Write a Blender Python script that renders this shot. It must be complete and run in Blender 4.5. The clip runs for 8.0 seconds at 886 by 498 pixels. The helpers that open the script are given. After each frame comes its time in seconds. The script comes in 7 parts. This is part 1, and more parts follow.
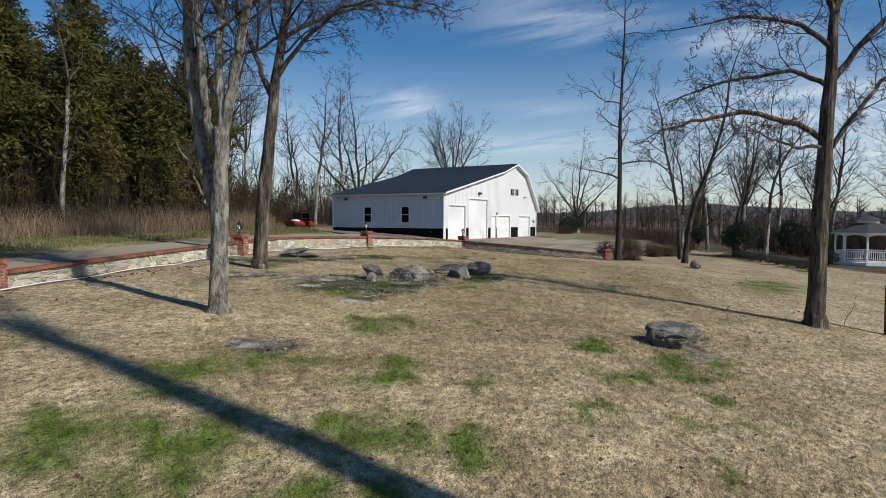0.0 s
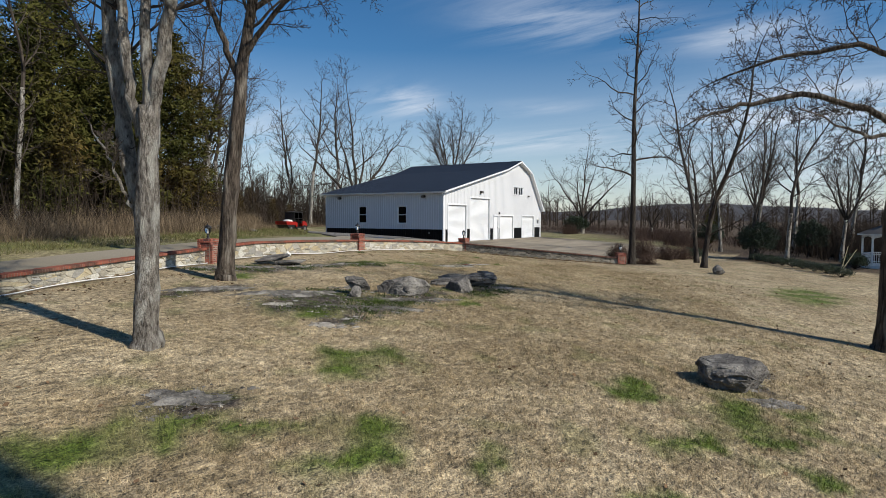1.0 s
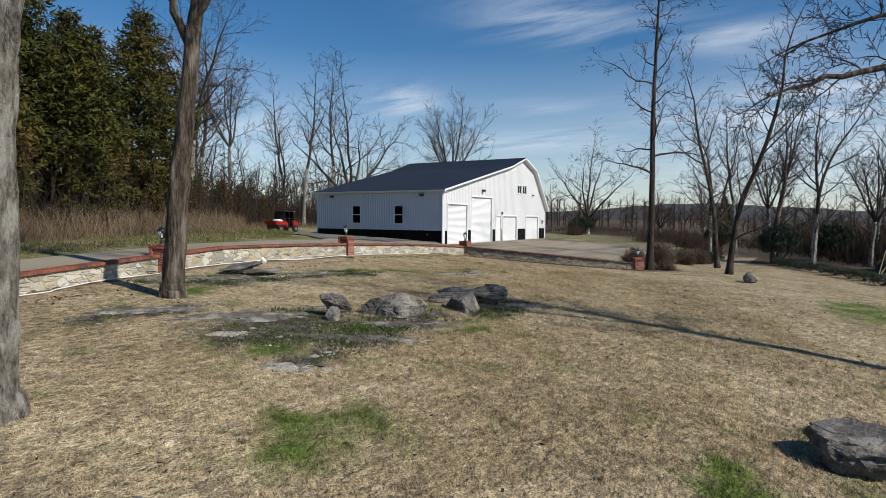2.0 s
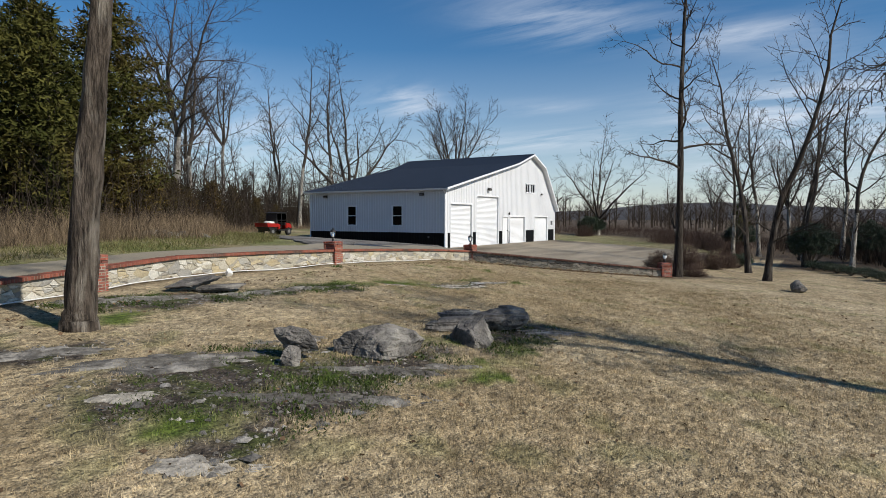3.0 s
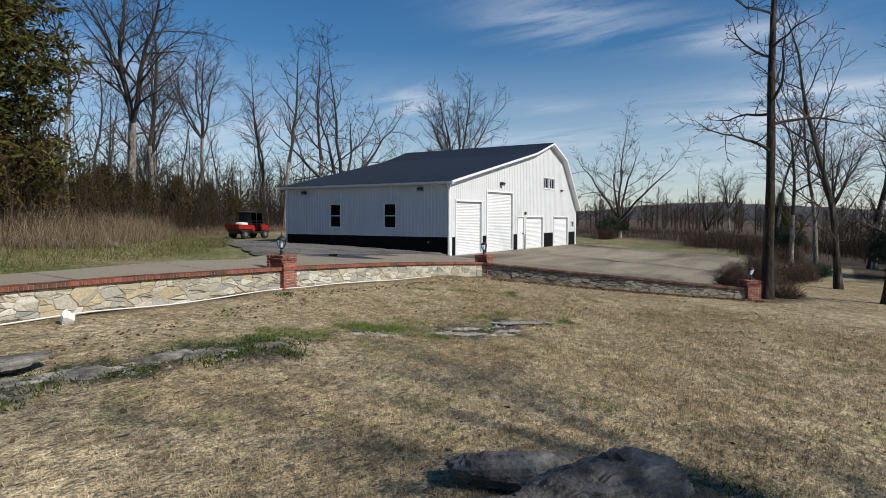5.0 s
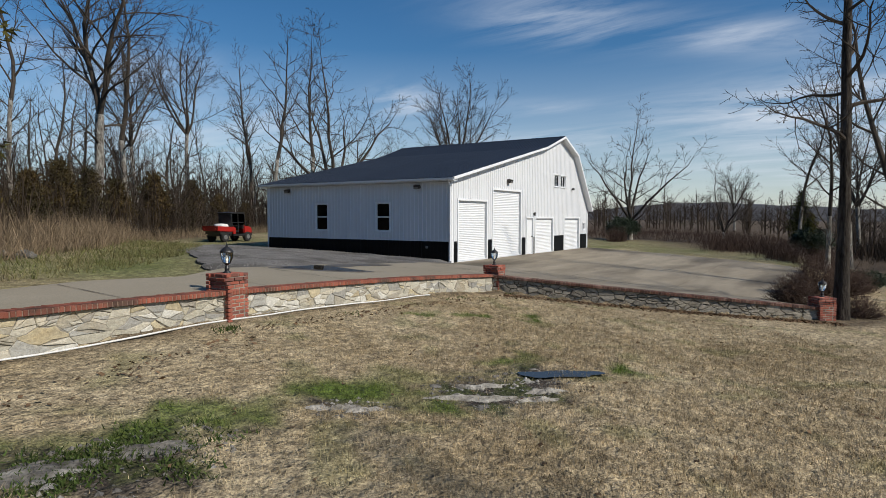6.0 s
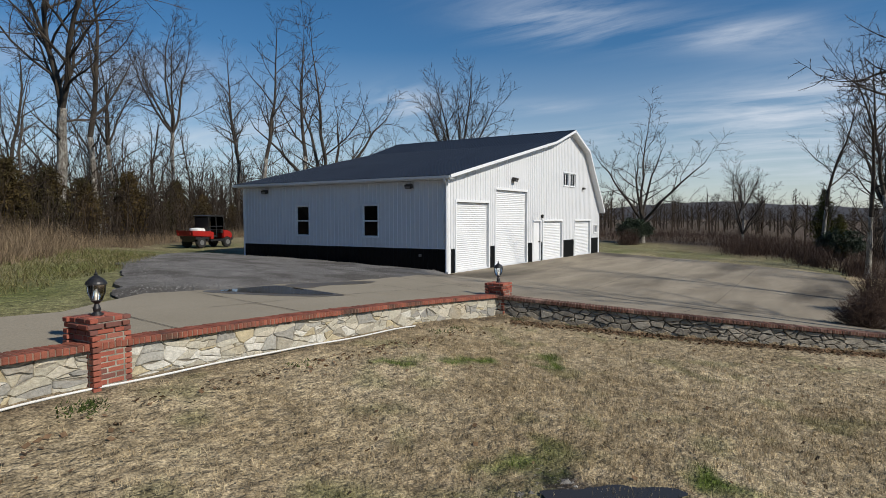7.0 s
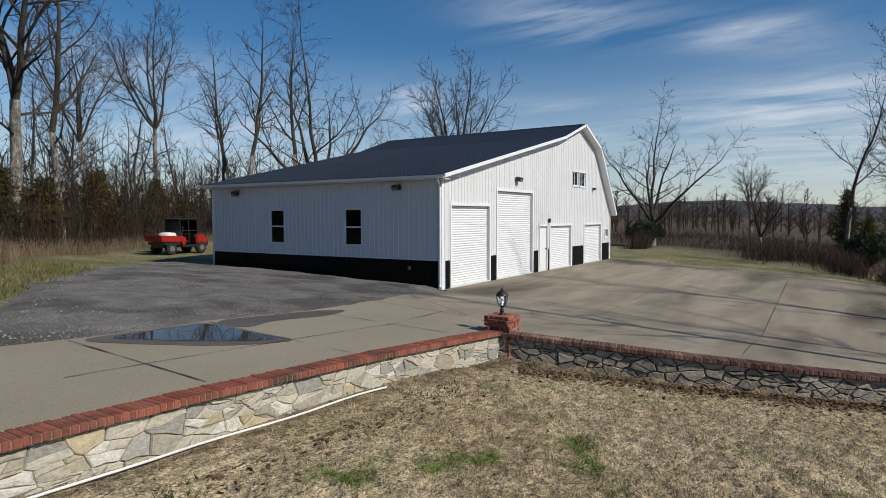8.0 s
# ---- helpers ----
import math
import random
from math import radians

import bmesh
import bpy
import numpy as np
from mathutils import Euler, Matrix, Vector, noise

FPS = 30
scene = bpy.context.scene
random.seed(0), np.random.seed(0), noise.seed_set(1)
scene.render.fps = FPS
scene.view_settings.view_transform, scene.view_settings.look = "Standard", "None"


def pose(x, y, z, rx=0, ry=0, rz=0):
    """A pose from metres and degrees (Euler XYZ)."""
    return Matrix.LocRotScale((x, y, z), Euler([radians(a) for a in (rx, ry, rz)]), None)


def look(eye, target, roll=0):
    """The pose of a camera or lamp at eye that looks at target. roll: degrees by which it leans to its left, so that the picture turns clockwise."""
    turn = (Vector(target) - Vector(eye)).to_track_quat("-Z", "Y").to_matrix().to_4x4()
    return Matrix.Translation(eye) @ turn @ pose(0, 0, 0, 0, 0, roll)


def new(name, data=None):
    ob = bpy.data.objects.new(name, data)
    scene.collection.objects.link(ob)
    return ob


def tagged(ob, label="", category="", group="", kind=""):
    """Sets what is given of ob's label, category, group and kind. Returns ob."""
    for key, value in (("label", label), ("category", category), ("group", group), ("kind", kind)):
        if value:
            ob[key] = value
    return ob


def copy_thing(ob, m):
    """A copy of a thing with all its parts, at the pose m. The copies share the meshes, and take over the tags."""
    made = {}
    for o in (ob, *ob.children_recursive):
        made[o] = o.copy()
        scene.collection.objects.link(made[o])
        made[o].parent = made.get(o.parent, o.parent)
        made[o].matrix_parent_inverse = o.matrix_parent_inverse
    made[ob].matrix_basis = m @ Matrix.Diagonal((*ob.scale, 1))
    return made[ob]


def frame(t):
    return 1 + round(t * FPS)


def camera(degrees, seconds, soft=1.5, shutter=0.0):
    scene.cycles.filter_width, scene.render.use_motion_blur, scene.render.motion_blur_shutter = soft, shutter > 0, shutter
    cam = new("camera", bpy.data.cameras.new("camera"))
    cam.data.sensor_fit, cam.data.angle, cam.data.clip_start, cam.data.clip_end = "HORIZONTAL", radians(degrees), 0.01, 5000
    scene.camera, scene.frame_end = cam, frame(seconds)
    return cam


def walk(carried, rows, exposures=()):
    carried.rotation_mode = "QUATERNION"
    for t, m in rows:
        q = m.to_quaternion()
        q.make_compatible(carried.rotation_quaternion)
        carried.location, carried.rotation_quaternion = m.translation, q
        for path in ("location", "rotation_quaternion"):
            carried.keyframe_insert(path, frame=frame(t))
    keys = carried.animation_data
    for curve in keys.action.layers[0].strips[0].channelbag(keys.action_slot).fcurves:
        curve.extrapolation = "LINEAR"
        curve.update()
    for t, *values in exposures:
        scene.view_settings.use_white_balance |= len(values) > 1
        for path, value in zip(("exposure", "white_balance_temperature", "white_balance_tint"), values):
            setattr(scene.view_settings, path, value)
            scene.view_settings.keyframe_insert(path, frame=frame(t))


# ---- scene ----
cam = camera(71.7, 8.0, soft=0.6)
EXPOSURE = 0.0
PATH = [
    (0, (-43.454, -27.645, 1.706), (-41.771, -26.570, 1.610), 0.2),
    (0.5, (-42.150, -26.866, 1.791), (-40.467, -25.791, 1.693), 0.2),
    (1, (-40.777, -26.031, 1.838), (-39.094, -24.954, 1.738), 0.2),
    (1.5, (-39.349, -25.134, 1.881), (-37.666, -24.057, 1.780), 0.3),
    (1.7, (-38.771, -24.731, 1.894), (-37.086, -23.658, 1.792), 0.4),
    (2.8, (-35.353, -22.539, 1.982), (-33.672, -21.461, 1.878), 0.2),
    (3, (-34.704, -22.137, 1.964), (-33.025, -21.056, 1.863), 0.1),
    (3.5, (-33.069, -21.105, 1.972), (-31.391, -20.022, 1.872), 0.1),
    (4, (-31.406, -19.998, 1.983), (-29.729, -18.914, 1.882), 0.1),
    (4.5, (-29.704, -18.851, 1.985), (-28.027, -17.766, 1.884), 0.2),
    (4.7, (-29.013, -18.389, 1.980), (-27.336, -17.303, 1.880), 0.1),
    (5.8, (-25.244, -15.699, 2.048), (-23.562, -14.621, 1.946), 0.2),
    (6, (-24.573, -15.298, 2.073), (-22.891, -14.220, 1.972), 0.1),
    (6.5, (-22.873, -14.344, 2.140), (-21.193, -13.264, 2.039), -0),
    (7, (-21.208, -13.468, 2.229), (-19.530, -12.384, 2.129), -0.1),
    (7.5, (-19.594, -12.569, 2.349), (-17.916, -11.485, 2.247), -0.1),
    (8, (-18.002, -11.707, 2.512), (-16.324, -10.622, 2.407), -0.1),
]
walk(cam, [(t, look(eye, target, roll)) for t, eye, target, roll in PATH], exposures=((0.0, EXPOSURE, 6290, 10), (3.0, EXPOSURE, 6290, 10), (8.0, EXPOSURE - 0.18, 6290, 10)))


# ---- light ----
SUN_FROM = Vector((0.035, -1.0, 0.0)).normalized()
SUN_HEIGHT = radians(38.0)
world = bpy.data.worlds.new("sky")
scene.world = world
world.use_nodes = True
wn, wl = world.node_tree.nodes, world.node_tree.links
wn.clear()
w_out = wn.new("ShaderNodeOutputWorld")
w_bg = wn.new("ShaderNodeBackground")
w_bg.inputs["Strength"].default_value = 0.062
sky = wn.new("ShaderNodeTexSky")
sky.sky_type = "NISHITA"
sky.sun_disc = False
sky.sun_elevation = SUN_HEIGHT
sky.sun_rotation = math.atan2(SUN_FROM.x, SUN_FROM.y)
sky.air_density, sky.dust_density, sky.ozone_density = 1.0, 0.1, 3.0
# thin streaked cloud over the blue
w_co = wn.new("ShaderNodeTexCoord")
w_sep = wn.new("ShaderNodeSeparateXYZ")
wl.new(w_co.outputs["Generated"], w_sep.inputs[0])


def w_math(op, a, b=0.0, clamp=False):
    n = wn.new("ShaderNodeMath")
    n.operation, n.use_clamp = op, clamp
    for i, v in enumerate((a, b)):
        if isinstance(v, (int, float)):
            n.inputs[i].default_value = v
        else:
            wl.new(v, n.inputs[i])
    return n.outputs[0]


w_h = w_math("MAXIMUM", w_sep.outputs["Z"], 0.0)
w_d = w_math("ADD", w_h, 0.12)
w_u = w_math("DIVIDE", w_sep.outputs["X"], w_d)
w_v = w_math("DIVIDE", w_sep.outputs["Y"], w_d)
w_cmb = wn.new("ShaderNodeCombineXYZ")
wl.new(w_u, w_cmb.inputs[0])
wl.new(w_v, w_cmb.inputs[1])
w_map = wn.new("ShaderNodeMapping")
w_map.inputs["Rotation"].default_value = (0, 0, radians(-58))
w_map.inputs["Scale"].default_value = (2.2, 0.7, 1.0)
w_map.inputs["Location"].default_value = (1.3, 0.4, 0.0)
wl.new(w_cmb.outputs[0], w_map.inputs[0])
w_n = wn.new("ShaderNodeTexNoise")
w_n.inputs["Scale"].default_value = 1.6
w_n.inputs["Detail"].default_value = 10.0
w_n.inputs["Roughness"].default_value = 0.6
w_n.inputs["Distortion"].default_value = 0.5
wl.new(w_map.outputs[0], w_n.inputs["Vector"])
w_az = w_math("ARCTAN2", w_sep.outputs["Y"], w_sep.outputs["X"])
w_el = w_math("ARCSINE", w_sep.outputs["Z"])
# wisps: heading, height, half length, half depth (degrees), slope, weight
WISPS = ((21.5, 17.0, 8.0, 1.7, 0.10, 0.62), (28.0, 20.5, 9.0, 1.6, 0.16, 0.45), (6.5, 14.8, 5.5, 1.3, 0.10, 0.55), (36.4, 10.6, 2.8, 1.3, 0.0, 0.75), (24.0, 10.0, 5.0, 0.7, 0.0, 0.22), (24.0, 7.0, 8.0, 0.9, -0.05, 0.40), (2.0, 9.0, 10.0, 2.2, 0.0, 0.62), (-3.0, 5.0, 16.0, 2.2, 0.0, 0.40), (48.0, 8.5, 5.0, 1.6, 0.0, 0.30), (62.0, 12.0, 8.0, 2.0, 0.0, 0.35), (57.0, 6.0, 12.0, 2.0, 0.0, 0.35), (-40.0, 18.0, 25.0, 4.0, 0.0, 0.5), (120.0, 22.0, 30.0, 5.0, 0.0, 0.5), (210.0, 16.0, 30.0, 4.0, 0.0, 0.5))
w_sum = None
for az, el, ra, rb, slope, weight in WISPS:
    da = w_math("SUBTRACT", w_az, radians(az))
    de = w_math("SUBTRACT", w_math("SUBTRACT", w_el, radians(el)), w_math("MULTIPLY", da, slope))
    q = w_math("ADD", w_math("POWER", w_math("ABSOLUTE", w_math("DIVIDE", da, radians(ra))), 2.0), w_math("POWER", w_math("ABSOLUTE", w_math("DIVIDE", de, radians(rb))), 2.0))
    g = w_math("MULTIPLY", w_math("EXPONENT", w_math("MULTIPLY", q, -1.0)), weight)
    w_sum = g if w_sum is None else w_math("ADD", w_sum, g)
w_nr = wn.new("ShaderNodeMapRange")
w_nr.inputs["From Min"].default_value, w_nr.inputs["From Max"].default_value = 0.34, 0.66
w_nr.inputs["To Min"].default_value, w_nr.inputs["To Max"].default_value = -0.15, 1.35
wl.new(w_n.outputs["Fac"], w_nr.inputs["Value"])
w_cloud = w_math("MAXIMUM", w_math("MULTIPLY", w_sum, w_nr.outputs[0]), 0.0)
w_low = wn.new("ShaderNodeMapRange")
w_low.inputs["From Min"].default_value, w_low.inputs["From Max"].default_value = 0.26, 0.0
w_low.inputs["To Min"].default_value, w_low.inputs["To Max"].default_value = 0.0, 0.5
wl.new(w_h, w_low.inputs["Value"])
w_fac = w_math("ADD", w_cloud, w_low.outputs[0], True)
w_fac = w_math("MULTIPLY", w_fac, 0.85)
w_mix = wn.new("ShaderNodeMix")
w_mix.data_type = "RGBA"
wl.new(w_fac, w_mix.inputs["Factor"])
w_sat = wn.new("ShaderNodeHueSaturation")
w_sat.inputs["Saturation"].default_value = 1.3
w_sat.inputs["Value"].default_value = 1.42
wl.new(sky.outputs[0], w_sat.inputs["Color"])
wl.new(w_sat.outputs[0], w_mix.inputs["A"])
w_mix.inputs["B"].default_value = (12.5, 13.2, 14.2, 1)
wl.new(w_mix.outputs["Result"], w_bg.inputs["Color"])
wl.new(w_bg.outputs[0], w_out.inputs[0])

sun_data = bpy.data.lights.new("sun", "SUN")
sun_data.energy, sun_data.angle, sun_data.color = 5.0, radians(1.3), (1.0, 0.92, 0.79)
sun = new("sun", sun_data)
sun.matrix_world = look(SUN_FROM * 80 + Vector((0, 0, 80 * math.tan(SUN_HEIGHT))), (0, 0, 0))

# ---- materials ----


def rgba(c):
    return (c[0], c[1], c[2], 1.0)


def material(name, c1, c2, scale=4.0, rough=0.8, bump=0.2, fine=60.0, metal=0.0, c3=None, patch=0.6, spread=0.0, stretch=(1, 1, 1), local=False, spec=0.5, depth=0.01, tones=()):
    """Two-tone surface: broad stains (scale), fine grain (fine), an optional third tone in patches, and tone by piece (spread)."""
    m = bpy.data.materials.new(name)
    m.use_nodes = True
    nt = m.node_tree
    n, l = nt.nodes, nt.links
    b = n["Principled BSDF"]
    b.inputs["Roughness"].default_value = rough
    b.inputs["Metallic"].default_value = metal
    b.inputs["Specular IOR Level"].default_value = spec
    if local:
        src = n.new("ShaderNodeTexCoord").outputs["Object"]
    else:
        src = n.new("ShaderNodeNewGeometry").outputs["Position"]
    mp = n.new("ShaderNodeMapping")
    mp.inputs["Scale"].default_value = stretch
    l.new(src, mp.inputs["Vector"])
    n1 = n.new("ShaderNodeTexNoise")
    n1.inputs["Scale"].default_value, n1.inputs["Detail"].default_value, n1.inputs["Roughness"].default_value = scale, 6.0, 0.6
    n2 = n.new("ShaderNodeTexNoise")
    n2.inputs["Scale"].default_value, n2.inputs["Detail"].default_value, n2.inputs["Roughness"].default_value = fine, 4.0, 0.65
    for q in (n1, n2):
        l.new(mp.outputs[0], q.inputs["Vector"])
    r1 = n.new("ShaderNodeMapRange")
    r1.inputs["From Min"].default_value, r1.inputs["From Max"].default_value = 0.34, 0.66
    l.new(n1.outputs["Fac"], r1.inputs["Value"])
    mx = n.new("ShaderNodeMix")
    mx.data_type = "RGBA"
    mx.inputs["A"].default_value, mx.inputs["B"].default_value = rgba(c1), rgba(c2)
    l.new(r1.outputs[0], mx.inputs["Factor"])
    col = mx.outputs["Result"]
    if c3:
        n3 = n.new("ShaderNodeTexNoise")
        n3.inputs["Scale"].default_value, n3.inputs["Detail"].default_value = scale * 0.37, 8.0
        l.new(mp.outputs[0], n3.inputs["Vector"])
        r3 = n.new("ShaderNodeMapRange")
        r3.inputs["From Min"].default_value, r3.inputs["From Max"].default_value = patch - 0.06, patch + 0.06
        l.new(n3.outputs["Fac"], r3.inputs["Value"])
        m3 = n.new("ShaderNodeMix")
        m3.data_type = "RGBA"
        m3.inputs["B"].default_value = rgba(c3)
        l.new(col, m3.inputs["A"])
        l.new(r3.outputs[0], m3.inputs["Factor"])
        col = m3.outputs["Result"]
    if tones:
        # each piece takes one of several base tones
        ti = n.new("ShaderNodeObjectInfo")
        rp = n.new("ShaderNodeValToRGB")
        rp.color_ramp.interpolation = "CONSTANT"
        for k, c in enumerate(tones):
            e = rp.color_ramp.elements[k] if k < 2 else rp.color_ramp.elements.new(k / len(tones))
            e.position, e.color = k / len(tones), rgba(c)
        l.new(ti.outputs["Random"], rp.inputs[0])
        mt = n.new("ShaderNodeMix")
        mt.data_type = "RGBA"
        mt.inputs["Factor"].default_value = 0.65
        l.new(col, mt.inputs["A"])
        l.new(rp.outputs[0], mt.inputs["B"])
        col = mt.outputs["Result"]
    # fine grain lightens and darkens
    hv = n.new("ShaderNodeHueSaturation")
    g = n.new("ShaderNodeMapRange")
    g.inputs["From Min"].default_value, g.inputs["From Max"].default_value = 0.3, 0.7
    g.inputs["To Min"].default_value, g.inputs["To Max"].default_value = 0.78, 1.22
    l.new(n2.outputs["Fac"], g.inputs["Value"])
    val = g.outputs[0]
    if spread:
        oi = n.new("ShaderNodeObjectInfo")
        ng = n.new("ShaderNodeNewGeometry")
        ad = n.new("ShaderNodeMath")
        ad.operation = "ADD"
        l.new(oi.outputs["Random"], ad.inputs[0])
        l.new(ng.outputs["Random Per Island"], ad.inputs[1])
        fr = n.new("ShaderNodeMath")
        fr.operation = "FRACT"
        l.new(ad.outputs[0], fr.inputs[0])
        sp = n.new("ShaderNodeMapRange")
        sp.inputs["To Min"].default_value, sp.inputs["To Max"].default_value = 1.0 - spread, 1.0 + spread
        l.new(fr.outputs[0], sp.inputs["Value"])
        mu = n.new("ShaderNodeMath")
        mu.operation = "MULTIPLY"
        l.new(val, mu.inputs[0])
        l.new(sp.outputs[0], mu.inputs[1])
        val = mu.outputs[0]
    l.new(val, hv.inputs["Value"])
    l.new(col, hv.inputs["Color"])
    l.new(hv.outputs[0], b.inputs["Base Color"])
    if bump:
        bp = n.new("ShaderNodeBump")
        bp.inputs["Strength"].default_value, bp.inputs["Distance"].default_value = bump, depth
        l.new(n2.outputs["Fac"], bp.inputs["Height"])
        l.new(bp.outputs[0], b.inputs["Normal"])
    return m


M = {}
M["siding"] = material("white_siding", (0.61, 0.62, 0.635), (0.655, 0.665, 0.68), 0.8, 0.38, 0.02, 90, spec=0.3)
M["trim"] = material("white_trim", (0.72, 0.73, 0.74), (0.76, 0.77, 0.78), 1.5, 0.4, 0.02, 80)
M["doorwhite"] = material("white_door_steel", (0.72, 0.73, 0.74), (0.76, 0.77, 0.78), 1.2, 0.35, 0.02, 70)
M["black"] = material("black_steel_panel", (0.0022, 0.0022, 0.0026), (0.004, 0.004, 0.0044), 1.5, 0.5, 0.03, 60, spec=0.15)
M["roof"] = material("charcoal_steel_roof", (0.014, 0.020, 0.033), (0.018, 0.025, 0.040), 0.6, 0.55, 0.02, 50, spec=0.12)
M["dark"] = material("dark_metal", (0.012, 0.012, 0.013), (0.022, 0.021, 0.02), 8, 0.45, 0.1, 150, local=True)
M["bronze"] = material("bronze_fixture", (0.02, 0.017, 0.015), (0.03, 0.026, 0.022), 8, 0.4, 0.05, 150, local=True)
M["concrete"] = material("weathered_concrete", (0.285, 0.25, 0.19), (0.235, 0.205, 0.152), 0.28, 0.85, 0.25, 55, c3=(0.15, 0.125, 0.09), patch=0.63, depth=0.004, stretch=(0.55, 1.3, 1), spec=0.25)
# dark streaks stand for stains and for tree shadows painted into the slab
M["forecourt"] = material("stained_shadow_streaked_concrete", (0.315, 0.272, 0.205), (0.20, 0.17, 0.125), 0.55, 0.88, 0.3, 40, c3=(0.095, 0.08, 0.06), patch=0.59, depth=0.004, stretch=(0.35, 1.5, 1), spec=0.25)
M["joint"] = material("joint_dirt", (0.05, 0.042, 0.032), (0.085, 0.07, 0.05), 3, 0.95, 0.3, 80)
M["gravel"] = material("grey_gravel", (0.135, 0.127, 0.118), (0.225, 0.213, 0.20), 1.6, 0.95, 1.0, 16, c3=(0.10, 0.092, 0.082), patch=0.55, depth=0.08, spec=0.2)
M["pebble"] = material("gravel_stone", (0.12, 0.115, 0.108), (0.21, 0.203, 0.192), 3, 0.9, 0.3, 90, spread=0.35, spec=0.2)
M["brick"] = material("red_brick", (0.30, 0.085, 0.055), (0.20, 0.055, 0.035), 7, 0.88, 0.4, 140, spread=0.2, tones=((0.28, 0.075, 0.045), (0.34, 0.11, 0.07), (0.07, 0.045, 0.04), (0.22, 0.06, 0.04), (0.36, 0.14, 0.10), (0.13, 0.06, 0.045), (0.30, 0.09, 0.055)))
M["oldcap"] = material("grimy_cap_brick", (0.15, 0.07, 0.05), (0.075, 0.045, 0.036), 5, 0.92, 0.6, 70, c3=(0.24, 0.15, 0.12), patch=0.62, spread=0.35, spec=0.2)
M["capbrick"] = material("cap_brick", (0.285, 0.092, 0.058), (0.19, 0.066, 0.046), 4, 0.9, 0.5, 90, c3=(0.085, 0.05, 0.038), patch=0.55, spread=0.2, spec=0.2)
M["mortar"] = material("mortar", (0.36, 0.33, 0.27), (0.17, 0.15, 0.12), 5, 0.95, 0.4, 60, spec=0.2)
M["dark_mortar"] = material("recessed_dark_mortar", (0.075, 0.065, 0.05), (0.12, 0.10, 0.08), 4, 0.95, 0.4, 60, spec=0.2)
M["joint_mortar"] = material("weathered_mortar", (0.27, 0.19, 0.14), (0.15, 0.11, 0.085), 6, 0.95, 0.4, 90, spec=0.2)
STONE_TONES = ((0.46, 0.43, 0.35), (0.33, 0.325, 0.30), (0.60, 0.58, 0.52), (0.44, 0.36, 0.21), (0.27, 0.265, 0.25), (0.50, 0.46, 0.37), (0.40, 0.37, 0.29), (0.55, 0.50, 0.40), (0.30, 0.27, 0.21))
M["stone"] = material("tan_fieldstone", (0.43, 0.395, 0.315), (0.33, 0.31, 0.26), 5.0, 0.92, 0.7, 22, c3=(0.40, 0.32, 0.20), patch=0.62, spread=0.08, depth=0.03, tones=STONE_TONES, spec=0.2)
# weathered stone of the right wall; its colour also carries the tree shade
M["shaded_old_stone"] = material("weathered_shaded_fieldstone", (0.38, 0.34, 0.275), (0.20, 0.18, 0.145), 5.0, 0.95, 0.8, 24, c3=(0.30, 0.275, 0.23), patch=0.60, spread=0.25, depth=0.03, spec=0.2)
M["rock"] = material("grey_limestone", (0.205, 0.19, 0.172), (0.075, 0.07, 0.065), 3.4, 0.92, 1.0, 17, c3=(0.33, 0.31, 0.27), patch=0.60, depth=0.05, spec=0.2)
M["slab"] = material("flat_limestone", (0.20, 0.188, 0.17), (0.075, 0.068, 0.058), 6, 0.9, 1.0, 22, c3=(0.34, 0.32, 0.285), patch=0.58, spread=0.25, depth=0.04, spec=0.2)
M["pale_slab"] = material("pale_worn_limestone", (0.42, 0.39, 0.34), (0.21, 0.195, 0.165), 5, 0.9, 1.0, 22, c3=(0.10, 0.085, 0.065), patch=0.60, depth=0.03, spec=0.2)
M["bark"] = material("grey_bark", (0.36, 0.33, 0.285), (0.085, 0.072, 0.06), 20, 0.95, 1.0, 48, c3=(0.42, 0.405, 0.36), patch=0.56, stretch=(1, 1, 0.33), depth=0.09, spec=0.12)
M["bark2"] = material("shaggy_brown_bark", (0.17, 0.138, 0.11), (0.028, 0.023, 0.019), 15, 0.95, 1.0, 40, c3=(0.27, 0.24, 0.20), patch=0.60, stretch=(1, 1, 0.15), depth=0.10, spec=0.12)
M["darkbark"] = material("dark_ridged_bark", (0.085, 0.072, 0.06), (0.022, 0.018, 0.015), 15, 0.95, 1.0, 40, c3=(0.13, 0.115, 0.10), patch=0.62, stretch=(1, 1, 0.15), depth=0.08, spec=0.12)
M["twig"] = material("bare_twigs", (0.085, 0.07, 0.056), (0.036, 0.030, 0.025), 1.5, 0.95, 0.0, 30, spec=0.12)
M["twig_far"] = material("far_bare_twigs", (0.058, 0.044, 0.033), (0.028, 0.022, 0.017), 0.3, 0.95, 0.0, 20, spread=0.4, spec=0.1)
M["needle"] = material("cedar_needles", (0.088, 0.084, 0.022), (0.034, 0.040, 0.010), 0.5, 0.9, 0.0, 20, c3=(0.09, 0.066, 0.02), patch=0.56, spread=0.4, spec=0.08)
M["rusty"] = material("juniper_needles", (0.062, 0.050, 0.022), (0.036, 0.032, 0.014), 0.5, 0.9, 0.0, 20, c3=(0.085, 0.058, 0.022), patch=0.54, spread=0.5, spec=0.08)
M["holly"] = material("evergreen_leaves", (0.022, 0.04, 0.014), (0.014, 0.026, 0.01), 2, 0.55, 0.0, 20, spread=0.4)
M["shrub"] = material("bare_shrub_twigs", (0.085, 0.056, 0.042), (0.05, 0.034, 0.027), 2, 0.95, 0.0, 30, spread=0.3, spec=0.15)
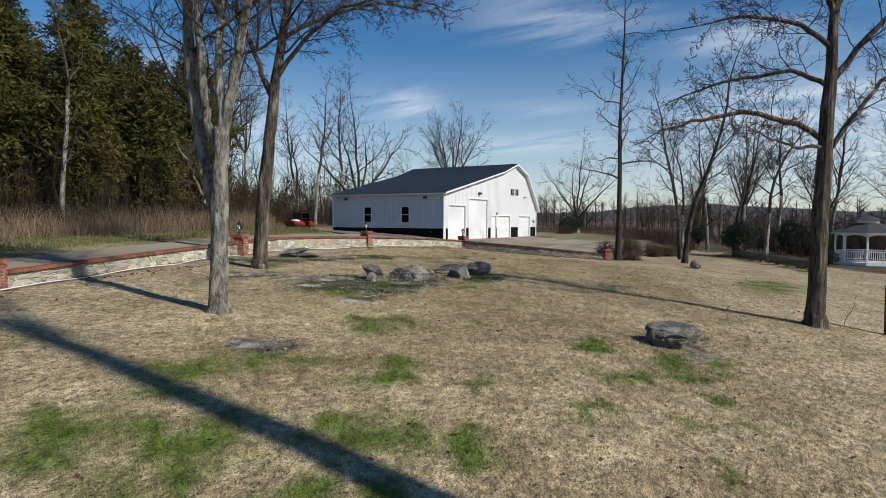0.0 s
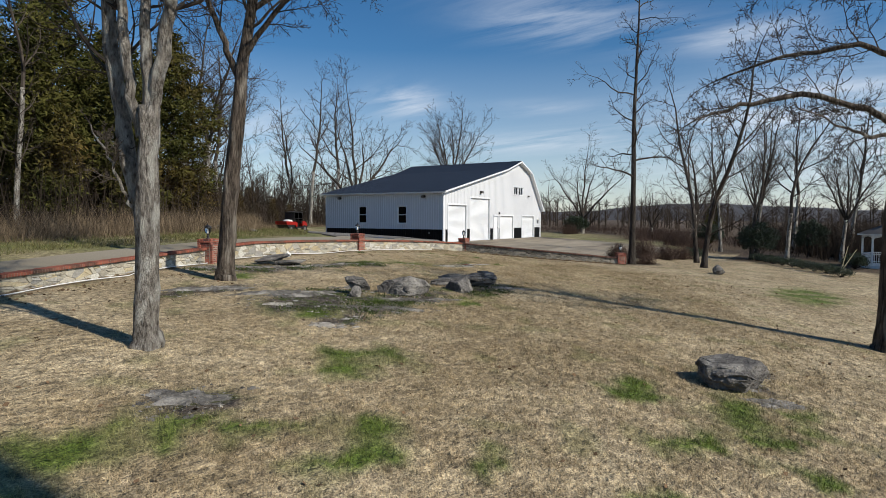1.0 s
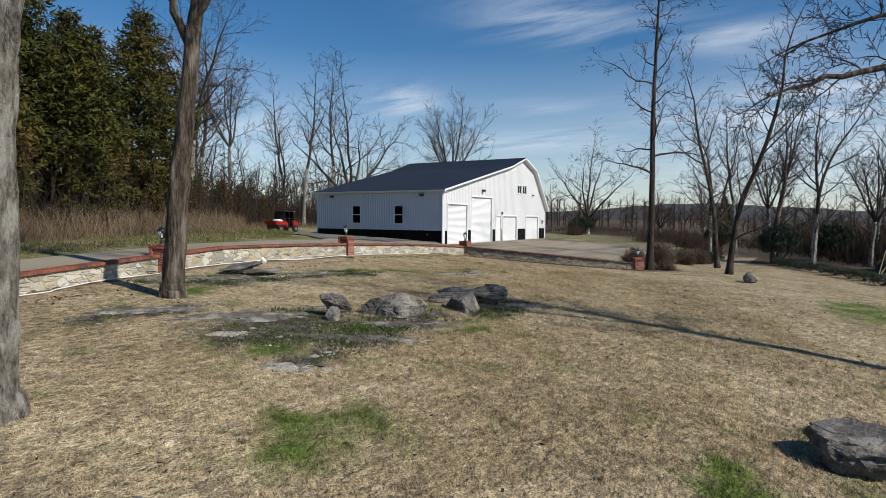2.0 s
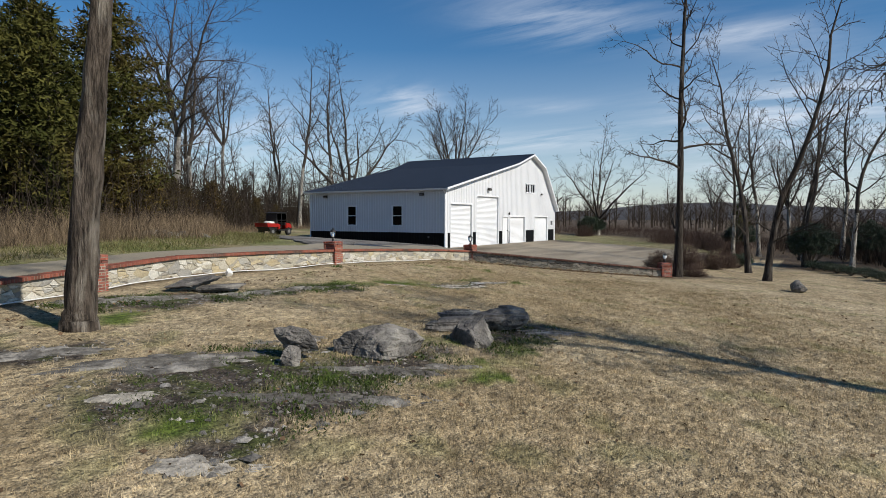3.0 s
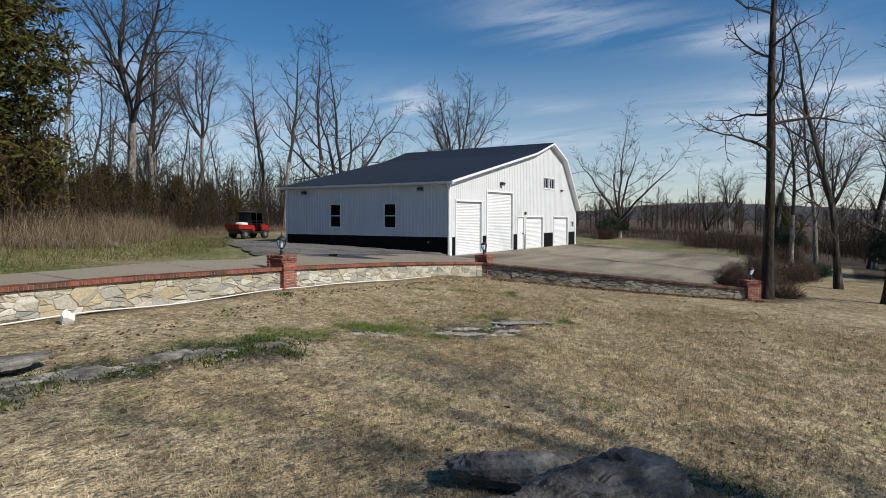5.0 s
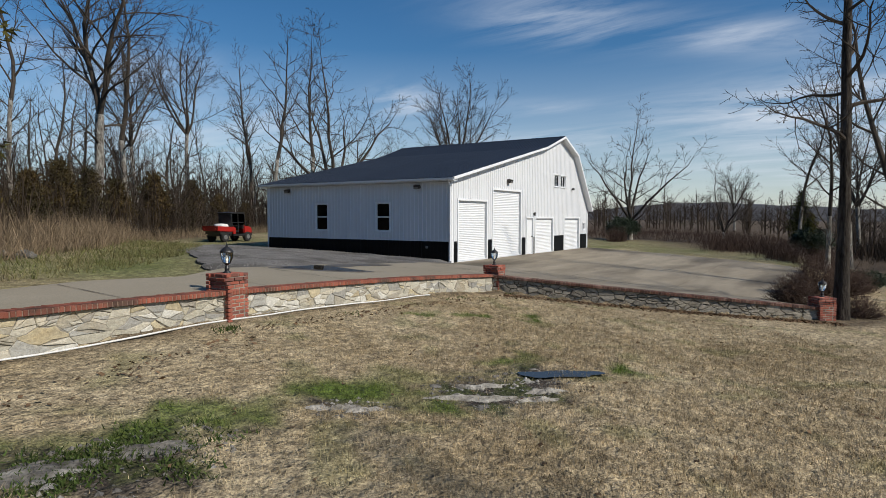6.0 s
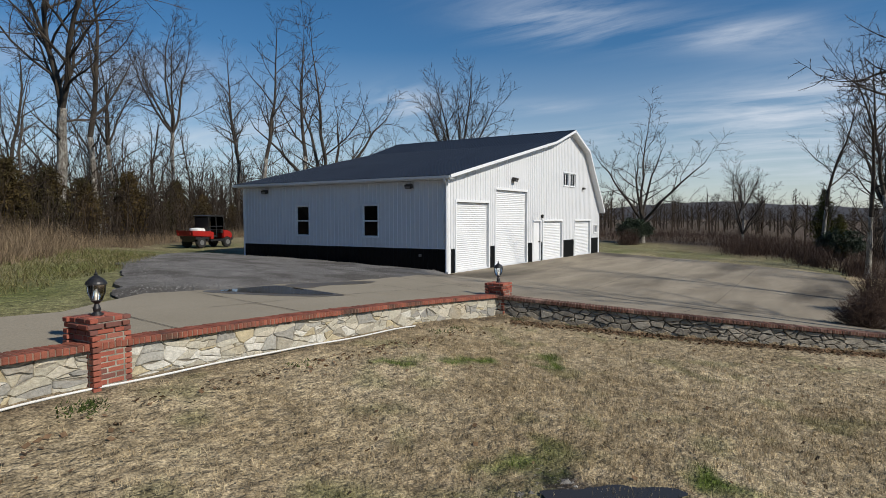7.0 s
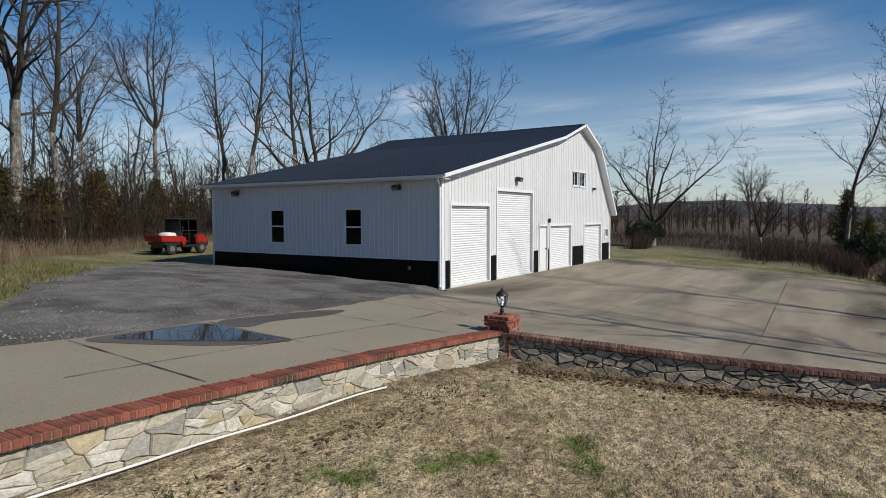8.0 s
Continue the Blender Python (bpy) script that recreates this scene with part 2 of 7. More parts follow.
M["brush"] = material("dead_brush", (0.22, 0.165, 0.105), (0.12, 0.09, 0.06), 0.5, 0.95, 0.0, 30, spread=0.5, spec=0.15)
M["verge"] = material("verge_weeds", (0.10, 0.115, 0.035), (0.17, 0.14, 0.07), 1.2, 0.9, 0.0, 30, spread=0.5, spec=0.15)
M["leaf"] = material("dead_leaves", (0.16, 0.10, 0.055), (0.10, 0.065, 0.04), 2, 0.9, 0.0, 30, spread=0.45, spec=0.15)
M["weed"] = material("green_weeds", (0.055, 0.085, 0.02), (0.045, 0.06, 0.018), 2, 0.85, 0.0, 30, spread=0.4, spec=0.1)
M["red"] = material("red_plastic", (0.34, 0.016, 0.010), (0.27, 0.012, 0.008), 3, 0.4, 0.03, 60, local=True)
M["tyre"] = material("black_rubber", (0.012, 0.012, 0.012), (0.02, 0.019, 0.018), 8, 0.8, 0.3, 60, local=True)
M["rim"] = material("grey_wheel", (0.22, 0.22, 0.22), (0.16, 0.16, 0.16), 8, 0.45, 0.05, 60, metal=0.4, local=True)
M["stake"] = material("pale_wood_stake", (0.55, 0.47, 0.28), (0.46, 0.38, 0.22), 6, 0.7, 0.1, 60, local=True)
M["white"] = material("white_plastic", (0.72, 0.72, 0.70), (0.62, 0.61, 0.58), 3, 0.5, 0.05, 60)
M["hill"] = material("far_wooded_hill", (0.040, 0.042, 0.050), (0.058, 0.056, 0.060), 0.02, 1.0, 0.0, 0.15)
M["wood"] = material("dark_post_wood", (0.035, 0.03, 0.027), (0.06, 0.05, 0.043), 4, 0.9, 0.4, 60, stretch=(1, 1, 0.2))
M["gazebo"] = material("white_painted_wood", (0.74, 0.75, 0.75), (0.68, 0.69, 0.69), 2, 0.55, 0.05, 60)
M["shingle"] = material("dark_shingle", (0.03, 0.03, 0.033), (0.05, 0.05, 0.052), 3, 0.9, 0.4, 30)


def glass_material(name, tint, rough=0.03):
    m = bpy.data.materials.new(name)
    m.use_nodes = True
    b = m.node_tree.nodes["Principled BSDF"]
    b.inputs["Base Color"].default_value = rgba(tint)
    b.inputs["Roughness"].default_value = rough
    b.inputs["Transmission Weight"].default_value = 1.0
    b.inputs["IOR"].default_value = 1.45
    return m


M["glass"] = glass_material("clear_glass", (0.95, 0.95, 0.95))
M["window"] = material("dark_window_glass", (0.002, 0.0025, 0.003), (0.003, 0.0035, 0.004), 1, 0.08, 0.0, 10, spec=0.25)
M["bulb"] = material("frosted_bulb", (0.8, 0.77, 0.68), (0.75, 0.72, 0.64), 5, 0.4, 0.0, 30)


def water_material():
    m = bpy.data.materials.new("puddle_water")
    m.use_nodes = True
    b = m.node_tree.nodes["Principled BSDF"]
    b.inputs["Base Color"].default_value = (0.035, 0.030, 0.024, 1)
    b.inputs["Roughness"].default_value = 0.03
    b.inputs["IOR"].default_value = 1.33
    return m


M["water"] = water_material()
M["damp"] = material("damp_concrete", (0.12, 0.10, 0.072), (0.09, 0.075, 0.055), 0.8, 0.42, 0.1, 55, spec=0.4, depth=0.002)


def lawn_material(name, blades):
    """Dormant straw turf, green where the attribute 'green' is set and bare soil where 'soil' is set."""
    m = bpy.data.materials.new(name)
    m.use_nodes = True
    nt = m.node_tree
    n, l = nt.nodes, nt.links
    b = n["Principled BSDF"]
    b.inputs["Roughness"].default_value = 0.9
    b.inputs["Specular IOR Level"].default_value = 0.2
    pos = n.new("ShaderNodeNewGeometry")

    def noise_at(scale, detail=5.0):
        q = n.new("ShaderNodeTexNoise")
        q.inputs["Scale"].default_value, q.inputs["Detail"].default_value = scale, detail
        l.new(pos.outputs["Position"], q.inputs["Vector"])
        return q.outputs["Fac"]

    def ranged(v, a, z, lo=0.0, hi=1.0):
        q = n.new("ShaderNodeMapRange")
        for k, x in (("From Min", a), ("From Max", z), ("To Min", lo), ("To Max", hi)):
            q.inputs[k].default_value = x
        l.new(v, q.inputs["Value"])
        return q.outputs[0]

    def mixed(f, a, z):
        q = n.new("ShaderNodeMix")
        q.data_type = "RGBA"
        l.new(f, q.inputs["Factor"])
        for k, x in (("A", a), ("B", z)):
            if isinstance(x, tuple):
                q.inputs[k].default_value = rgba(x)
            else:
                l.new(x, q.inputs[k])
        return q.outputs["Result"]

    def attr(name):
        q = n.new("ShaderNodeAttribute")
        q.attribute_name = name
        return q.outputs["Fac"]

    straw = mixed(ranged(noise_at(0.45), 0.38, 0.62), (0.455, 0.37, 0.235), (0.33, 0.258, 0.152))
    straw = mixed(ranged(noise_at(1.9, 8.0), 0.54, 0.70, 0.0, 0.5), straw, (0.25, 0.19, 0.112))
    straw = mixed(ranged(noise_at(7.0), 0.52, 0.72, 0.0, 0.6), straw, (0.52, 0.42, 0.27))
    straw = mixed(ranged(noise_at(13.0), 0.56, 0.68, 0.0, 0.7), straw, (0.15, 0.112, 0.068))
    green = mixed(noise_at(6.0), (0.062, 0.105, 0.016), (0.135, 0.165, 0.036))
    col = mixed(attr("green"), straw, green)
    if not blades:
        soil = mixed(ranged(noise_at(3.0), 0.35, 0.65), (0.050, 0.040, 0.032), (0.095, 0.077, 0.060))
        soil = mixed(ranged(noise_at(1.6, 8.0), 0.46, 0.56, 0.0, 0.85), soil, (0.062, 0.074, 0.020))
        soil = mixed(ranged(noise_at(24.0, 2.0), 0.62, 0.68, 0.0, 0.8), soil, (0.24, 0.225, 0.20))
        col = mixed(attr("soil"), col, soil)
        litter = mixed(ranged(noise_at(9.0), 0.4, 0.65), (0.06, 0.045, 0.03), (0.14, 0.10, 0.065))
        col = mixed(attr("litter"), col, litter)
    hv = n.new("ShaderNodeHueSaturation")
    if blades:
        v = ranged(pos.outputs["Random Per Island"], 0.0, 1.0, 0.72, 1.32)
    else:
        v = ranged(noise_at(38.0, 5.0), 0.32, 0.68, 0.45, 1.30)
    # clumps of longer and shorter turf
    for s, lo, hi in ((8.0, 0.70, 1.28), (2.6, 0.84, 1.16)):
        mu = n.new("ShaderNodeMath")
        mu.operation = "MULTIPLY"
        l.new(v, mu.inputs[0])
        l.new(ranged(noise_at(s, 3.0), 0.36, 0.64, lo, hi), mu.inputs[1])
        v = mu.outputs[0]
    l.new(v, hv.inputs["Value"])
    l.new(col, hv.inputs["Color"])
    l.new(hv.outputs[0], b.inputs["Base Color"])
    if not blades:
        bp = n.new("ShaderNodeBump")
        bp.inputs["Strength"].default_value, bp.inputs["Distance"].default_value = 0.9, 0.05
        l.new(noise_at(22.0, 6.0), bp.inputs["Height"])
        clump = n.new("ShaderNodeBump")
        clump.inputs["Strength"].default_value, clump.inputs["Distance"].default_value = 0.8, 0.14
        l.new(noise_at(6.5, 3.0), clump.inputs["Height"])
        l.new(clump.outputs[0], bp.inputs["Normal"])
        l.new(bp.outputs[0], b.inputs["Normal"])
    return m


M["lawn"] = lawn_material("dormant_lawn", False)
M["blade"] = lawn_material("dormant_blades", True)

# ---- mesh helpers ----


def mesh_of(name, verts, faces, mat, smooth=False):
    me = bpy.data.meshes.new(name)
    me.from_pydata([tuple(v) for v in verts], [], faces)
    me.materials.append(mat)
    if smooth:
        me.polygons.foreach_set("use_smooth", [True] * len(me.polygons))
    me.update()
    return me


def part(name, data, mat, parent=None, label="", m=None, smooth=False):
    """One mesh object under a thing or part; data is a bmesh or a mesh."""
    if isinstance(data, bmesh.types.BMesh):
        me = bpy.data.meshes.new(name)
        data.to_mesh(me)
        data.free()
        me.materials.append(mat)
        if smooth:
            me.polygons.foreach_set("use_smooth", [True] * len(me.polygons))
    else:
        me = data
    ob = new(name, me)
    if parent:
        ob.parent = parent
    if m is not None:
        ob.matrix_basis = m
    if label:
        ob["label"] = label
    return ob


def empty(name, m, label, category, group="", kind=""):
    ob = new(name)
    ob.empty_display_size = 0.2
    ob.matrix_basis = m
    return tagged(ob, label, category, group, kind)


def box(bm, x0, y0, z0, x1, y1, z1, bevel=0.0):
    r = bmesh.ops.create_cube(bm, size=1.0)
    bmesh.ops.scale(bm, vec=(x1 - x0, y1 - y0, z1 - z0), verts=r["verts"])
    bmesh.ops.translate(bm, vec=((x0 + x1) / 2, (y0 + y1) / 2, (z0 + z1) / 2), verts=r["verts"])
    if bevel:
        es = {e for v in r["verts"] for e in v.link_edges}
        bmesh.ops.bevel(bm, geom=list(es), offset=bevel, segments=1, affect="EDGES")
    return bm


def cyl(bm, p, q, r0, r1=None, sides=12):
    """A closed tapered tube from p to q."""
    p, q = Vector(p), Vector(q)
    d = q - p
    r = bmesh.ops.create_cone(bm, cap_ends=True, segments=sides, radius1=r0, radius2=r0 if r1 is None else r1, depth=d.length)
    turn = d.to_track_quat("Z", "Y").to_matrix().to_4x4()
    bmesh.ops.transform(bm, matrix=Matrix.Translation((p + q) / 2) @ turn, verts=r["verts"])
    return bm


def prism(bm, pts, y0, y1, axis="y"):
    """A closed prism over an outline in x, z, from y0 to y1."""
    n = len(pts)
    a = [bm.verts.new((x, y0, z)) for x, z in pts]
    b = [bm.verts.new((x, y1, z)) for x, z in pts]
    bm.faces.new(a)
    bm.faces.new(b[::-1])
    for i in range(n):
        j = (i + 1) % n
        bm.faces.new((a[j], a[i], b[i], b[j]))
    bmesh.ops.recalc_face_normals(bm, faces=bm.faces)
    return bm


# ---- the lie of the land ----
WALL_LINE = ((-53.11, -23.01), (-45.04, -15.59), (-37.39, -11.54), (-31.85, -9.35), (-27.35, -7.62), (-24.4, -6.48), (-21.0, -6.08), (-17.3, -5.93), (-14.1, -5.90), (-11.0, -5.95), (-7.45, -6.10))
WALL_RIGHT = ((-7.45, -6.10), (-6.95, -7.75), (-6.42, -9.40), (-5.72, -11.20), (-4.60, -13.30), (-3.45, -14.95))
EDGE_RIGHT = ((-3.45, -14.95), (5.12, -15.38), (15.26, -14.74), (43.64, -13.01), (103.36, -5.58), (457.24, 36.64))


# low swells and hollows of the lawn: x, y, height, radius
SWELLS = ((-25.6, -15.8, 0.06, 2.4), (-17.0, -10.2, -0.12, 2.0), (-31.8, -18.6, -0.10, 2.2), (-35.6, -18.6, -0.08, 1.6), (-16.6, -6.2, 0.09, 1.8), (-11.4, -9.3, -0.10, 1.4), (-12.6, -5.9, 0.08, 2.6))


def yard_z(x, y):
    u = np.clip(x, -46.0, 14.0) / 10 + 2.0
    v = np.clip(y, -33.0, -5.0) / 10 + 1.5
    z = -0.4097 + 0.6683 * v - 0.0458 * v ** 2 + 0.0928 * v ** 3 - 0.2339 * u - 0.1503 * u * v + 0.0923 * u * v ** 2 - 0.0570 * u ** 2 + 0.0112 * u ** 2 * v + 0.0110 * u ** 3
    for cx, cy, h, r in SWELLS:
        z = z + h * np.exp(-((x - cx) ** 2 + (y - cy) ** 2) / r ** 2)
    return z


def upper_z(x, y):
    left = np.maximum(-x, 0.0)
    f = 1.5 * (1.0 - np.exp(-left / 13.0)) - 0.02 * np.clip(left - 24.0, 0.0, 40.0)
    return f + 0.0578 * np.clip(y, -21.0, 0.0) + 0.0246 * np.clip(y, 0.0, 40.0) - 0.05


def seg_side(x, y, line):
    """Signed distance to a broken line (positive on its left) and how far along it the nearest place lies."""
    best = np.full(np.shape(x), 1e9)
    side = np.zeros(np.shape(x))
    along = np.zeros(np.shape(x))
    run = 0.0
    for (ax, ay), (bx, by) in zip(line[:-1], line[1:]):
        dx, dy = bx - ax, by - ay
        ln = math.hypot(dx, dy)
        u = np.clip(((x - ax) * dx + (y - ay) * dy) / ln ** 2, 0, 1)
        ex, ey = x - (ax + u * dx), y - (ay + u * dy)
        d = np.hypot(ex, ey)
        s = np.where(dx * (y - ay) - dy * (x - ax) >= 0, 1.0, -1.0)
        near = d < best - 1e-6
        best, side, along = np.where(near, d, best), np.where(near, s, side), np.where(near, run + u * ln, along)
        run += ln
    return best * side, along


FULL_LINE = WALL_LINE + WALL_RIGHT[1:] + EDGE_RIGHT[1:]
WALL_RUN = sum(math.dist(a, b) for a, b in zip(FULL_LINE[:-1], FULL_LINE[1:]) if b[0] < WALL_RIGHT[-1][0] + 0.1)


def ground_z(x, y):
    x, y = np.asarray(x, float), np.asarray(y, float)
    d, run = seg_side(x, y, FULL_LINE)
    w = 0.10 + np.clip(run - WALL_RUN, 0, 12) * 0.25
    k = np.clip((d + 0.02) / w * 0.5 + 0.5, 0, 1)
    k = k * k * (3 - 2 * k)
    z = yard_z(x, y) * (1 - k) + (upper_z(x, y) - 0.06) * k
    # the land falls away into the valley and rises a little under the woods
    far = np.clip((np.hypot(x + 5, y + 5) - 60) / 200, 0, 1)
    wob = 0.05 * np.sin(x * 0.9 + 1.3 * np.sin(y * 0.7)) * np.sin(y * 0.8 + x * 0.3)
    return z + np.where(np.abs(d) < 1.2, 0.0, wob * 0.6) - 2.0 * far * (x > 0) 


def gz(x, y):
    return float(ground_z(x, y))


# ---- ground ----
# green turf: x, y, radius along x, radius along y
GREEN = ((-40.65, -21.64, 0.8, 0.6), (-39.84, -23.23, 0.9, 0.4), (-38.67, -22.83, 0.5, 0.3), (-35.13, -21.32, 0.8, 0.4), (-34.57, -22.75, 0.35, 0.25), (-34.09, -24.59, 0.4, 0.2), (-31.91, -24.35, 0.5, 0.3), (-31.49, -25.85, 0.4, 0.25), (-29.34, -25.79, 0.6, 0.3), (-32.5, -18.95, 0.85, 0.75), (-37.46, -19.17, 1.0, 0.6), (-36.09, -19.37, 0.6, 0.35), (-40.09, -19.91, 1.0, 0.7), (-38.93, -21.15, 0.9, 0.5), (-37.07, -22.77, 0.7, 0.5),
         (-35.99, -23.6, 0.35, 0.2), (-39.6, -20.7, 0.8, 0.4), (-36.49, -23.79, 0.6, 0.35), (-37.14, -22.01, 0.6, 0.35), (-32.54, -26.76, 0.4, 0.2), (-30.6, -25.39, 0.45, 0.3), (-35.91, -20.15, 0.7, 0.35), (-34.5, -26.5, 0.3, 0.15), (-38.2, -23.7, 0.4, 0.25), (-39.3, -22.0, 0.5, 0.3), (-30.33, -23.19, 0.5, 0.5), (-29.94, -24.7, 0.9, 0.5), (-33.28, -25.82, 0.4, 0.3), (-11.92, -25.11, 3.0, 1.3),
         (-28.68, -10.69, 0.9, 0.5), (-29.24, -15.47, 1.7, 1.0), (-18.3, -9.95, 1.1, 0.6), (-18.5, -11.0, 0.5, 0.45), (-15.2, -10.95, 0.6, 0.4), (-15.1, -12.5, 0.4, 0.3), (-25.6, -15.9, 0.55, 0.3), (-26.2, -17.5, 1.0, 0.3), (-24.2, -17.2, 0.7, 0.25), (-29.6, -15.3, 0.8, 0.4), (-30.6, -16.2, 0.9, 0.35), (-20.98, -9.69, 1.6, 0.5), (-13.15, -7.58, 0.4, 0.2), (-12.25, -8.4, 0.38, 0.24), (-11.02, -9.11, 0.3, 0.2))
# bare ground round the ledges
SOIL = ((-29.4, -14.9, 2.0, 1.15), (-27.2, -16.3, 1.6, 0.7), (-23.6, -16.7, 1.7, 0.7), (-28.9, -16.6, 1.3, 0.6), (-27.6, -9.0, 1.3, 0.5), (-26.43, -9.68, 1.9, 0.8), (-23.34, -9.85, 1.7, 0.45), (-21.67, -10.22, 1.0, 0.6),
        (-17.1, -11.3, 0.85, 0.9), (-16.1, -11.5, 0.5, 0.5), (-19.1, -10.45, 0.5, 0.35), (-35.66, -18.66, 0.75, 0.5), (-27.9, -24.53, 0.9, 0.55), (-30.68, -12.41, 1.6, 0.5), (-30.63, -16.77, 0.7, 0.4))


def blot(x, y, spots, soft):
    v = np.zeros(np.shape(x))
    wx = x + 0.30 * np.sin(y * 3.1 + 1.7 * np.sin(x * 2.3)) + 0.12 * np.sin(y * 9.0 + x * 5)
    wy = y + 0.22 * np.sin(x * 3.7 + 1.1 * np.sin(y * 2.9)) + 0.10 * np.sin(x * 11.0 - y * 4)
    for cx, cy, rx, ry in spots:
        r = np.hypot((wx - cx) / rx, (wy - cy) / ry)
        v = np.maximum(v, np.clip((1.0 + soft - r) / (2 * soft), 0, 1))
    return v


def value_noise(x, y, s, seed=0.0):
    return 0.5 + 0.25 * (np.sin(x * s + 1.9 * np.sin(y * s * 0.83 + seed)) + np.sin(y * s * 1.13 + 2.3 * np.sin(x * s * 0.71 + seed * 1.7)))


WOOD_EDGE = ((-79.1, -22.52), (-49.73, -7.36), (-32.96, -2.47), (-24.09, -0.61), (-18.33, 1.64), (-13.48, 6.4), (-7.09, 15), (2.46, 24.67), (17.22, 30.86), (45.6, 36.8), (345.45, 75.53))


def turf(x, y):
    """Green, soil and litter of the ground at x, y."""
    green = blot(x, y, GREEN, 0.35) * (0.55 + 0.45 * np.clip((value_noise(x, y, 3.0) - 0.25) * 3, 0, 1))
    d, _ = seg_side(x, y, FULL_LINE)
    speck = np.clip((value_noise(x, y, 1.7, 2.0) * value_noise(x, y, 4.3, 5.0) - 0.43) * 6, 0, 1)
    green = np.maximum(green, speck * 0.3 * (d < -0.3))
    # rough grass beyond the gravel and the field past the slab are greener
    we, _ = seg_side(x, y, WOOD_EDGE)
    back = (d > 0.3) * (x < 19) * np.clip((9 + we) / 4.0, 0, 1) * np.clip(-we / 1.0 + 0.5, 0, 1)
    green = np.maximum(green, back * (0.2 + 0.65 * value_noise(x, y, 0.8, 3.0)))
    green = np.maximum(green, (x > 19.0) * (y > -14) * (0.30 + 0.6 * value_noise(x, y, 0.35, 1.0) * value_noise(x, y, 1.3, 4.0)))
    soil = blot(x, y, SOIL, 0.25)
    litter = np.clip(we / 2.0 + 0.5, 0, 1) * (x < 60)
    litter = np.maximum(litter, np.clip(1.0 - np.abs(d + 0.35) / 0.45, 0, 1) * (x > -8.6) * (x < -3.0) * (y < -6.0))
    litter = np.maximum(litter, np.clip((1.8 - np.hypot((x + 1.5) / 2.0, (y + 15.1) / 1.2)) * 2, 0, 1) * 0.8)
    litter = np.maximum(litter, np.clip(1.0 - np.abs(d + 0.2) / 0.35, 0, 1) * (x < -7.3) * 0.85)
    far = np.clip((np.hypot(x + 13, y + 10) - 54) / 6, 0, 1)
    litter = np.maximum(litter, far)
    litter = np.maximum(litter, np.clip((x - 31.5 - 0.5 * y) / 3, 0, 1) * np.clip((x - 21) / 3, 0, 1))
    litter = np.maximum(litter, np.clip((x - 3 - (y + 30) * 0.9) / 2, 0, 1) * (y < -18.5) * (x > 1))
    return green * (1 - far), soil, litter


def spaced(lo, hi, step, far_lo, far_hi):
    """Even steps from lo to hi, then ever longer ones out to the far limits."""
    mid = list(np.arange(lo, hi + step / 2, step))
    out, s, v = [], step, hi
    while v < far_hi:
        s *= 1.25
        v += s
        out.append(v)
    back, s, v = [], step, lo
    while v > far_lo:
        s *= 1.25
        v -= s
        back.append(v)
    return np.array(back[::-1] + mid + out)


def ground():
    xs = spaced(-49.0, 4.0, 0.2, -3000, 3500)
    ys = spaced(-32.0, 0.0, 0.2, -3000, 3500)
    X, Y = np.meshgrid(xs, ys)
    Z = ground_z(X, Y)
    me = bpy.data.meshes.new("ground")
    nx, ny = len(xs), len(ys)
    co = np.stack([X, Y, Z], -1).reshape(-1, 3)
    i = np.arange(nx * ny).reshape(ny, nx)
    q = np.stack([i[:-1, :-1], i[:-1, 1:], i[1:, 1:], i[1:, :-1]], -1).reshape(-1, 4)
    me.vertices.add(len(co))
    me.vertices.foreach_set("co", co.ravel())
    me.loops.add(q.size)
    me.loops.foreach_set("vertex_index", q.ravel().astype(np.int32))
    me.polygons.add(len(q))
    me.polygons.foreach_set("loop_start", np.arange(0, q.size, 4, dtype=np.int32))
    me.update(calc_edges=True)
    me.polygons.foreach_set("use_smooth", np.ones(len(q), bool))
    for key, v in zip(("green", "soil", "litter"), turf(X.ravel(), Y.ravel())):
        a = me.attributes.new(key, "FLOAT", "POINT")
        a.data.foreach_set("value", v.astype(np.float32))
    me.materials.append(M["lawn"])
    tagged(new("ground", me), "dormant straw-coloured lawn with green patches and bare soil", "lawn", kind="structure")


ground()


def sheet(name, outline, lift, mat, step, label, category):
    """A surface that lies on the upper ground inside an outline, cut from a fine grid, with a turned-down rim."""
    bm = bmesh.new()
    vs = [bm.verts.new((x, y, 0)) for x, y in outline]
    bm.faces.new(vs)
    lo = [min(p[i] for p in outline) for i in (0, 1)]
    hi = [max(p[i] for p in outline) for i in (0, 1)]
    for ax in (0, 1):
        for v in np.arange(math.ceil(lo[ax] / step) * step, hi[ax], step):
            co, no = [0, 0, 0], [0, 0, 0]
            co[ax], no[ax] = v, 1
            bmesh.ops.bisect_plane(bm, geom=bm.verts[:] + bm.edges[:] + bm.faces[:], plane_co=co, plane_no=no)
    bmesh.ops.triangulate(bm, faces=[f for f in bm.faces if len(f.verts) > 4])
    for v in bm.verts:
        v.co.z = float(upper_z(v.co.x, v.co.y)) + lift(v.co.x, v.co.y)
    rim = [e for e in bm.edges if e.is_boundary]
    r = bmesh.ops.extrude_edge_only(bm, edges=rim)
    for v in r["geom"]:
        if isinstance(v, bmesh.types.BMVert):
            v.co.z -= 0.22
    bmesh.ops.recalc_face_normals(bm, faces=bm.faces)
    return tagged(part(name, bm, mat, smooth=False), label, category, kind="structure")


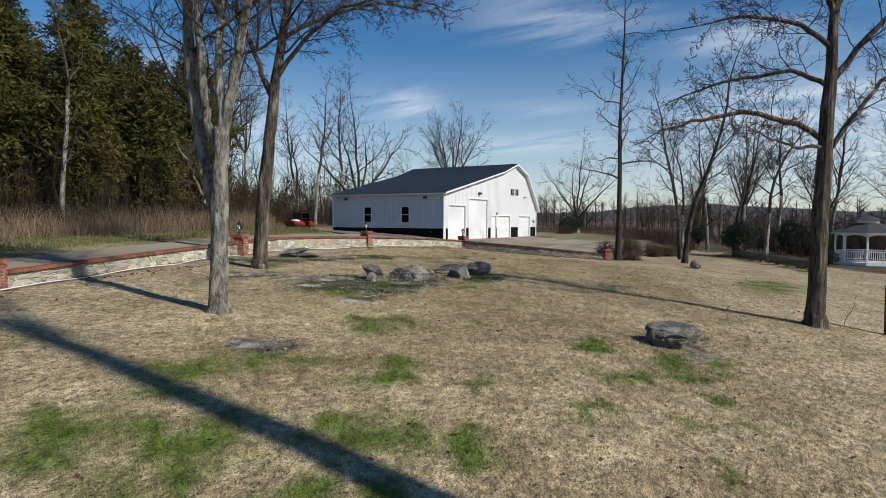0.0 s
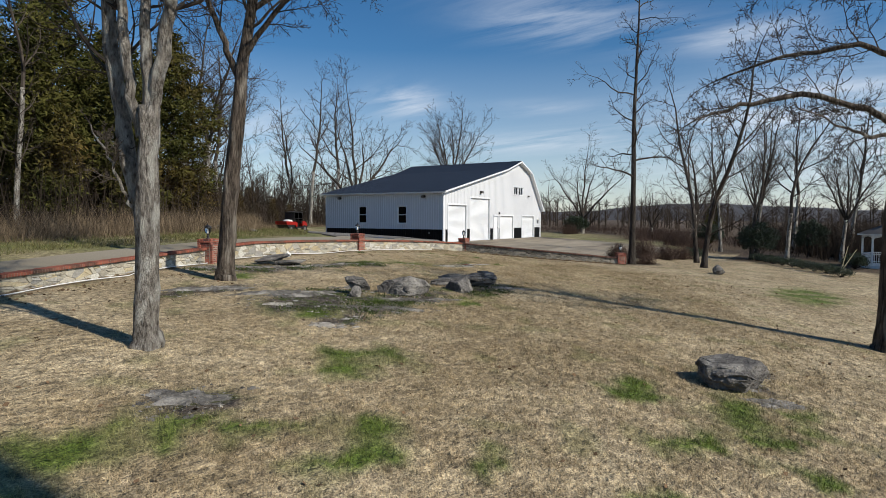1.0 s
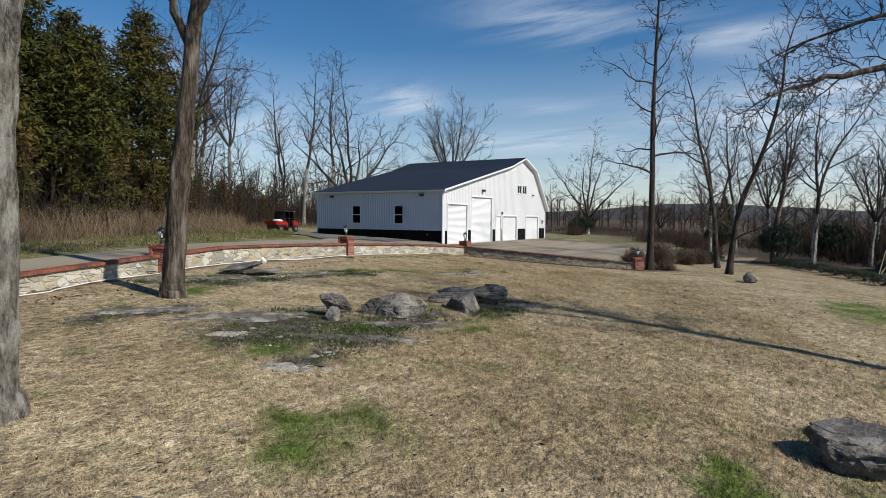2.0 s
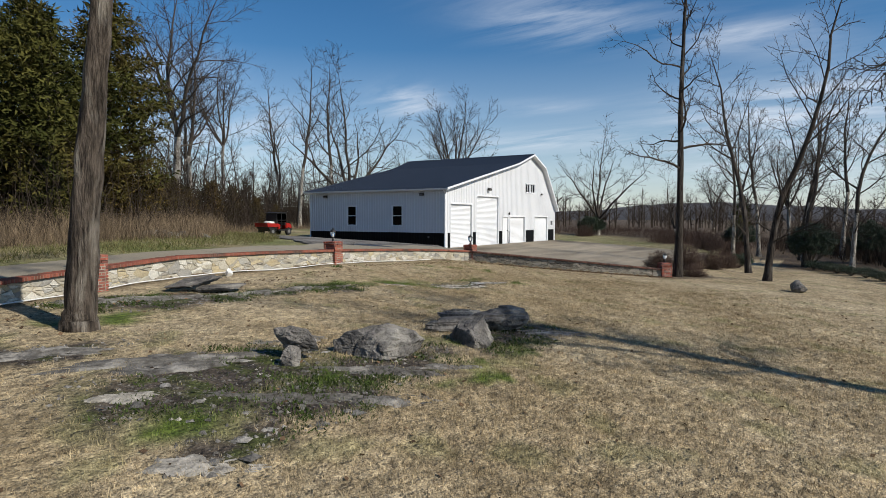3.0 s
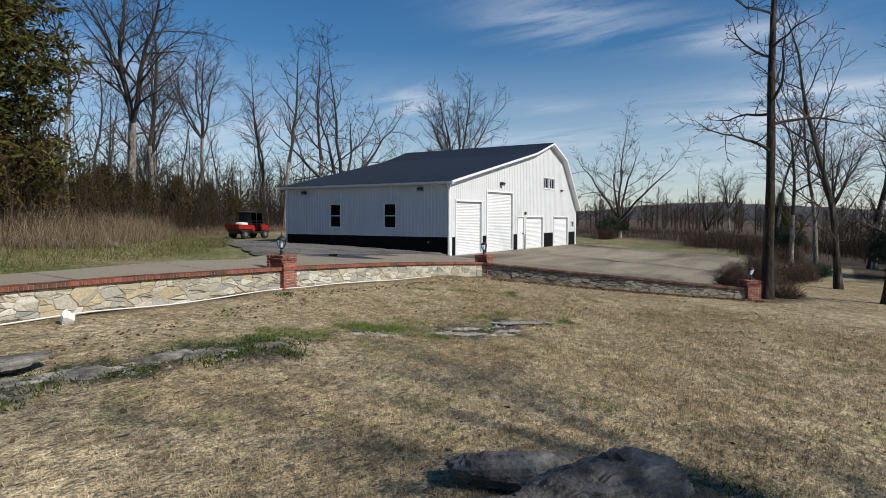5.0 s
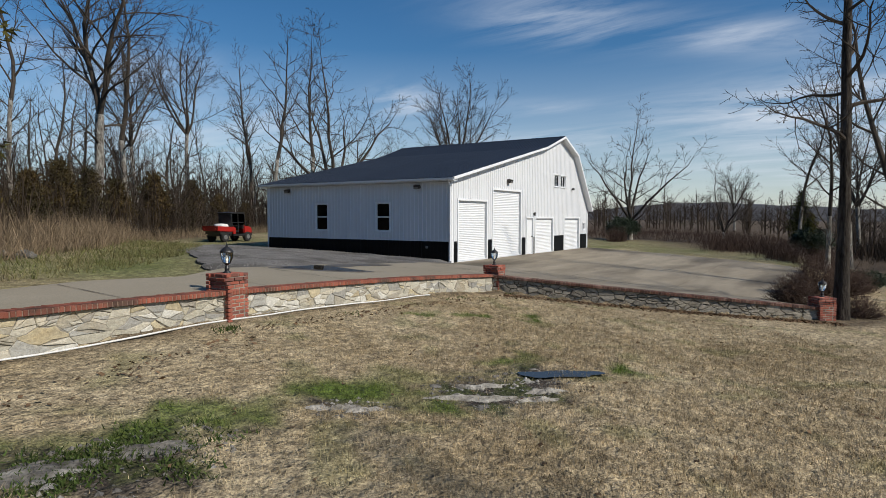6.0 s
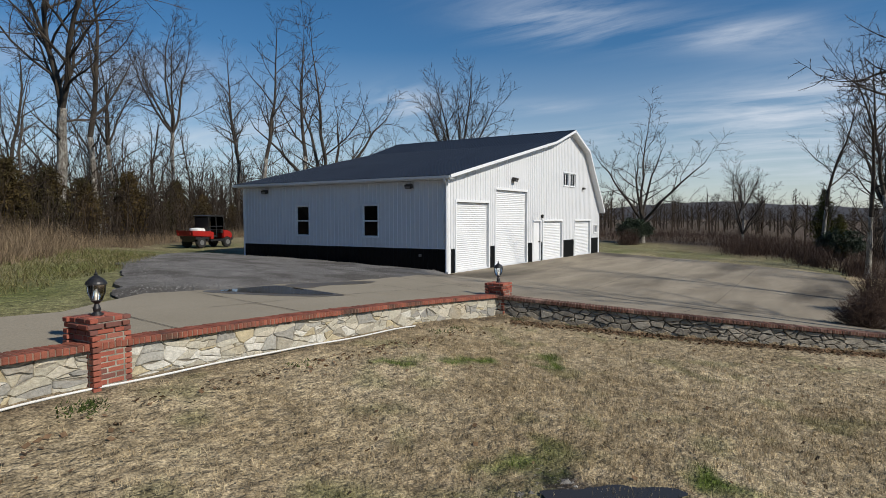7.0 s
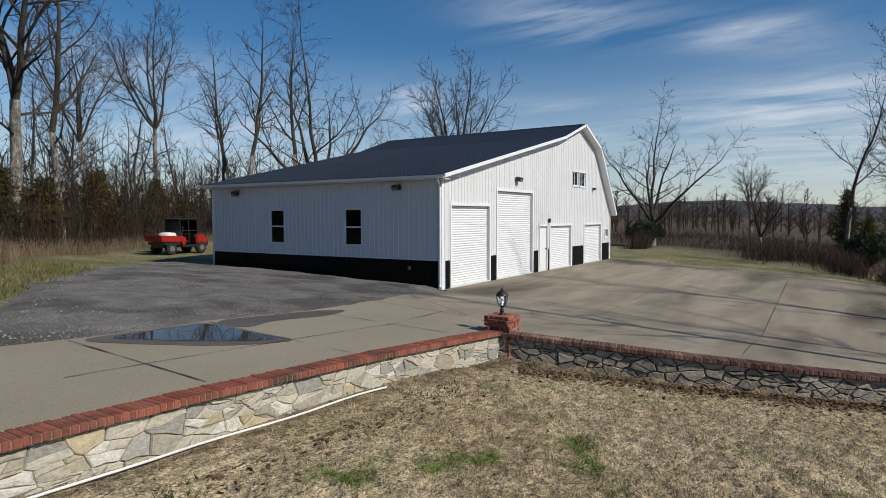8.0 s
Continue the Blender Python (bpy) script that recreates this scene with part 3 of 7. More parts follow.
# drive and forecourt; the near side follows the walls
def inner(line, off=0.24):
    """The line shifted to its left, corner by corner."""
    out = []
    for k, (x, y) in enumerate(line):
        (ax, ay), (bx, by) = line[max(k - 1, 0)], line[min(k + 1, len(line) - 1)]
        ln = math.dist((ax, ay), (bx, by))
        out.append((x - (by - ay) / ln * off, y + (bx - ax) / ln * off))
    return out


NEAR_CORNER, BARN_END = (-7.18, -5.90), (-3.7, -1.15)
FORECOURT = [NEAR_CORNER] + inner(WALL_RIGHT)[1:] + [(5.14, -14.55), (14.41, -13.9), (17.6, -13.5), (19.0, -9.5), (19.4, -5.0), (18.9, -0.02), (0.0, -0.02), (-0.05, -0.4), BARN_END]
DRIVE = inner(WALL_LINE)[:-1] + [NEAR_CORNER, BARN_END, (-5.5, -1.72), (-7.65, -2.2), (-8.9, -2.4), (-10.2, -2.39), (-11.2, -2.34), (-12.1, -2.5), (-13.5, -2.52), (-14.6, -2.45), (-15.6, -3.0), (-16.6, -3.6), (-18.6, -3.5), (-21.8, -4.4), (-24.3, -4.85), (-28.6, -6.1), (-32.3, -7.4), (-37.9, -9.6), (-45.72, -12.9), (-54.92, -19.9)]
sheet("forecourt", FORECOURT, lambda x, y: 0.0, M["forecourt"], 1.0, "stained concrete forecourt with painted tree-shadow streaks before the garage doors", "driveway")
sheet("drive", DRIVE, lambda x, y: 0.0, M["concrete"], 1.0, "weathered tan concrete drive with dark stains", "driveway")
GRAVEL = [(0.05, 0), (0.05, 12.9), (-0.4, 15.0), (-3.2, 13.2), (-5.7, 10.7), (-8.6, 7.6), (-10.9, 4.9), (-13.0, 1.0), (-14.2, -0.8), (-15.3, -2.6), (-14.5, -2.6), (-13.5, -2.66), (-12.1, -2.68), (-11.2, -2.5), (-10.2, -2.55), (-8.9, -2.56), (-7.6, -2.36), (-5.4, -1.9), (-0.16, -0.2)]


def gravel_lift(x, y):
    rim, _ = seg_side(np.array(x), np.array(y), tuple(GRAVEL) + (GRAVEL[0],))
    near = max(0.0, 1.0 - abs(x + 0.9) / 1.6)
    e = min(1.0, max(0.0, abs(float(rim))) / 0.5)
    return e * (0.03 + 0.10 * near * max(0.0, min(1.0, (13.5 - y) / 4)) + 0.025 * math.sin(x * 2.1 + y) * math.sin(y * 1.7)) - 0.02 * (1 - e)


rag = random.Random(3)
wavy = []
for (ax, ay), (bx, by) in zip(GRAVEL, GRAVEL[1:] + GRAVEL[:1]):
    n = max(1, int(math.dist((ax, ay), (bx, by)) / 0.5))
    for i in range(n):
        u = i / n
        free = 0.0 if (ax > -0.5 and bx > -0.5) else 0.16
        wavy.append((ax + (bx - ax) * u + rag.uniform(-free, free), ay + (by - ay) * u + rag.uniform(-free, free)))
sheet("gravel_yard", wavy, gravel_lift, M["gravel"], 0.5, "grey crushed gravel beside the barn", "gravel")

# sawn joints in the concrete, dark with dirt
JOINTS = (((-13.68, -2.6), (-13.6, -5.6)), ((-11.28, -2.5), (-11.16, -5.65)), ((-8.8, -2.5), (-8.4, -5.65)), ((-6.1, -2.0), (-6.0, -5.7)), ((-14.6, -4.43), (-8.65, -4.43)), ((-8.65, -4.43), (-5.7, -3.85)), ((-16.1, -3.5), (-16.05, -5.7)), ((-19.2, -3.8), (-19.1, -5.75)), ((-22.4, -4.7), (-22.2, -6.0)),
          ((-6.9, -6.0), (-3.6, -1.2)), ((-3.4, -6.0), (19.0, -5.2)), ((-0.4, -0.6), (-0.6, -14.6)), ((3.9, -0.2), (3.8, -14.4)), ((8.9, -0.2), (8.8, -14.1)), ((13.9, -0.2), (13.6, -13.8)), ((-4.9, -10.2), (18.6, -9.6)))


def joint(p, q):
    bm = bmesh.new()
    n = 40
    d = Vector((q[0] - p[0], q[1] - p[1], 0))
    side = Vector((-d.y, d.x, 0)).normalized()
    rows = []
    for i in range(n + 1):
        c = Vector((p[0], p[1], 0)) + d * (i / n)
        w = 0.008 + 0.012 * noise.noise(c * 2.0)
        row = []
        for s in (-1, 1):
            v = c + side * (w * s)
            row.append(bm.verts.new((v.x, v.y, float(upper_z(c.x, c.y)) + 0.012)))
        rows.append(row)
    for a, b in zip(rows[:-1], rows[1:]):
        bm.faces.new((a[0], a[1], b[1], b[0]))
    bmesh.ops.recalc_face_normals(bm, faces=bm.faces)
    tagged(part("concrete_joint", bm, M["joint"]), "dark dirt-filled joint in the concrete", "joint", kind="structure")


for p, q in JOINTS:
    joint(p, q)


def puddle_patch(corners, label, mat="water", lift=0.009):
    """A thin film of rainwater on the concrete, its outline rounded between the corners."""
    bm = bmesh.new()
    pts = [Vector((x, y, 0)) for x, y in corners]
    for _ in range(3):
        nxt = []
        for a, b in zip(pts, pts[1:] + pts[:1]):
            nxt += [a.lerp(b, 0.2), a.lerp(b, 0.8)]
        pts = nxt
    vs = [bm.verts.new((p.x + 0.03 * noise.noise(p * 5), p.y + 0.03 * noise.noise(p * 5 + Vector((9, 0, 0))), float(upper_z(p.x, p.y)) + lift)) for p in pts]
    f = bm.faces.new(vs)
    f.normal_update()
    if f.normal.z < 0:
        f.normal_flip()
    tagged(part("puddle" if mat == "water" else "damp_patch", bm, M[mat]), label, "puddle", kind="structure")


def puddle(outline, zf, label):
    bm = bmesh.new()
    n = 40
    cx, cy, rx, ry, turn = outline
    c, s = math.cos(turn), math.sin(turn)
    vs = []
    for i in range(n):
        a = 2 * math.pi * i / n
        r = 1 + 0.22 * math.sin(2 * a + 1) + 0.12 * math.sin(5 * a) + 0.06 * math.sin(9 * a + 2)
        u, v = rx * r * math.cos(a), ry * r * math.sin(a)
        wx, wy = cx + u * c - v * s, cy + u * s + v * c
        vs.append(bm.verts.new((wx, wy, zf if zf is not None else float(upper_z(wx, wy)) + 0.009)))
    bm.faces.new(vs)
    bmesh.ops.recalc_face_normals(bm, faces=bm.faces)
    for f in bm.faces:
        if f.normal.z < 0:
            f.normal_flip()
    tagged(part("puddle", bm, M["water"]), label, "puddle", kind="structure")


# ---- brick and stone retaining walls ----


def brick_mesh(name, lx, ly, lz, mat, chip=0.006):
    bm = bmesh.new()
    box(bm, -lx / 2, -ly / 2, -lz / 2, lx / 2, ly / 2, lz / 2, chip)
    me = bpy.data.meshes.new(name)
    bm.to_mesh(me)
    bm.free()
    me.materials.append(mat)
    return me


BRICK = brick_mesh("brick", 0.194, 0.095, 0.0555, M["brick"])
HALF = brick_mesh("half_brick", 0.092, 0.095, 0.0555, M["brick"])
ROWLOCK = brick_mesh("rowlock_brick", 0.066, 0.34, 0.085, M["capbrick"], 0.008)
OLD_ROWLOCK = brick_mesh("grimy_rowlock_brick", 0.066, 0.34, 0.085, M["oldcap"], 0.008)


def sample(line, step):
    """Points along a broken line with headings, about step apart."""
    out = []
    for (ax, ay), (bx, by) in zip(line[:-1], line[1:]):
        ln = math.dist((ax, ay), (bx, by))
        n = max(1, round(ln / step))
        for i in range(n):
            u = i / n
            out.append((ax + (bx - ax) * u, ay + (by - ay) * u, math.atan2(by - ay, bx - ax)))
    bx, by = line[-1]
    out.append((bx, by, out[-1][2]))
    return out


def cap_z(x, y):
    return float(upper_z(x, y)) + 0.05


def clip_cell(poly, nx, ny, d):
    """The part of a polygon where nx*x + ny*y <= d."""
    out = []
    for (ax, ay), (bx, by) in zip(poly, poly[1:] + poly[:1]):
        a, b = nx * ax + ny * ay - d, nx * bx + ny * by - d
        if a <= 0:
            out.append((ax, ay))
        if a * b < 0:
            u = a / (a - b)
            out.append((ax + (bx - ax) * u, ay + (by - ay) * u))
    return out


def stone_cells(length, height, rng, size, split=1.0):
    """Irregular rubble: cells of a jittered grid, in length by height."""
    seeds = []
    tall = height
    height = height * 1.7
    rows = max(2, round(height / (size * 0.95)))
    for r in range(rows):
        u = rng.uniform(0, size)
        while u < length:
            seeds.append((u, height * (r + 0.5 + rng.uniform(-0.48, 0.48)) / rows))
            u += size * rng.choice((0.35, 0.5, 0.8, 1.0, 1.4, 1.9))
    cells = []
    for i, (sx, sy) in enumerate(seeds):
        poly = [(max(0, sx - 0.6), 0.0), (min(length, sx + 0.6), 0.0), (min(length, sx + 0.6), height), (max(0, sx - 0.6), height)]
        for j, (tx, ty) in enumerate(seeds):
            if i != j and abs(tx - sx) < 1.2 and poly:
                dx, dy = tx - sx, ty - sy
                poly = clip_cell(poly, dx, dy, (tx * tx + ty * ty - sx * sx - sy * sy) / 2)
        pieces = [poly]
        for chance, lean in ((0.5, 0.35), (0.35, 0.5), (0.3, 4.0)):
            nxt = []
            for p in pieces:
                if len(p) >= 3 and rng.random() < chance * split and max(q[0] for q in p) - min(q[0] for q in p) > size * 0.45:
                    cx, cy = sum(q[0] for q in p) / len(p), sum(q[1] for q in p) / len(p)
                    nx, ny = rng.uniform(-lean, lean), 1.0
                    d = nx * cx + ny * (cy + rng.uniform(-0.06, 0.06))
                    nxt += [clip_cell(p, nx, ny, d), clip_cell(p, -nx, -ny, -d)]
                else:
                    nxt.append(p)
            pieces = nxt
        for p in pieces:
            if len(p) >= 3 and abs(sum(a[0] * b[1] - b[0] * a[1] for a, b in zip(p, p[1:] + p[:1]))) > 0.0022:
                cells.append(((sx, sy / 1.7), [(u, w / 1.7) for u, w in p]))
    return cells


def stone_wall(name, line, seed, label, size=0.35, depth=0.026, stone="stone", bed="mortar", gap=0.0045, split=1.0, cap=None):
    """A rubble-faced retaining wall along a line, its face on the right-hand side, under a cap of rowlock bricks."""
    rng = random.Random(seed)
    a0, b0 = line[0], line[-1]
    wall = empty(name, pose(0, 0, 0), label, "wall", kind="structure")
    pts = sample(line, 0.4)
    bm = bmesh.new()
    rows = []
    for x, y, h in pts:
        nx, ny = math.sin(h), -math.cos(h)
        top = cap_z(x, y) - 0.085
        low = float(yard_z(x + nx * 0.2, y + ny * 0.2)) - 0.25
        rows.append([bm.verts.new((x + nx * o, y + ny * o, z)) for o, z in ((0.13, low), (0.13, top), (-0.17, top), (-0.17, low))])
    for p, q in zip(rows[:-1], rows[1:]):
        for i in range(4):
            bm.faces.new((p[i], p[(i + 1) % 4], q[(i + 1) % 4], q[i]))
    bm.faces.new(rows[0])
    bm.faces.new(rows[-1][::-1])
    bmesh.ops.recalc_face_normals(bm, faces=bm.faces)
    part("wall_core", bm, M[bed], wall, "mortar core")
    # stones, in the run-by-height plane of the whole wall
    legs, run = [], 0.0
    for (ax, ay), (bx, by) in zip(line[:-1], line[1:]):
        ln = math.dist((ax, ay), (bx, by))
        legs.append((run, ax, ay, (bx - ax) / ln, (by - ay) / ln))
        run += ln

    def at(u, v, o):
        r, ax, ay, ux, uy = max((g for g in legs if g[0] <= u + 1e-9), key=lambda g: g[0], default=legs[0])
        x, y = ax + ux * (u - r), ay + uy * (u - r)
        top = cap_z(x, y) - 0.09
        low = float(yard_z(x + uy * 0.25, y - ux * 0.25)) - 0.12
        return (x + uy * (0.13 + o), y - ux * (0.13 + o), low + (top - low) * v / 0.62)

    for (sx, sy), poly in stone_cells(run, 0.62, rng, size, split):
        ragged = []
        for (ux0, uz0), (ux1, uz1) in zip(poly, poly[1:] + poly[:1]):
            ragged.append((ux0, uz0))
            el = math.hypot(ux1 - ux0, uz1 - uz0)
            if el > 0.07:
                ragged.append(((ux0 + ux1) / 2 + rng.uniform(-0.09, 0.06) * el, (uz0 + uz1) / 2 + rng.uniform(-0.11, 0.06) * el))
        poly = ragged
        cx, cy = sum(p[0] for p in poly) / len(poly), sum(p[1] for p in poly) / len(poly)
        verts, faces = [], []
        k = len(poly)
        out = depth * rng.uniform(0.35, 1.1)
        for ring, (shrink, o) in enumerate(((gap, -0.03), (gap, out * 0.45), (0.014 + gap, out))):
            for u, v in poly:
                d = math.hypot(u - cx, v - cy) or 1
                f = max(0.2, 1 - shrink / d)
                j = rng.uniform(-0.004, 0.004) if ring == 2 else 0
                verts.append(at(cx + (u - cx) * f, cy + (v - cy) * f, o + j))
        for r in (0, 1):
            for i in range(k):
                j = (i + 1) % k
                faces.append((r * k + i, r * k + j, (r + 1) * k + j, (r + 1) * k + i))
        verts.append(at(cx + rng.uniform(-0.03, 0.03), cy + rng.uniform(-0.02, 0.02), out + rng.uniform(-0.002, 0.006)))
        for i in range(k):
            faces.append((2 * k + i, 2 * k + (i + 1) % k, 3 * k))
        new("stone", mesh_of("stone", verts, faces, M[stone])).parent = wall
    bm = bmesh.new()
    rows = []
    for x, y, h in pts:
        nx, ny = math.sin(h), -math.cos(h)
        top = cap_z(x, y)
        rows.append([bm.verts.new((x + nx * o, y + ny * o, z)) for o, z in ((0.212, top - 0.082), (0.212, top - 0.009), (-0.112, top - 0.009), (-0.112, top - 0.082))])
    for p, q in zip(rows[:-1], rows[1:]):
        for i in range(4):
            bm.faces.new((p[i], p[(i + 1) % 4], q[(i + 1) % 4], q[i]))
    bm.faces.new(rows[0])
    bm.faces.new(rows[-1][::-1])
    bmesh.ops.recalc_face_normals(bm, faces=bm.faces)
    part("cap_mortar", bm, M["joint_mortar"], wall, "dark mortar between cap bricks")
    for x, y, h in sample(line, 0.0765)[:-1]:
        nx, ny = math.sin(h), -math.cos(h)
        b = part("brick", cap or ROWLOCK, None, wall)
        b.matrix_basis = pose(x + nx * (0.05 + rng.uniform(-0.006, 0.006)), y + ny * 0.05, cap_z(x, y) - 0.043 + rng.uniform(-0.004, 0.004), rng.uniform(-1, 1), rng.uniform(-1, 1), math.degrees(h) + rng.uniform(-1, 1))
    return wall


def pier_model():
    """A brick pier of 0.46 m with a corbelled cap, its foot at the origin; twelve courses."""
    pier = empty("brick_pier", pose(0, 0, -200), "red brick pier with corbelled cap at the stone wall", "pier", "brick piers along the wall")
    bm = bmesh.new()
    box(bm, -0.2225, -0.2225, -0.4, 0.2225, 0.2225, 1.0)
    part("pier_core", bm, M["mortar"], pier, "pale mortar")
    rng = random.Random(5)
    course = 0.0685
    for c in range(-2, 15):
        half = 0.225
        if c == 12 or c == 14:
            half = 0.24
        if c == 13:
            half = 0.262
        z = course * c + 0.034
        for side in range(4):
            turn = pose(0, 0, 0, 0, 0, 90 * side)
            x = -half + (0.0 if (c + side) % 2 else 0.105)
            while x < half - 0.02:
                full = x + 0.205 <= half + 0.012
                ln = 0.2 if full else 0.098
                me = BRICK if full else HALF
                b = part("brick", me, None, pier)
                b.matrix_basis = turn @ pose(x + ln / 2, -half + 0.045 + rng.uniform(-0.003, 0.003), z, 0, 0, rng.uniform(-0.6, 0.6))
                x += ln + 0.011
    bm = bmesh.new()
    box(bm, -0.232, -0.232, 0.94, 0.232, 0.232, 1.018)
    part("cap_mortar", bm, M["mortar"], pier)
    for i in range(4):
        for j in range(2):
            b = part("brick", BRICK, None, pier)
            b.matrix_basis = pose(-0.115 + 0.23 * j, -0.155 + 0.103 * i, 0.999, 0, 0, rng.uniform(-1, 1))
    return pier


def lamp_model():
    """A cast post-top lantern: foot, stem, tapered glazed cage, domed roof and finial."""
    lamp = empty("pier_lantern", pose(0, 0, -200), "black cast metal lantern with clear glass on a brick pier", "lantern", "lanterns on the piers")
    bm = bmesh.new()
    cyl(bm, (0, 0, 0), (0, 0, 0.02), 0.085, 0.08, 20)
    cyl(bm, (0, 0, 0.02), (0, 0, 0.05), 0.06, 0.04, 20)
    part("base", bm, M["dark"], lamp)
    bm = bmesh.new()
    for a, b, r, s in ((0.05, 0.09, 0.045, 0.05), (0.09, 0.15, 0.05, 0.028), (0.15, 0.18, 0.028, 0.055), (0.18, 0.20, 0.06, 0.075)):
        cyl(bm, (0, 0, a), (0, 0, b), r, s, 16)
    part("stem", bm, M["dark"], lamp)
    for i in range(6):
        bm = bmesh.new()
        a = 2 * math.pi * i / 6
        p0 = (0.07 * math.cos(a), 0.07 * math.sin(a), 0.20)
        p1 = (0.112 * math.cos(a), 0.112 * math.sin(a), 0.30)
        p2 = (0.122 * math.cos(a), 0.122 * math.sin(a), 0.415)
        cyl(bm, p0, p1, 0.006, None, 6)
        cyl(bm, p1, p2, 0.006, None, 6)
        part("rib", bm, M["dark"], lamp)
    bm = bmesh.new()
    cyl(bm, (0, 0, 0.41), (0, 0, 0.425), 0.135, 0.135, 24)
    part("rim", bm, M["dark"], lamp)
    bm = bmesh.new()
    rings = ((0.066, 0.205), (0.106, 0.30), (0.116, 0.41))
    vs = [[bm.verts.new((r * math.cos(2 * math.pi * i / 12), r * math.sin(2 * math.pi * i / 12), z)) for i in range(12)] for r, z in rings]
    for p, q in zip(vs[:-1], vs[1:]):
        for i in range(12):
            bm.faces.new((p[i], p[(i + 1) % 12], q[(i + 1) % 12], q[i]))
    g = part("glass", bm, M["glass"], lamp, "clear glass panes", smooth=True)
    g.visible_shadow = False
    bm = bmesh.new()
    cyl(bm, (0, 0, 0.21), (0, 0, 0.27), 0.018, 0.018, 10)
    cyl(bm, (0, 0, 0.27), (0, 0, 0.36), 0.024, 0.008, 10)
    part("bulb", bm, M["bulb"], lamp, "pale candle bulb")
    bm = bmesh.new()
    prof = ((0.135, 0.425), (0.125, 0.45), (0.085, 0.495), (0.04, 0.525), (0.02, 0.54), (0.026, 0.555), (0.010, 0.575), (0.004, 0.62))
    for (r0, z0), (r1, z1) in zip(prof[:-1], prof[1:]):
        cyl(bm, (0, 0, z0), (0, 0, z1), r0, r1, 20)
    part("roof", bm, M["dark"], lamp, "domed roof with finial")
    return lamp


PIERS = ((-37.39, -11.54, 28), (-27.30, -7.68, 21), (-17.27, -5.86, 2), (-7.30, -6.12, -3), (-3.38, -14.98, -58))
pier0, lamp0 = pier_model(), lamp_model()
for i, (x, y, turn) in enumerate(PIERS):
    nx, ny = math.sin(radians(turn)), -math.cos(radians(turn))
    px, py = x + nx * 0.05, y + ny * 0.05
    top = cap_z(x, y) + 0.30
    ob = copy_thing(pier0, pose(px, py, top - 1.027, 0, 0, turn)) if i else pier0
    ob.matrix_basis = pose(px, py, top - 1.027, 0, 0, turn)
    lp = copy_thing(lamp0, pose(px, py, top, 0, 0, turn + 10)) if i else lamp0
    lp.matrix_basis = pose(px, py, top, 0, 0, turn + 10) @ Matrix.Diagonal((0.9, 0.9, 0.9, 1))

# ---- barn ----
BW, BL = 18.75, 12.54
LEFT_EAVE, LEFT_KNEE, RIDGE, RIGHT_KNEE, RIGHT_EAVE = (-0.34, 3.97), (10.60, 6.42), (13.46, 7.36), (15.95, 6.37), (18.95, 2.63)
ROOF = (LEFT_EAVE, LEFT_KNEE, RIDGE, RIGHT_KNEE, RIGHT_EAVE)
THICK = 0.10


def roof_at(x):
    for (ax, az), (bx, bz) in zip(ROOF[:-1], ROOF[1:]):
        if ax <= x <= bx:
            return az + (bz - az) * (x - ax) / (bx - ax)
    return 2.6


barn = empty("barn", pose(0, 0, 0), "white ribbed-steel gambrel barn with charcoal roof and black wainscot", "barn")
# openings in the gable wall: x0, x1, z0, z1
OPENINGS = {"d1": (0.643, 3.467, 0.0, 2.918), "d2": (4.167, 7.536, 0.0, 3.564), "wd": (8.36, 9.22, 0.0, 2.06), "d3": (9.618, 12.302, 0.0, 2.057), "d4": (14.321, 17.029, 0.0, 2.057), "sm": (17.77, 18.30, 1.28, 1.75), "l1": (12.45, 13.28, 4.11, 4.85), "l2": (13.50, 14.36, 4.11, 4.85)}
SIDE_OPEN = {"w1": (7.856, 8.72, 1.41, 2.83), "w2": (3.64, 4.51, 1.41, 2.83)}
WAINSCOT = 0.955


def wall_pieces(bm, u0, u1, opens, top, low, breaks, put):
    """Upright strips of a wall between its openings; put(u, o, z) places a vertex."""
    cuts = sorted({u0, u1, *breaks, *(v for a in opens for v in a[:2] if u0 < v < u1)})
    for a, b in zip(cuts[:-1], cuts[1:]):
        m = (a + b) / 2
        spans = sorted((o[2], o[3]) for o in opens if o[0] <= m <= o[1])
        z = low
        runs = []
        for s, e in spans:
            if s > z:
                runs.append((z, z, s, s))
            z = max(z, e)
        runs.append((z, z, top(a + 1e-6), top(b - 1e-6)))
        for za, zb, ta, tb in runs:
            vs = [bm.verts.new(put(u, o, zz)) for o in (0, 1) for u, zz in ((a, za), (b, zb), (b, tb), (a, ta))]
            for f in ((0, 1, 2, 3), (7, 6, 5, 4), (0, 4, 5, 1), (1, 5, 6, 2), (2, 6, 7, 3), (3, 7, 4, 0)):
                bm.faces.new([vs[i] for i in f])
    bmesh.ops.remove_doubles(bm, verts=bm.verts, dist=0.0004)
    bmesh.ops.recalc_face_normals(bm, faces=bm.faces)


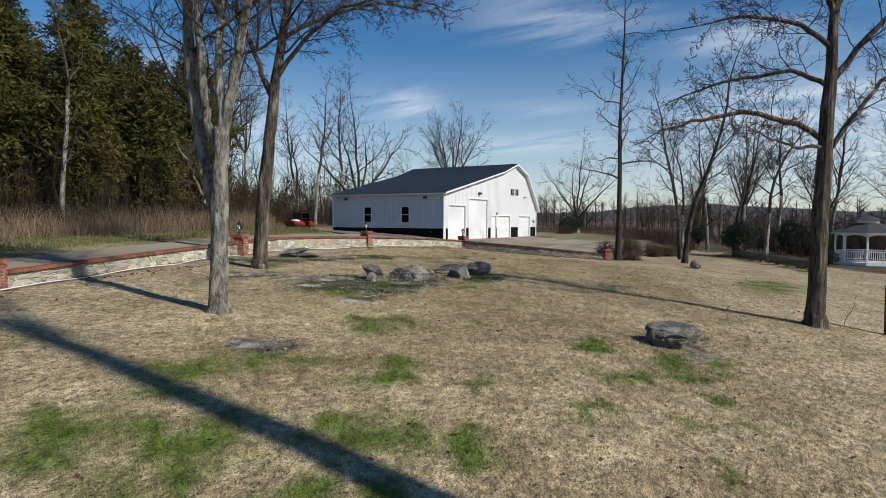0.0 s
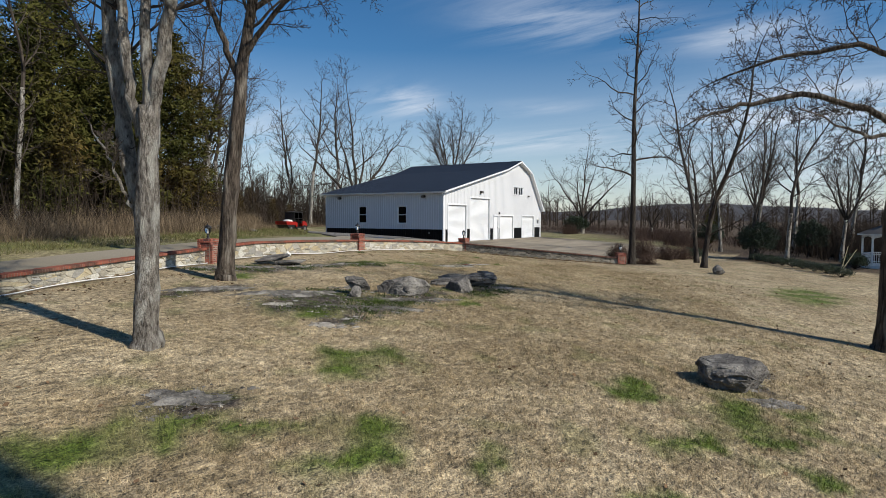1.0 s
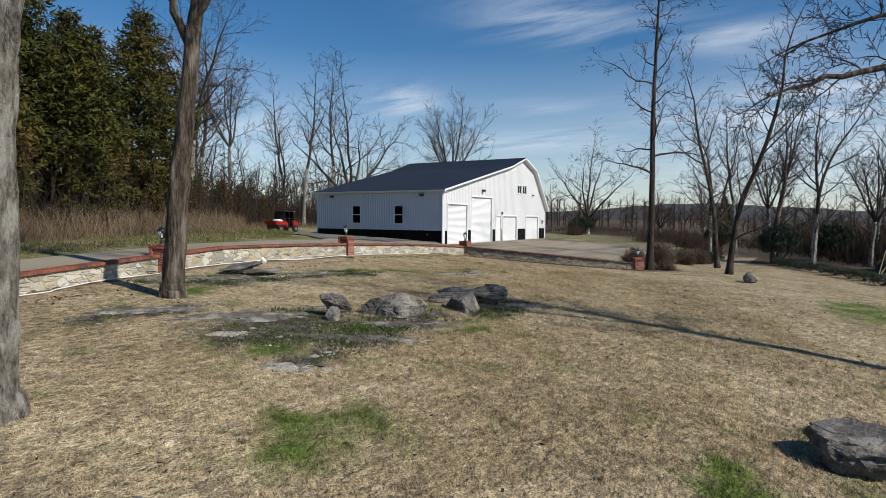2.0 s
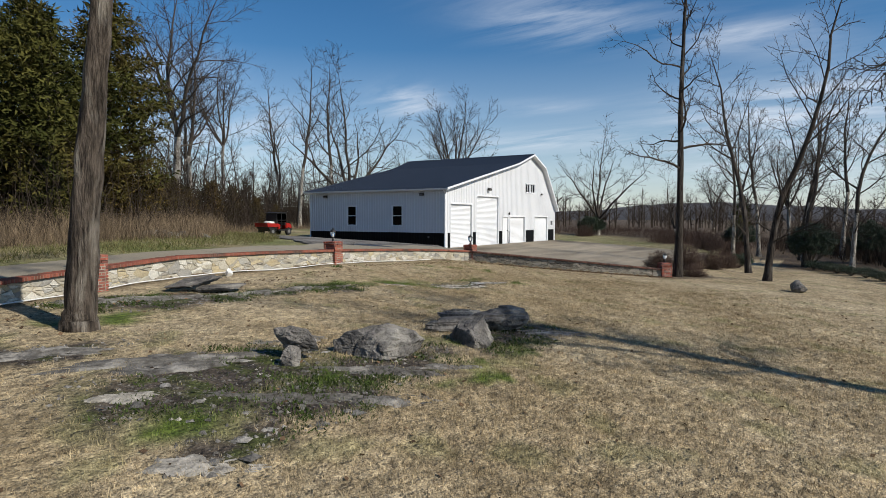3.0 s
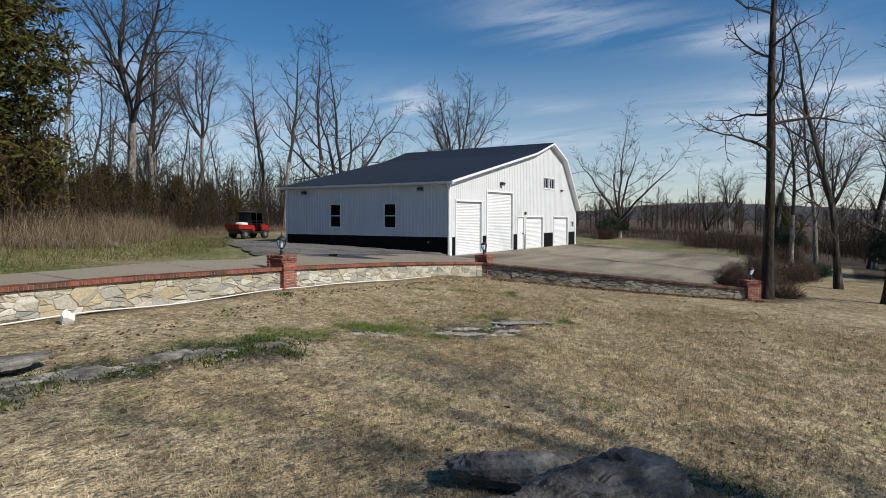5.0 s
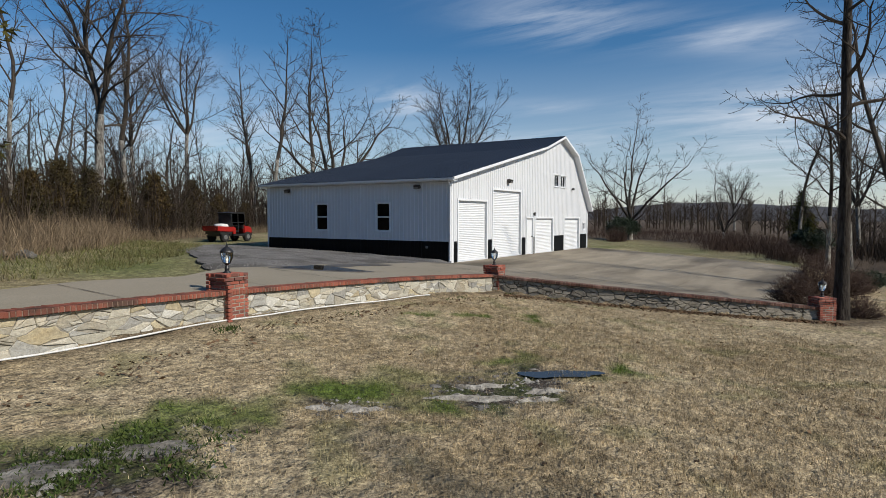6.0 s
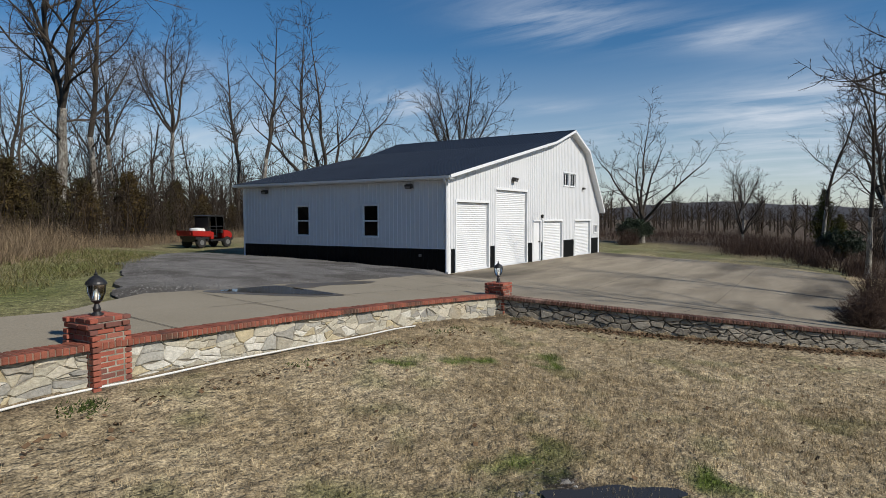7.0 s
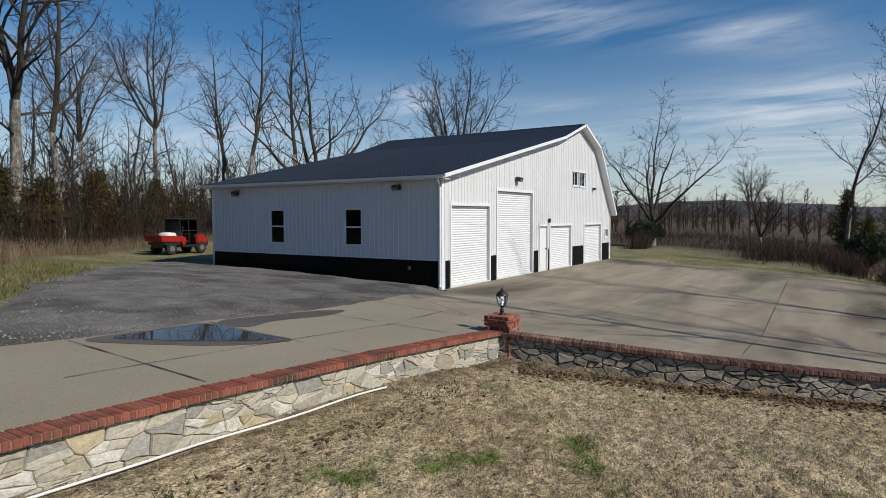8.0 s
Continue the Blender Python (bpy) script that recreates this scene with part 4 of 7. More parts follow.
def ribs(bm, u0, u1, step, opens, top, low, put, trim):
    """Raised ribs of the steel sheets, stopped at the trim round openings."""
    u = u0 + step / 2
    while u < u1:
        blocks = sorted((o[2] - trim, o[3] + trim) for o in opens if o[0] - trim - 0.02 < u < o[1] + trim + 0.02)
        z, runs = low, []
        for s, e in blocks:
            if s > z + 0.05:
                runs.append((z, s))
            z = max(z, e)
        if top(u) > z + 0.05:
            runs.append((z, top(u)))
        for a, b in runs:
            vs = [bm.verts.new(put(u + w, o, zz)) for zz in (a, b) for w, o in ((-0.028, 0.0), (-0.012, -0.022), (0.012, -0.022), (0.028, 0.0))]
            for f in ((0, 1, 5, 4), (1, 2, 6, 5), (2, 3, 7, 6), (0, 3, 2, 1), (4, 5, 6, 7)):
                bm.faces.new([vs[i] for i in f])
        u += step
    bmesh.ops.recalc_face_normals(bm, faces=bm.faces)


def front_put(u, o, z):
    return (u, o * (0.16 if o > 0 else 1.0), z)


def side_put(u, o, z):
    return (o * (0.16 if o > 0 else 1.0), u, z)


front_top = lambda u: roof_at(u) - THICK - 0.02
bm = bmesh.new()
wall_pieces(bm, 0.0, BW, list(OPENINGS.values()), front_top, -1.0, (LEFT_KNEE[0], RIDGE[0], RIGHT_KNEE[0]), front_put)
front_wall = part("front_wall", bm, M["siding"], barn, "white ribbed steel gable wall")
bm = bmesh.new()
ribs(bm, 0.1, BW - 0.1, 0.229, list(OPENINGS.values()), front_top, WAINSCOT + 0.03, front_put, 0.1)
part("siding_ribs", bm, M["siding"], front_wall)
bm = bmesh.new()
wall_pieces(bm, 0.17, BL, list(SIDE_OPEN.values()), lambda u: 3.80, -1.0, (), side_put)
side_wall = part("side_wall", bm, M["siding"], barn, "white ribbed steel side wall in shade")
bm = bmesh.new()
ribs(bm, 0.17, BL - 0.1, 0.229, list(SIDE_OPEN.values()), lambda u: 3.78, WAINSCOT + 0.03, side_put, 0.06)
part("siding_ribs", bm, M["siding"], side_wall)
bm = bmesh.new()
wall_pieces(bm, 0.17, BW - 0.17, [], front_top, -1.0, (LEFT_KNEE[0], RIDGE[0], RIGHT_KNEE[0]), lambda u, o, z: (u, BL - o * 0.16, z))
part("back_wall", bm, M["siding"], barn)
bm = bmesh.new()
wall_pieces(bm, 0.17, BL, [], lambda u: 2.52, -1.0, (), lambda u, o, z: (BW - o * 0.16, u, z))
part("far_side_wall", bm, M["siding"], barn)
bm = bmesh.new()
box(bm, 0.2, 0.2, -0.3, BW - 0.2, BL - 0.2, -0.02)
part("barn_floor", bm, M["concrete"], barn)


def strip(parent, name, mat, u0, u1, z0, z1, face, out, label="", bevel=0.0):
    """A flat board on the gable wall ('f') or the side wall ('s'), proud by out."""
    bm = bmesh.new()
    if face == "f":
        box(bm, u0, -out, z0, u1, -0.001, z1, bevel)
    else:
        box(bm, -out, u0, z0, -0.001, u1, z1, bevel)
    return part(name, bm, mat, parent, label)


# black wainscot between the doors and along the side
for a, b in ((0.25, 0.53), (3.64, 4.05), (7.72, 8.22), (9.31, 9.47), (12.56, 14.16), (17.29, 18.55)):
    strip(front_wall, "wainscot", M["black"], a, b, -0.3, WAINSCOT, "f", 0.014, "black steel wainscot panel")
strip(side_wall, "wainscot", M["black"], 0.12, BL - 0.1, -0.4, WAINSCOT, "s", 0.014, "black steel wainscot")
bm = bmesh.new()
ribs(bm, 0.17, BL - 0.1, 0.229, [], lambda u: WAINSCOT - 0.01, -0.3, lambda u, o, z: (o - 0.014, u, z), 0.0)
part("wainscot_ribs", bm, M["black"], side_wall)
strip(side_wall, "wainscot_cap", M["trim"], 0.12, BL - 0.1, WAINSCOT, WAINSCOT + 0.035, "s", 0.03, "white drip trim")
# corner boards
strip(front_wall, "corner_trim", M["trim"], -0.03, 0.13, -0.2, 3.92, "f", 0.03)
strip(side_wall, "corner_trim", M["trim"], -0.03, 0.11, -0.2, 3.80, "s", 0.032)
strip(side_wall, "corner_trim", M["trim"], BL - 0.12, BL + 0.02, -0.2, 3.80, "s", 0.03)
strip(front_wall, "corner_trim", M["trim"], BW - 0.13, BW + 0.02, -0.2, 2.65, "f", 0.03)


def casing(parent, key, w, face="f", sill=False):
    """Boards round an opening."""
    x0, x1, z0, z1 = OPENINGS[key] if face == "f" else SIDE_OPEN[key]
    strip(parent, "jamb", M["trim"], x0 - w, x0, z0 - (w if sill else 0.0), z1 + w, face, 0.04)
    strip(parent, "jamb", M["trim"], x1, x1 + w, z0 - (w if sill else 0.0), z1 + w, face, 0.04)
    strip(parent, "head_trim", M["trim"], x0, x1, z1, z1 + w, face, 0.045)
    if sill:
        strip(parent, "sill", M["trim"], x0, x1, z0 - w, z0, face, 0.05)


def roll_door(key, slats):
    x0, x1, z0, z1 = OPENINGS[key]
    door = part("roll_up_door", box(bmesh.new(), x0, 0.13, z0, x1, 0.16, z1), M["doorwhite"], barn, "white corrugated steel roll-up door, closed")
    bm = bmesh.new()
    step = (z1 - z0 - 0.08) / slats
    prof = []
    for i in range(slats):
        z = z0 + 0.08 + i * step
        prof += [(0.0, z), (-0.022, z + step * 0.12), (-0.030, z + step * 0.42), (-0.022, z + step * 0.72), (0.0, z + step * 0.86)]
    prof.append((0.0, z1))
    rows = [[bm.verts.new((x, 0.115 + o, z)) for x in (x0 + 0.01, x1 - 0.01)] for o, z in prof]
    for p, q in zip(rows[:-1], rows[1:]):
        bm.faces.new((p[0], p[1], q[1], q[0]))
    bmesh.ops.recalc_face_normals(bm, faces=bm.faces)
    part("curtain", bm, M["doorwhite"], door, "slatted white curtain")
    part("bottom_bar", box(bmesh.new(), x0 + 0.01, 0.075, z0 + 0.005, x1 - 0.01, 0.12, z0 + 0.08, 0.005), M["doorwhite"], door)
    casing(door, key, 0.10)


for key, n in (("d1", 32), ("d2", 38), ("d3", 22), ("d4", 22)):
    roll_door(key, n)

x0, x1, z0, z1 = OPENINGS["wd"]
walk_door = part("entry_door", box(bmesh.new(), x0, 0.05, z0 + 0.01, x1, 0.10, z1, 0.004), M["doorwhite"], barn, "plain white steel entry door")
casing(walk_door, "wd", 0.06)
bm = bmesh.new()
cyl(bm, (x1 - 0.08, 0.05, 0.98), (x1 - 0.08, -0.005, 0.98), 0.022, 0.022, 12)
cyl(bm, (x1 - 0.08, -0.005, 0.98), (x1 - 0.08, -0.045, 0.98), 0.034, 0.028, 14)
part("door_knob", bm, M["dark"], walk_door, "dark door knob")


def barn_window(key, face, bars):
    """A framed window: surround, sash frames, panes and meeting rail."""
    x0, x1, z0, z1 = OPENINGS[key] if face == "f" else SIDE_OPEN[key]

    def bx(a, b, c, d, o0, o1):
        return box(bmesh.new(), a, o0, c, b, o1, d) if face == "f" else box(bmesh.new(), o0, a, c, o1, b, d)

    host = front_wall if face == "f" else side_wall
    win = part("window_frame", bx(x0, x0 + 0.05, z0, z1, 0.02, 0.08), M["trim"], barn, "white vinyl window with dark glass")
    part("stile", bx(x1 - 0.05, x1, z0, z1, 0.02, 0.08), M["trim"], win)
    part("rail", bx(x0 + 0.05, x1 - 0.05, z0, z0 + 0.05, 0.02, 0.08), M["trim"], win)
    part("rail", bx(x0 + 0.05, x1 - 0.05, z1 - 0.05, z1, 0.02, 0.08), M["trim"], win)
    if bars == "h":
        m = (z0 + z1) / 2
        part("meeting_rail", bx(x0 + 0.05, x1 - 0.05, m - 0.03, m + 0.03, 0.02, 0.08), M["trim"], win)
        for a, b in ((z0 + 0.05, m - 0.03), (m + 0.03, z1 - 0.05)):
            part("pane", bx(x0 + 0.05, x1 - 0.05, a, b, 0.05, 0.056), M["window"], win, "dark glass pane")
    else:
        m = (x0 + x1) / 2
        part("mullion", bx(m - 0.025, m + 0.025, z0 + 0.05, z1 - 0.05, 0.02, 0.08), M["trim"], win)
        for a, b in ((x0 + 0.05, m - 0.025), (m + 0.025, x1 - 0.05)):
            part("pane", bx(a, b, z0 + 0.05, z1 - 0.05, 0.05, 0.056), M["window"], win, "dark glass pane")
    casing(win, key, 0.045, face, True)


for key in ("w1", "w2"):
    barn_window(key, "s", "h")
for key in ("l1", "l2", "sm"):
    barn_window(key, "f", "v")


# roof planes with standing ribs
Y0, Y1 = -0.36, BL + 0.32


def roof_plane(p, q, name):
    (ax, az), (bx, bz) = p, q
    ln = math.dist(p, q)
    nx, nz = -(bz - az) / ln, (bx - ax) / ln
    bm = bmesh.new()
    prism(bm, [(ax, az), (bx, bz), (bx - nx * THICK * 0.5, bz - nz * THICK * 0.5 - 0.02), (ax - nx * THICK * 0.5, az - nz * THICK * 0.5)], Y0 + 0.02, Y1)
    plane = part(name, bm, M["roof"], barn, "charcoal ribbed steel roof slope")
    bm = bmesh.new()
    y = Y0 + 0.12
    while y < Y1 - 0.05:
        vs = [bm.verts.new((x + nx * o, y + w, z + nz * o)) for x, z in (p, q) for w, o in ((-0.03, 0.001), (-0.012, 0.022), (0.012, 0.022), (0.03, 0.001))]
        for f in ((0, 1, 5, 4), (1, 2, 6, 5), (2, 3, 7, 6), (0, 3, 2, 1), (4, 5, 6, 7)):
            bm.faces.new([vs[i] for i in f])
        y += 0.229
    bmesh.ops.recalc_face_normals(bm, faces=bm.faces)
    part("roof_ribs", bm, M["roof"], plane)


for i, (p, q) in enumerate(zip(ROOF[:-1], ROOF[1:])):
    roof_plane(p, q, "roof_slope")
bm = bmesh.new()
prism(bm, [(RIDGE[0] - 0.22, RIDGE[1] - 0.06), (RIDGE[0], RIDGE[1] + 0.04), (RIDGE[0] + 0.20, RIDGE[1] - 0.06), (RIDGE[0], RIDGE[1] - 0.02)], Y0, Y1)
part("ridge_cap", bm, M["roof"], barn)
# white rake boards and soffit along the gable
for p, q in zip(ROOF[:-1], ROOF[1:]):
    (ax, az), (bx, bz) = p, q
    ln = math.dist(p, q)
    nx, nz = -(bz - az) / ln, (bx - ax) / ln
    bm = bmesh.new()
    prism(bm, [(ax + nx * 0.015, az + nz * 0.015), (bx + nx * 0.015, bz + nz * 0.015), (bx - nx * 0.115, bz - nz * 0.115), (ax - nx * 0.115, az - nz * 0.115)], Y0 - 0.02, Y0 + 0.015)
    part("rake_board", bm, M["trim"], barn, "white rake trim")
    bm = bmesh.new()
    prism(bm, [(ax - nx * 0.10, az - nz * 0.10), (bx - nx * 0.10, bz - nz * 0.10), (bx - nx * 0.12, bz - nz * 0.12), (ax - nx * 0.12, az - nz * 0.12)], Y0 + 0.018, -0.001)
    part("soffit", bm, M["trim"], barn)
# eave gutter and downpipe
bm = bmesh.new()
gx, gzv = LEFT_EAVE[0], LEFT_EAVE[1]
prism(bm, [(gx - 0.10, gzv - 0.02), (gx - 0.085, gzv - 0.02), (gx - 0.075, gzv - 0.10), (gx + 0.02, gzv - 0.12), (gx + 0.02, gzv - 0.02), (gx + 0.03, gzv - 0.02), (gx + 0.03, gzv - 0.135), (gx - 0.085, gzv - 0.115)], Y0, Y1)
part("gutter", bm, M["trim"], barn, "white eave gutter")
bm = bmesh.new()
prism(bm, [(gx + 0.03, gzv - 0.14), (0.0, gzv - 0.14), (0.0, gzv - 0.16), (gx + 0.03, gzv - 0.16)], Y0 + 0.02, Y1)
part("eave_soffit", bm, M["trim"], barn)
bm = bmesh.new()
for p, q in (((gx, -0.06, gzv - 0.12), (gx, -0.06, gzv - 0.2)), ((gx, -0.06, gzv - 0.2), (-0.06, 0.02, gzv - 0.38)), ((-0.06, 0.02, gzv - 0.38), (-0.06, 0.02, 0.10)), ((-0.06, 0.02, 0.10), (-0.16, -0.06, 0.03))):
    cyl(bm, p, q, 0.042, 0.042, 10)
part("downpipe", bm, M["trim"], barn, "white downpipe")
# floodlights
def floodlight(u, z, face, big):
    turn = pose(u, 0, z) if face == "f" else pose(0, u, z, 0, 0, -90)
    s = 1.0 if big else 0.7
    root = part("floodlight", box(bmesh.new(), -0.10 * s, -0.05, -0.08 * s, 0.10 * s, -0.002, 0.10 * s, 0.01), M["bronze"], barn, "dark bronze wall floodlight", turn)
    bm = bmesh.new()
    prism(bm, [(-0.16 * s, 0.12 * s), (0.16 * s, 0.12 * s), (0.16 * s, -0.06 * s), (-0.16 * s, -0.06 * s)], -0.24 * s, -0.05)
    bmesh.ops.bevel(bm, geom=bm.edges[:], offset=0.012, segments=1, affect="EDGES")
    bmesh.ops.rotate(bm, cent=(0, -0.05, 0), matrix=Matrix.Rotation(radians(18), 3, "X"), verts=bm.verts)
    part("lamp_head", bm, M["bronze"], root)
    bm = bmesh.new()
    box(bm, -0.13 * s, -0.245 * s, -0.04 * s, 0.13 * s, -0.238 * s, 0.05 * s)
    bmesh.ops.rotate(bm, cent=(0, -0.05, 0), matrix=Matrix.Rotation(radians(18), 3, "X"), verts=bm.verts)
    part("lens", bm, M["rim"], root)


for u, z, face, big in ((5.92, 4.11, "f", True), (15.61, 4.05, "f", False), (1.86, 3.58, "s", True), (10.79, 3.56, "s", True)):
    floodlight(u, z, face, big)
root = part("wall_lamp", box(bmesh.new(), 9.31, -0.03, 2.24, 9.41, -0.002, 2.40, 0.008), M["bronze"], barn, "small dark wall lantern by the entry door")
bm = bmesh.new()
cyl(bm, (9.36, -0.09, 2.22), (9.36, -0.09, 2.37), 0.045, 0.06, 10)
cyl(bm, (9.36, -0.09, 2.37), (9.36, -0.09, 2.44), 0.075, 0.01, 10)
part("lamp_head", bm, M["bronze"], root)
part("outlet_box", box(bmesh.new(), -0.05, 1.30, 0.60, -0.016, 1.43, 0.72, 0.006), M["rim"], barn, "grey outlet box")

# ---- walls in place ----
stone_wall("wall_1", WALL_LINE[0:3], 11, "tan rubble stone retaining wall with red brick cap", 0.5)
stone_wall("wall_2", WALL_LINE[2:5], 12, "tan rubble stone retaining wall with red brick cap")
stone_wall("wall_3", WALL_LINE[4:8], 13, "tan rubble stone retaining wall with red brick cap")
stone_wall("wall_4", WALL_LINE[7:11], 14, "pale rubble stone retaining wall with red brick cap")
stone_wall("wall_5", WALL_RIGHT, 15, "weathered rubble stone retaining wall coloured darker for tree shade, with red brick cap", 0.27, 0.05, "shaded_old_stone", "dark_mortar", 0.011, 0.35, OLD_ROWLOCK)

puddle((-15.72, -11.78, 0.56, 0.24, -1.0), gz(-15.72, -11.78) + 0.03, "still muddy puddle in the lawn reflecting sky")
puddle_patch(((-13.3, -2.72), (-12.22, -2.66), (-11.36, -2.52), (-11.32, -3.42), (-11.24, -4.38), (-12.08, -3.95), (-12.70, -3.35)), "shallow rain puddle on concrete beside gravel")


puddle_patch(((-11.25, -2.42), (-9.9, -2.46), (-8.75, -2.46), (-7.9, -2.75), (-9.0, -3.1), (-10.2, -2.95), (-11.2, -3.3)), "dark damp patch on concrete beside gravel", "damp", 0.006)
puddle_patch(((-13.7, -2.62), (-12.2, -2.56), (-11.3, -2.44), (-11.25, -3.6), (-11.1, -4.6), (-12.2, -4.25), (-13.0, -3.5)), "dark damp patch on concrete round the puddle", "damp", 0.005)


# ---- boulders and ledges ----
def boulder(name, x, y, size, seed, label, mat="rock", turn=0.0, sink=0.12, strata=0.0, rough=0.30, under=0.0, crest=0.0, fine=5, tip=(0, 0)):
    """A weathered boulder: a broad lumpy body with creases, bedding steps, and a foot that may be undercut."""
    bm = bmesh.new()
    bmesh.ops.create_icosphere(bm, subdivisions=fine, radius=1.0)
    off = Vector((seed * 3.7, seed * 1.9, seed * 5.1))
    rng = random.Random(seed)
    faces = [(Vector((rng.gauss(0, 1), rng.gauss(0, 1), rng.gauss(0.2, 0.9))).normalized(), rng.uniform(0.50, 0.86)) for _ in range(16)]
    for v in bm.verts:
        p = v.co.copy()
        n = noise.noise(p * 0.9 + off) * rough * 1.4 + noise.noise(p * 2.2 + off) * rough * 0.65 + noise.noise(p * 5.5 + off) * rough * 0.22 + noise.noise(p * 13 + off) * rough * 0.09
        crease = max(0.0, 1.0 - abs(noise.noise(p * 1.2 + off * 2.0)) * 11.0)
        p *= 1.0 + n * 0.75
        # broken faces
        for o, w in faces:
            k = p.dot(o) - w
            if k > 0:
                p -= o * (k * 0.88)
        p *= 1.0 - crease * rough * 0.30 + 0.05 * noise.noise(p * 6 + off) + 0.03 * noise.noise(p * 14 + off) + 0.014 * noise.noise(p * 33 + off)
        if crest:
            # the top runs up to a ridge off its middle
            p.z += crest * max(0.0, 1.0 - math.hypot(p.x - 0.1, p.y * 0.7)) * (p.z > 0)
        if under and p.z < 0.15:
            k = min(1.0, (0.15 - p.z) / 0.7) * under * (0.55 + 0.9 * noise.noise(Vector((math.atan2(p.y, p.x) * 1.3, seed, 0))))
            p.x *= 1 - k
            p.y *= 1 - k
        if strata:
            k = 5.0 / strata
            step = math.floor(p.z * k)
            p.z = p.z * 0.3 + 0.7 * (step + 0.5) / k
            p.x += 0.10 * noise.noise(Vector((0.3, 0.7, step * 1.7)) + off)
            p.y += 0.10 * noise.noise(Vector((5.3, 0.7, step * 1.7)) + off)
        v.co = Vector((p.x * size[0], p.y * size[1], p.z * size[2])) * 1.12
    ob = part(name, bm, M[mat], smooth=False)
    ob.matrix_basis = pose(x, y, gz(x, y) + size[2] * (1 - 2 * sink), tip[0], tip[1], turn)
    return tagged(ob, label, "boulder", "boulders on the lawn")


boulder("boulder", -27.80, -15.00, (0.35, 0.26, 0.22), 1, "dark grey limestone boulder leaning over a small block", turn=-50, sink=-0.15, under=0.45, fine=5, tip=(8, 14))
boulder("boulder", -28.14, -15.14, (0.19, 0.16, 0.19), 11, "small broken block of dark limestone in moss", turn=-20, sink=0.2, under=0.1)
boulder("boulder", -26.62, -15.72, (0.86, 0.46, 0.31), 2, "wide low grey limestone boulder with dark hollows", turn=-47, sink=0.44, crest=0.35, rough=0.36, fine=5)
boulder("boulder", -24.80, -16.42, (0.52, 0.50, 0.46), 3, "rounded grey limestone boulder with a groove", turn=20, rough=0.12, fine=5, sink=0.50)
boulder("boulder", -23.40, -16.15, (0.82, 0.44, 0.30), 4, "layered dark limestone boulder", "rock", turn=-46, strata=0.9, rough=0.26, sink=0.14, under=0.15)
boulder("boulder", -24.30, -15.66, (0.58, 0.28, 0.19), 9, "small dark layered limestone boulder", "rock", turn=-46, strata=1.0, rough=0.22, sink=0.10, under=0.2)
boulder("boulder", -23.30, -15.35, (0.62, 0.30, 0.17), 14, "flat-topped dark limestone slab behind layered boulders", "rock", turn=-44, strata=1.2, rough=0.2, sink=0.0)
boulder("boulder", -28.45, -24.55, (0.82, 0.56, 0.34), 5, "grey flat-topped limestone boulder with a cleft", turn=-55, rough=0.26, under=0.25, fine=5, sink=0.12)
boulder("boulder", -25.25, -8.75, (0.84, 0.42, 0.11), 6, "slab-like grey limestone boulder tilted near the wall", turn=-10, strata=2.0, sink=-0.55, rough=0.24, under=0.3, tip=(3, -9))
boulder("boulder", -24.85, -9.15, (0.72, 0.34, 0.11), 8, "low slab of grey limestone under a tilted slab", turn=-12, strata=2.0, rough=0.22, sink=0.0, under=0.3)
boulder("boulder", -5.31, -20.79, (0.40, 0.32, 0.28), 7, "brown-grey boulder on the open lawn", turn=10)


def ledge(x, y, rx, ry, seed, lift=0.03, turn=0.0, mat="slab"):
    """A flat outcrop of bedrock, flush with the turf, broken into low plates with ragged edges."""
    bm = bmesh.new()
    n, rings = 56, 12
    rows = []
    t = radians(turn)
    for r in range(rings + 1):
        f = r / rings
        row = []
        for i in range(n):
            a = 2 * math.pi * i / n
            e = 1 + 0.55 * noise.noise(Vector((math.cos(a) * 1.4, math.sin(a) * 1.4, seed * 2.3))) + 0.42 * noise.noise(Vector((math.cos(a) * 4, math.sin(a) * 4, seed))) + 0.22 * noise.noise(Vector((math.cos(a) * 11, math.sin(a) * 11, seed)))
            u, v = rx * e * f * math.cos(a), ry * e * f * math.sin(a)
            wx, wy = x + u * math.cos(t) - v * math.sin(t), y + u * math.sin(t) + v * math.cos(t)
            q = Vector((u * 1.5, v * 3.2, seed))
            plate = math.floor(2.6 * noise.noise(q) + 0.6)
            h = lift * 0.4 + 0.008 + 0.020 * plate + 0.022 * noise.noise(Vector((wx * 7, wy * 9, seed))) + 0.012 * noise.noise(Vector((wx * 23, wy * 23, seed)))
            h = h * (1 - f ** 4) - 0.035 * f ** 6
            row.append(bm.verts.new((wx, wy, gz(wx, wy) + h)))
        rows.append(row)
    for p, q in zip(rows[:-1], rows[1:]):
        for i in range(n):
            j = (i + 1) % n
            bm.faces.new((p[i], p[j], q[j], q[i]))
    bmesh.ops.remove_doubles(bm, verts=bm.verts, dist=0.0005)
    bmesh.ops.recalc_face_normals(bm, faces=bm.faces)
    if sum(f.normal.z for f in bm.faces) < 0:
        bmesh.ops.reverse_faces(bm, faces=bm.faces)
    return tagged(part("rock_ledge", bm, M[mat]), "flat grey limestone ledge flush with the turf", "rock ledge", "limestone ledges in the lawn")


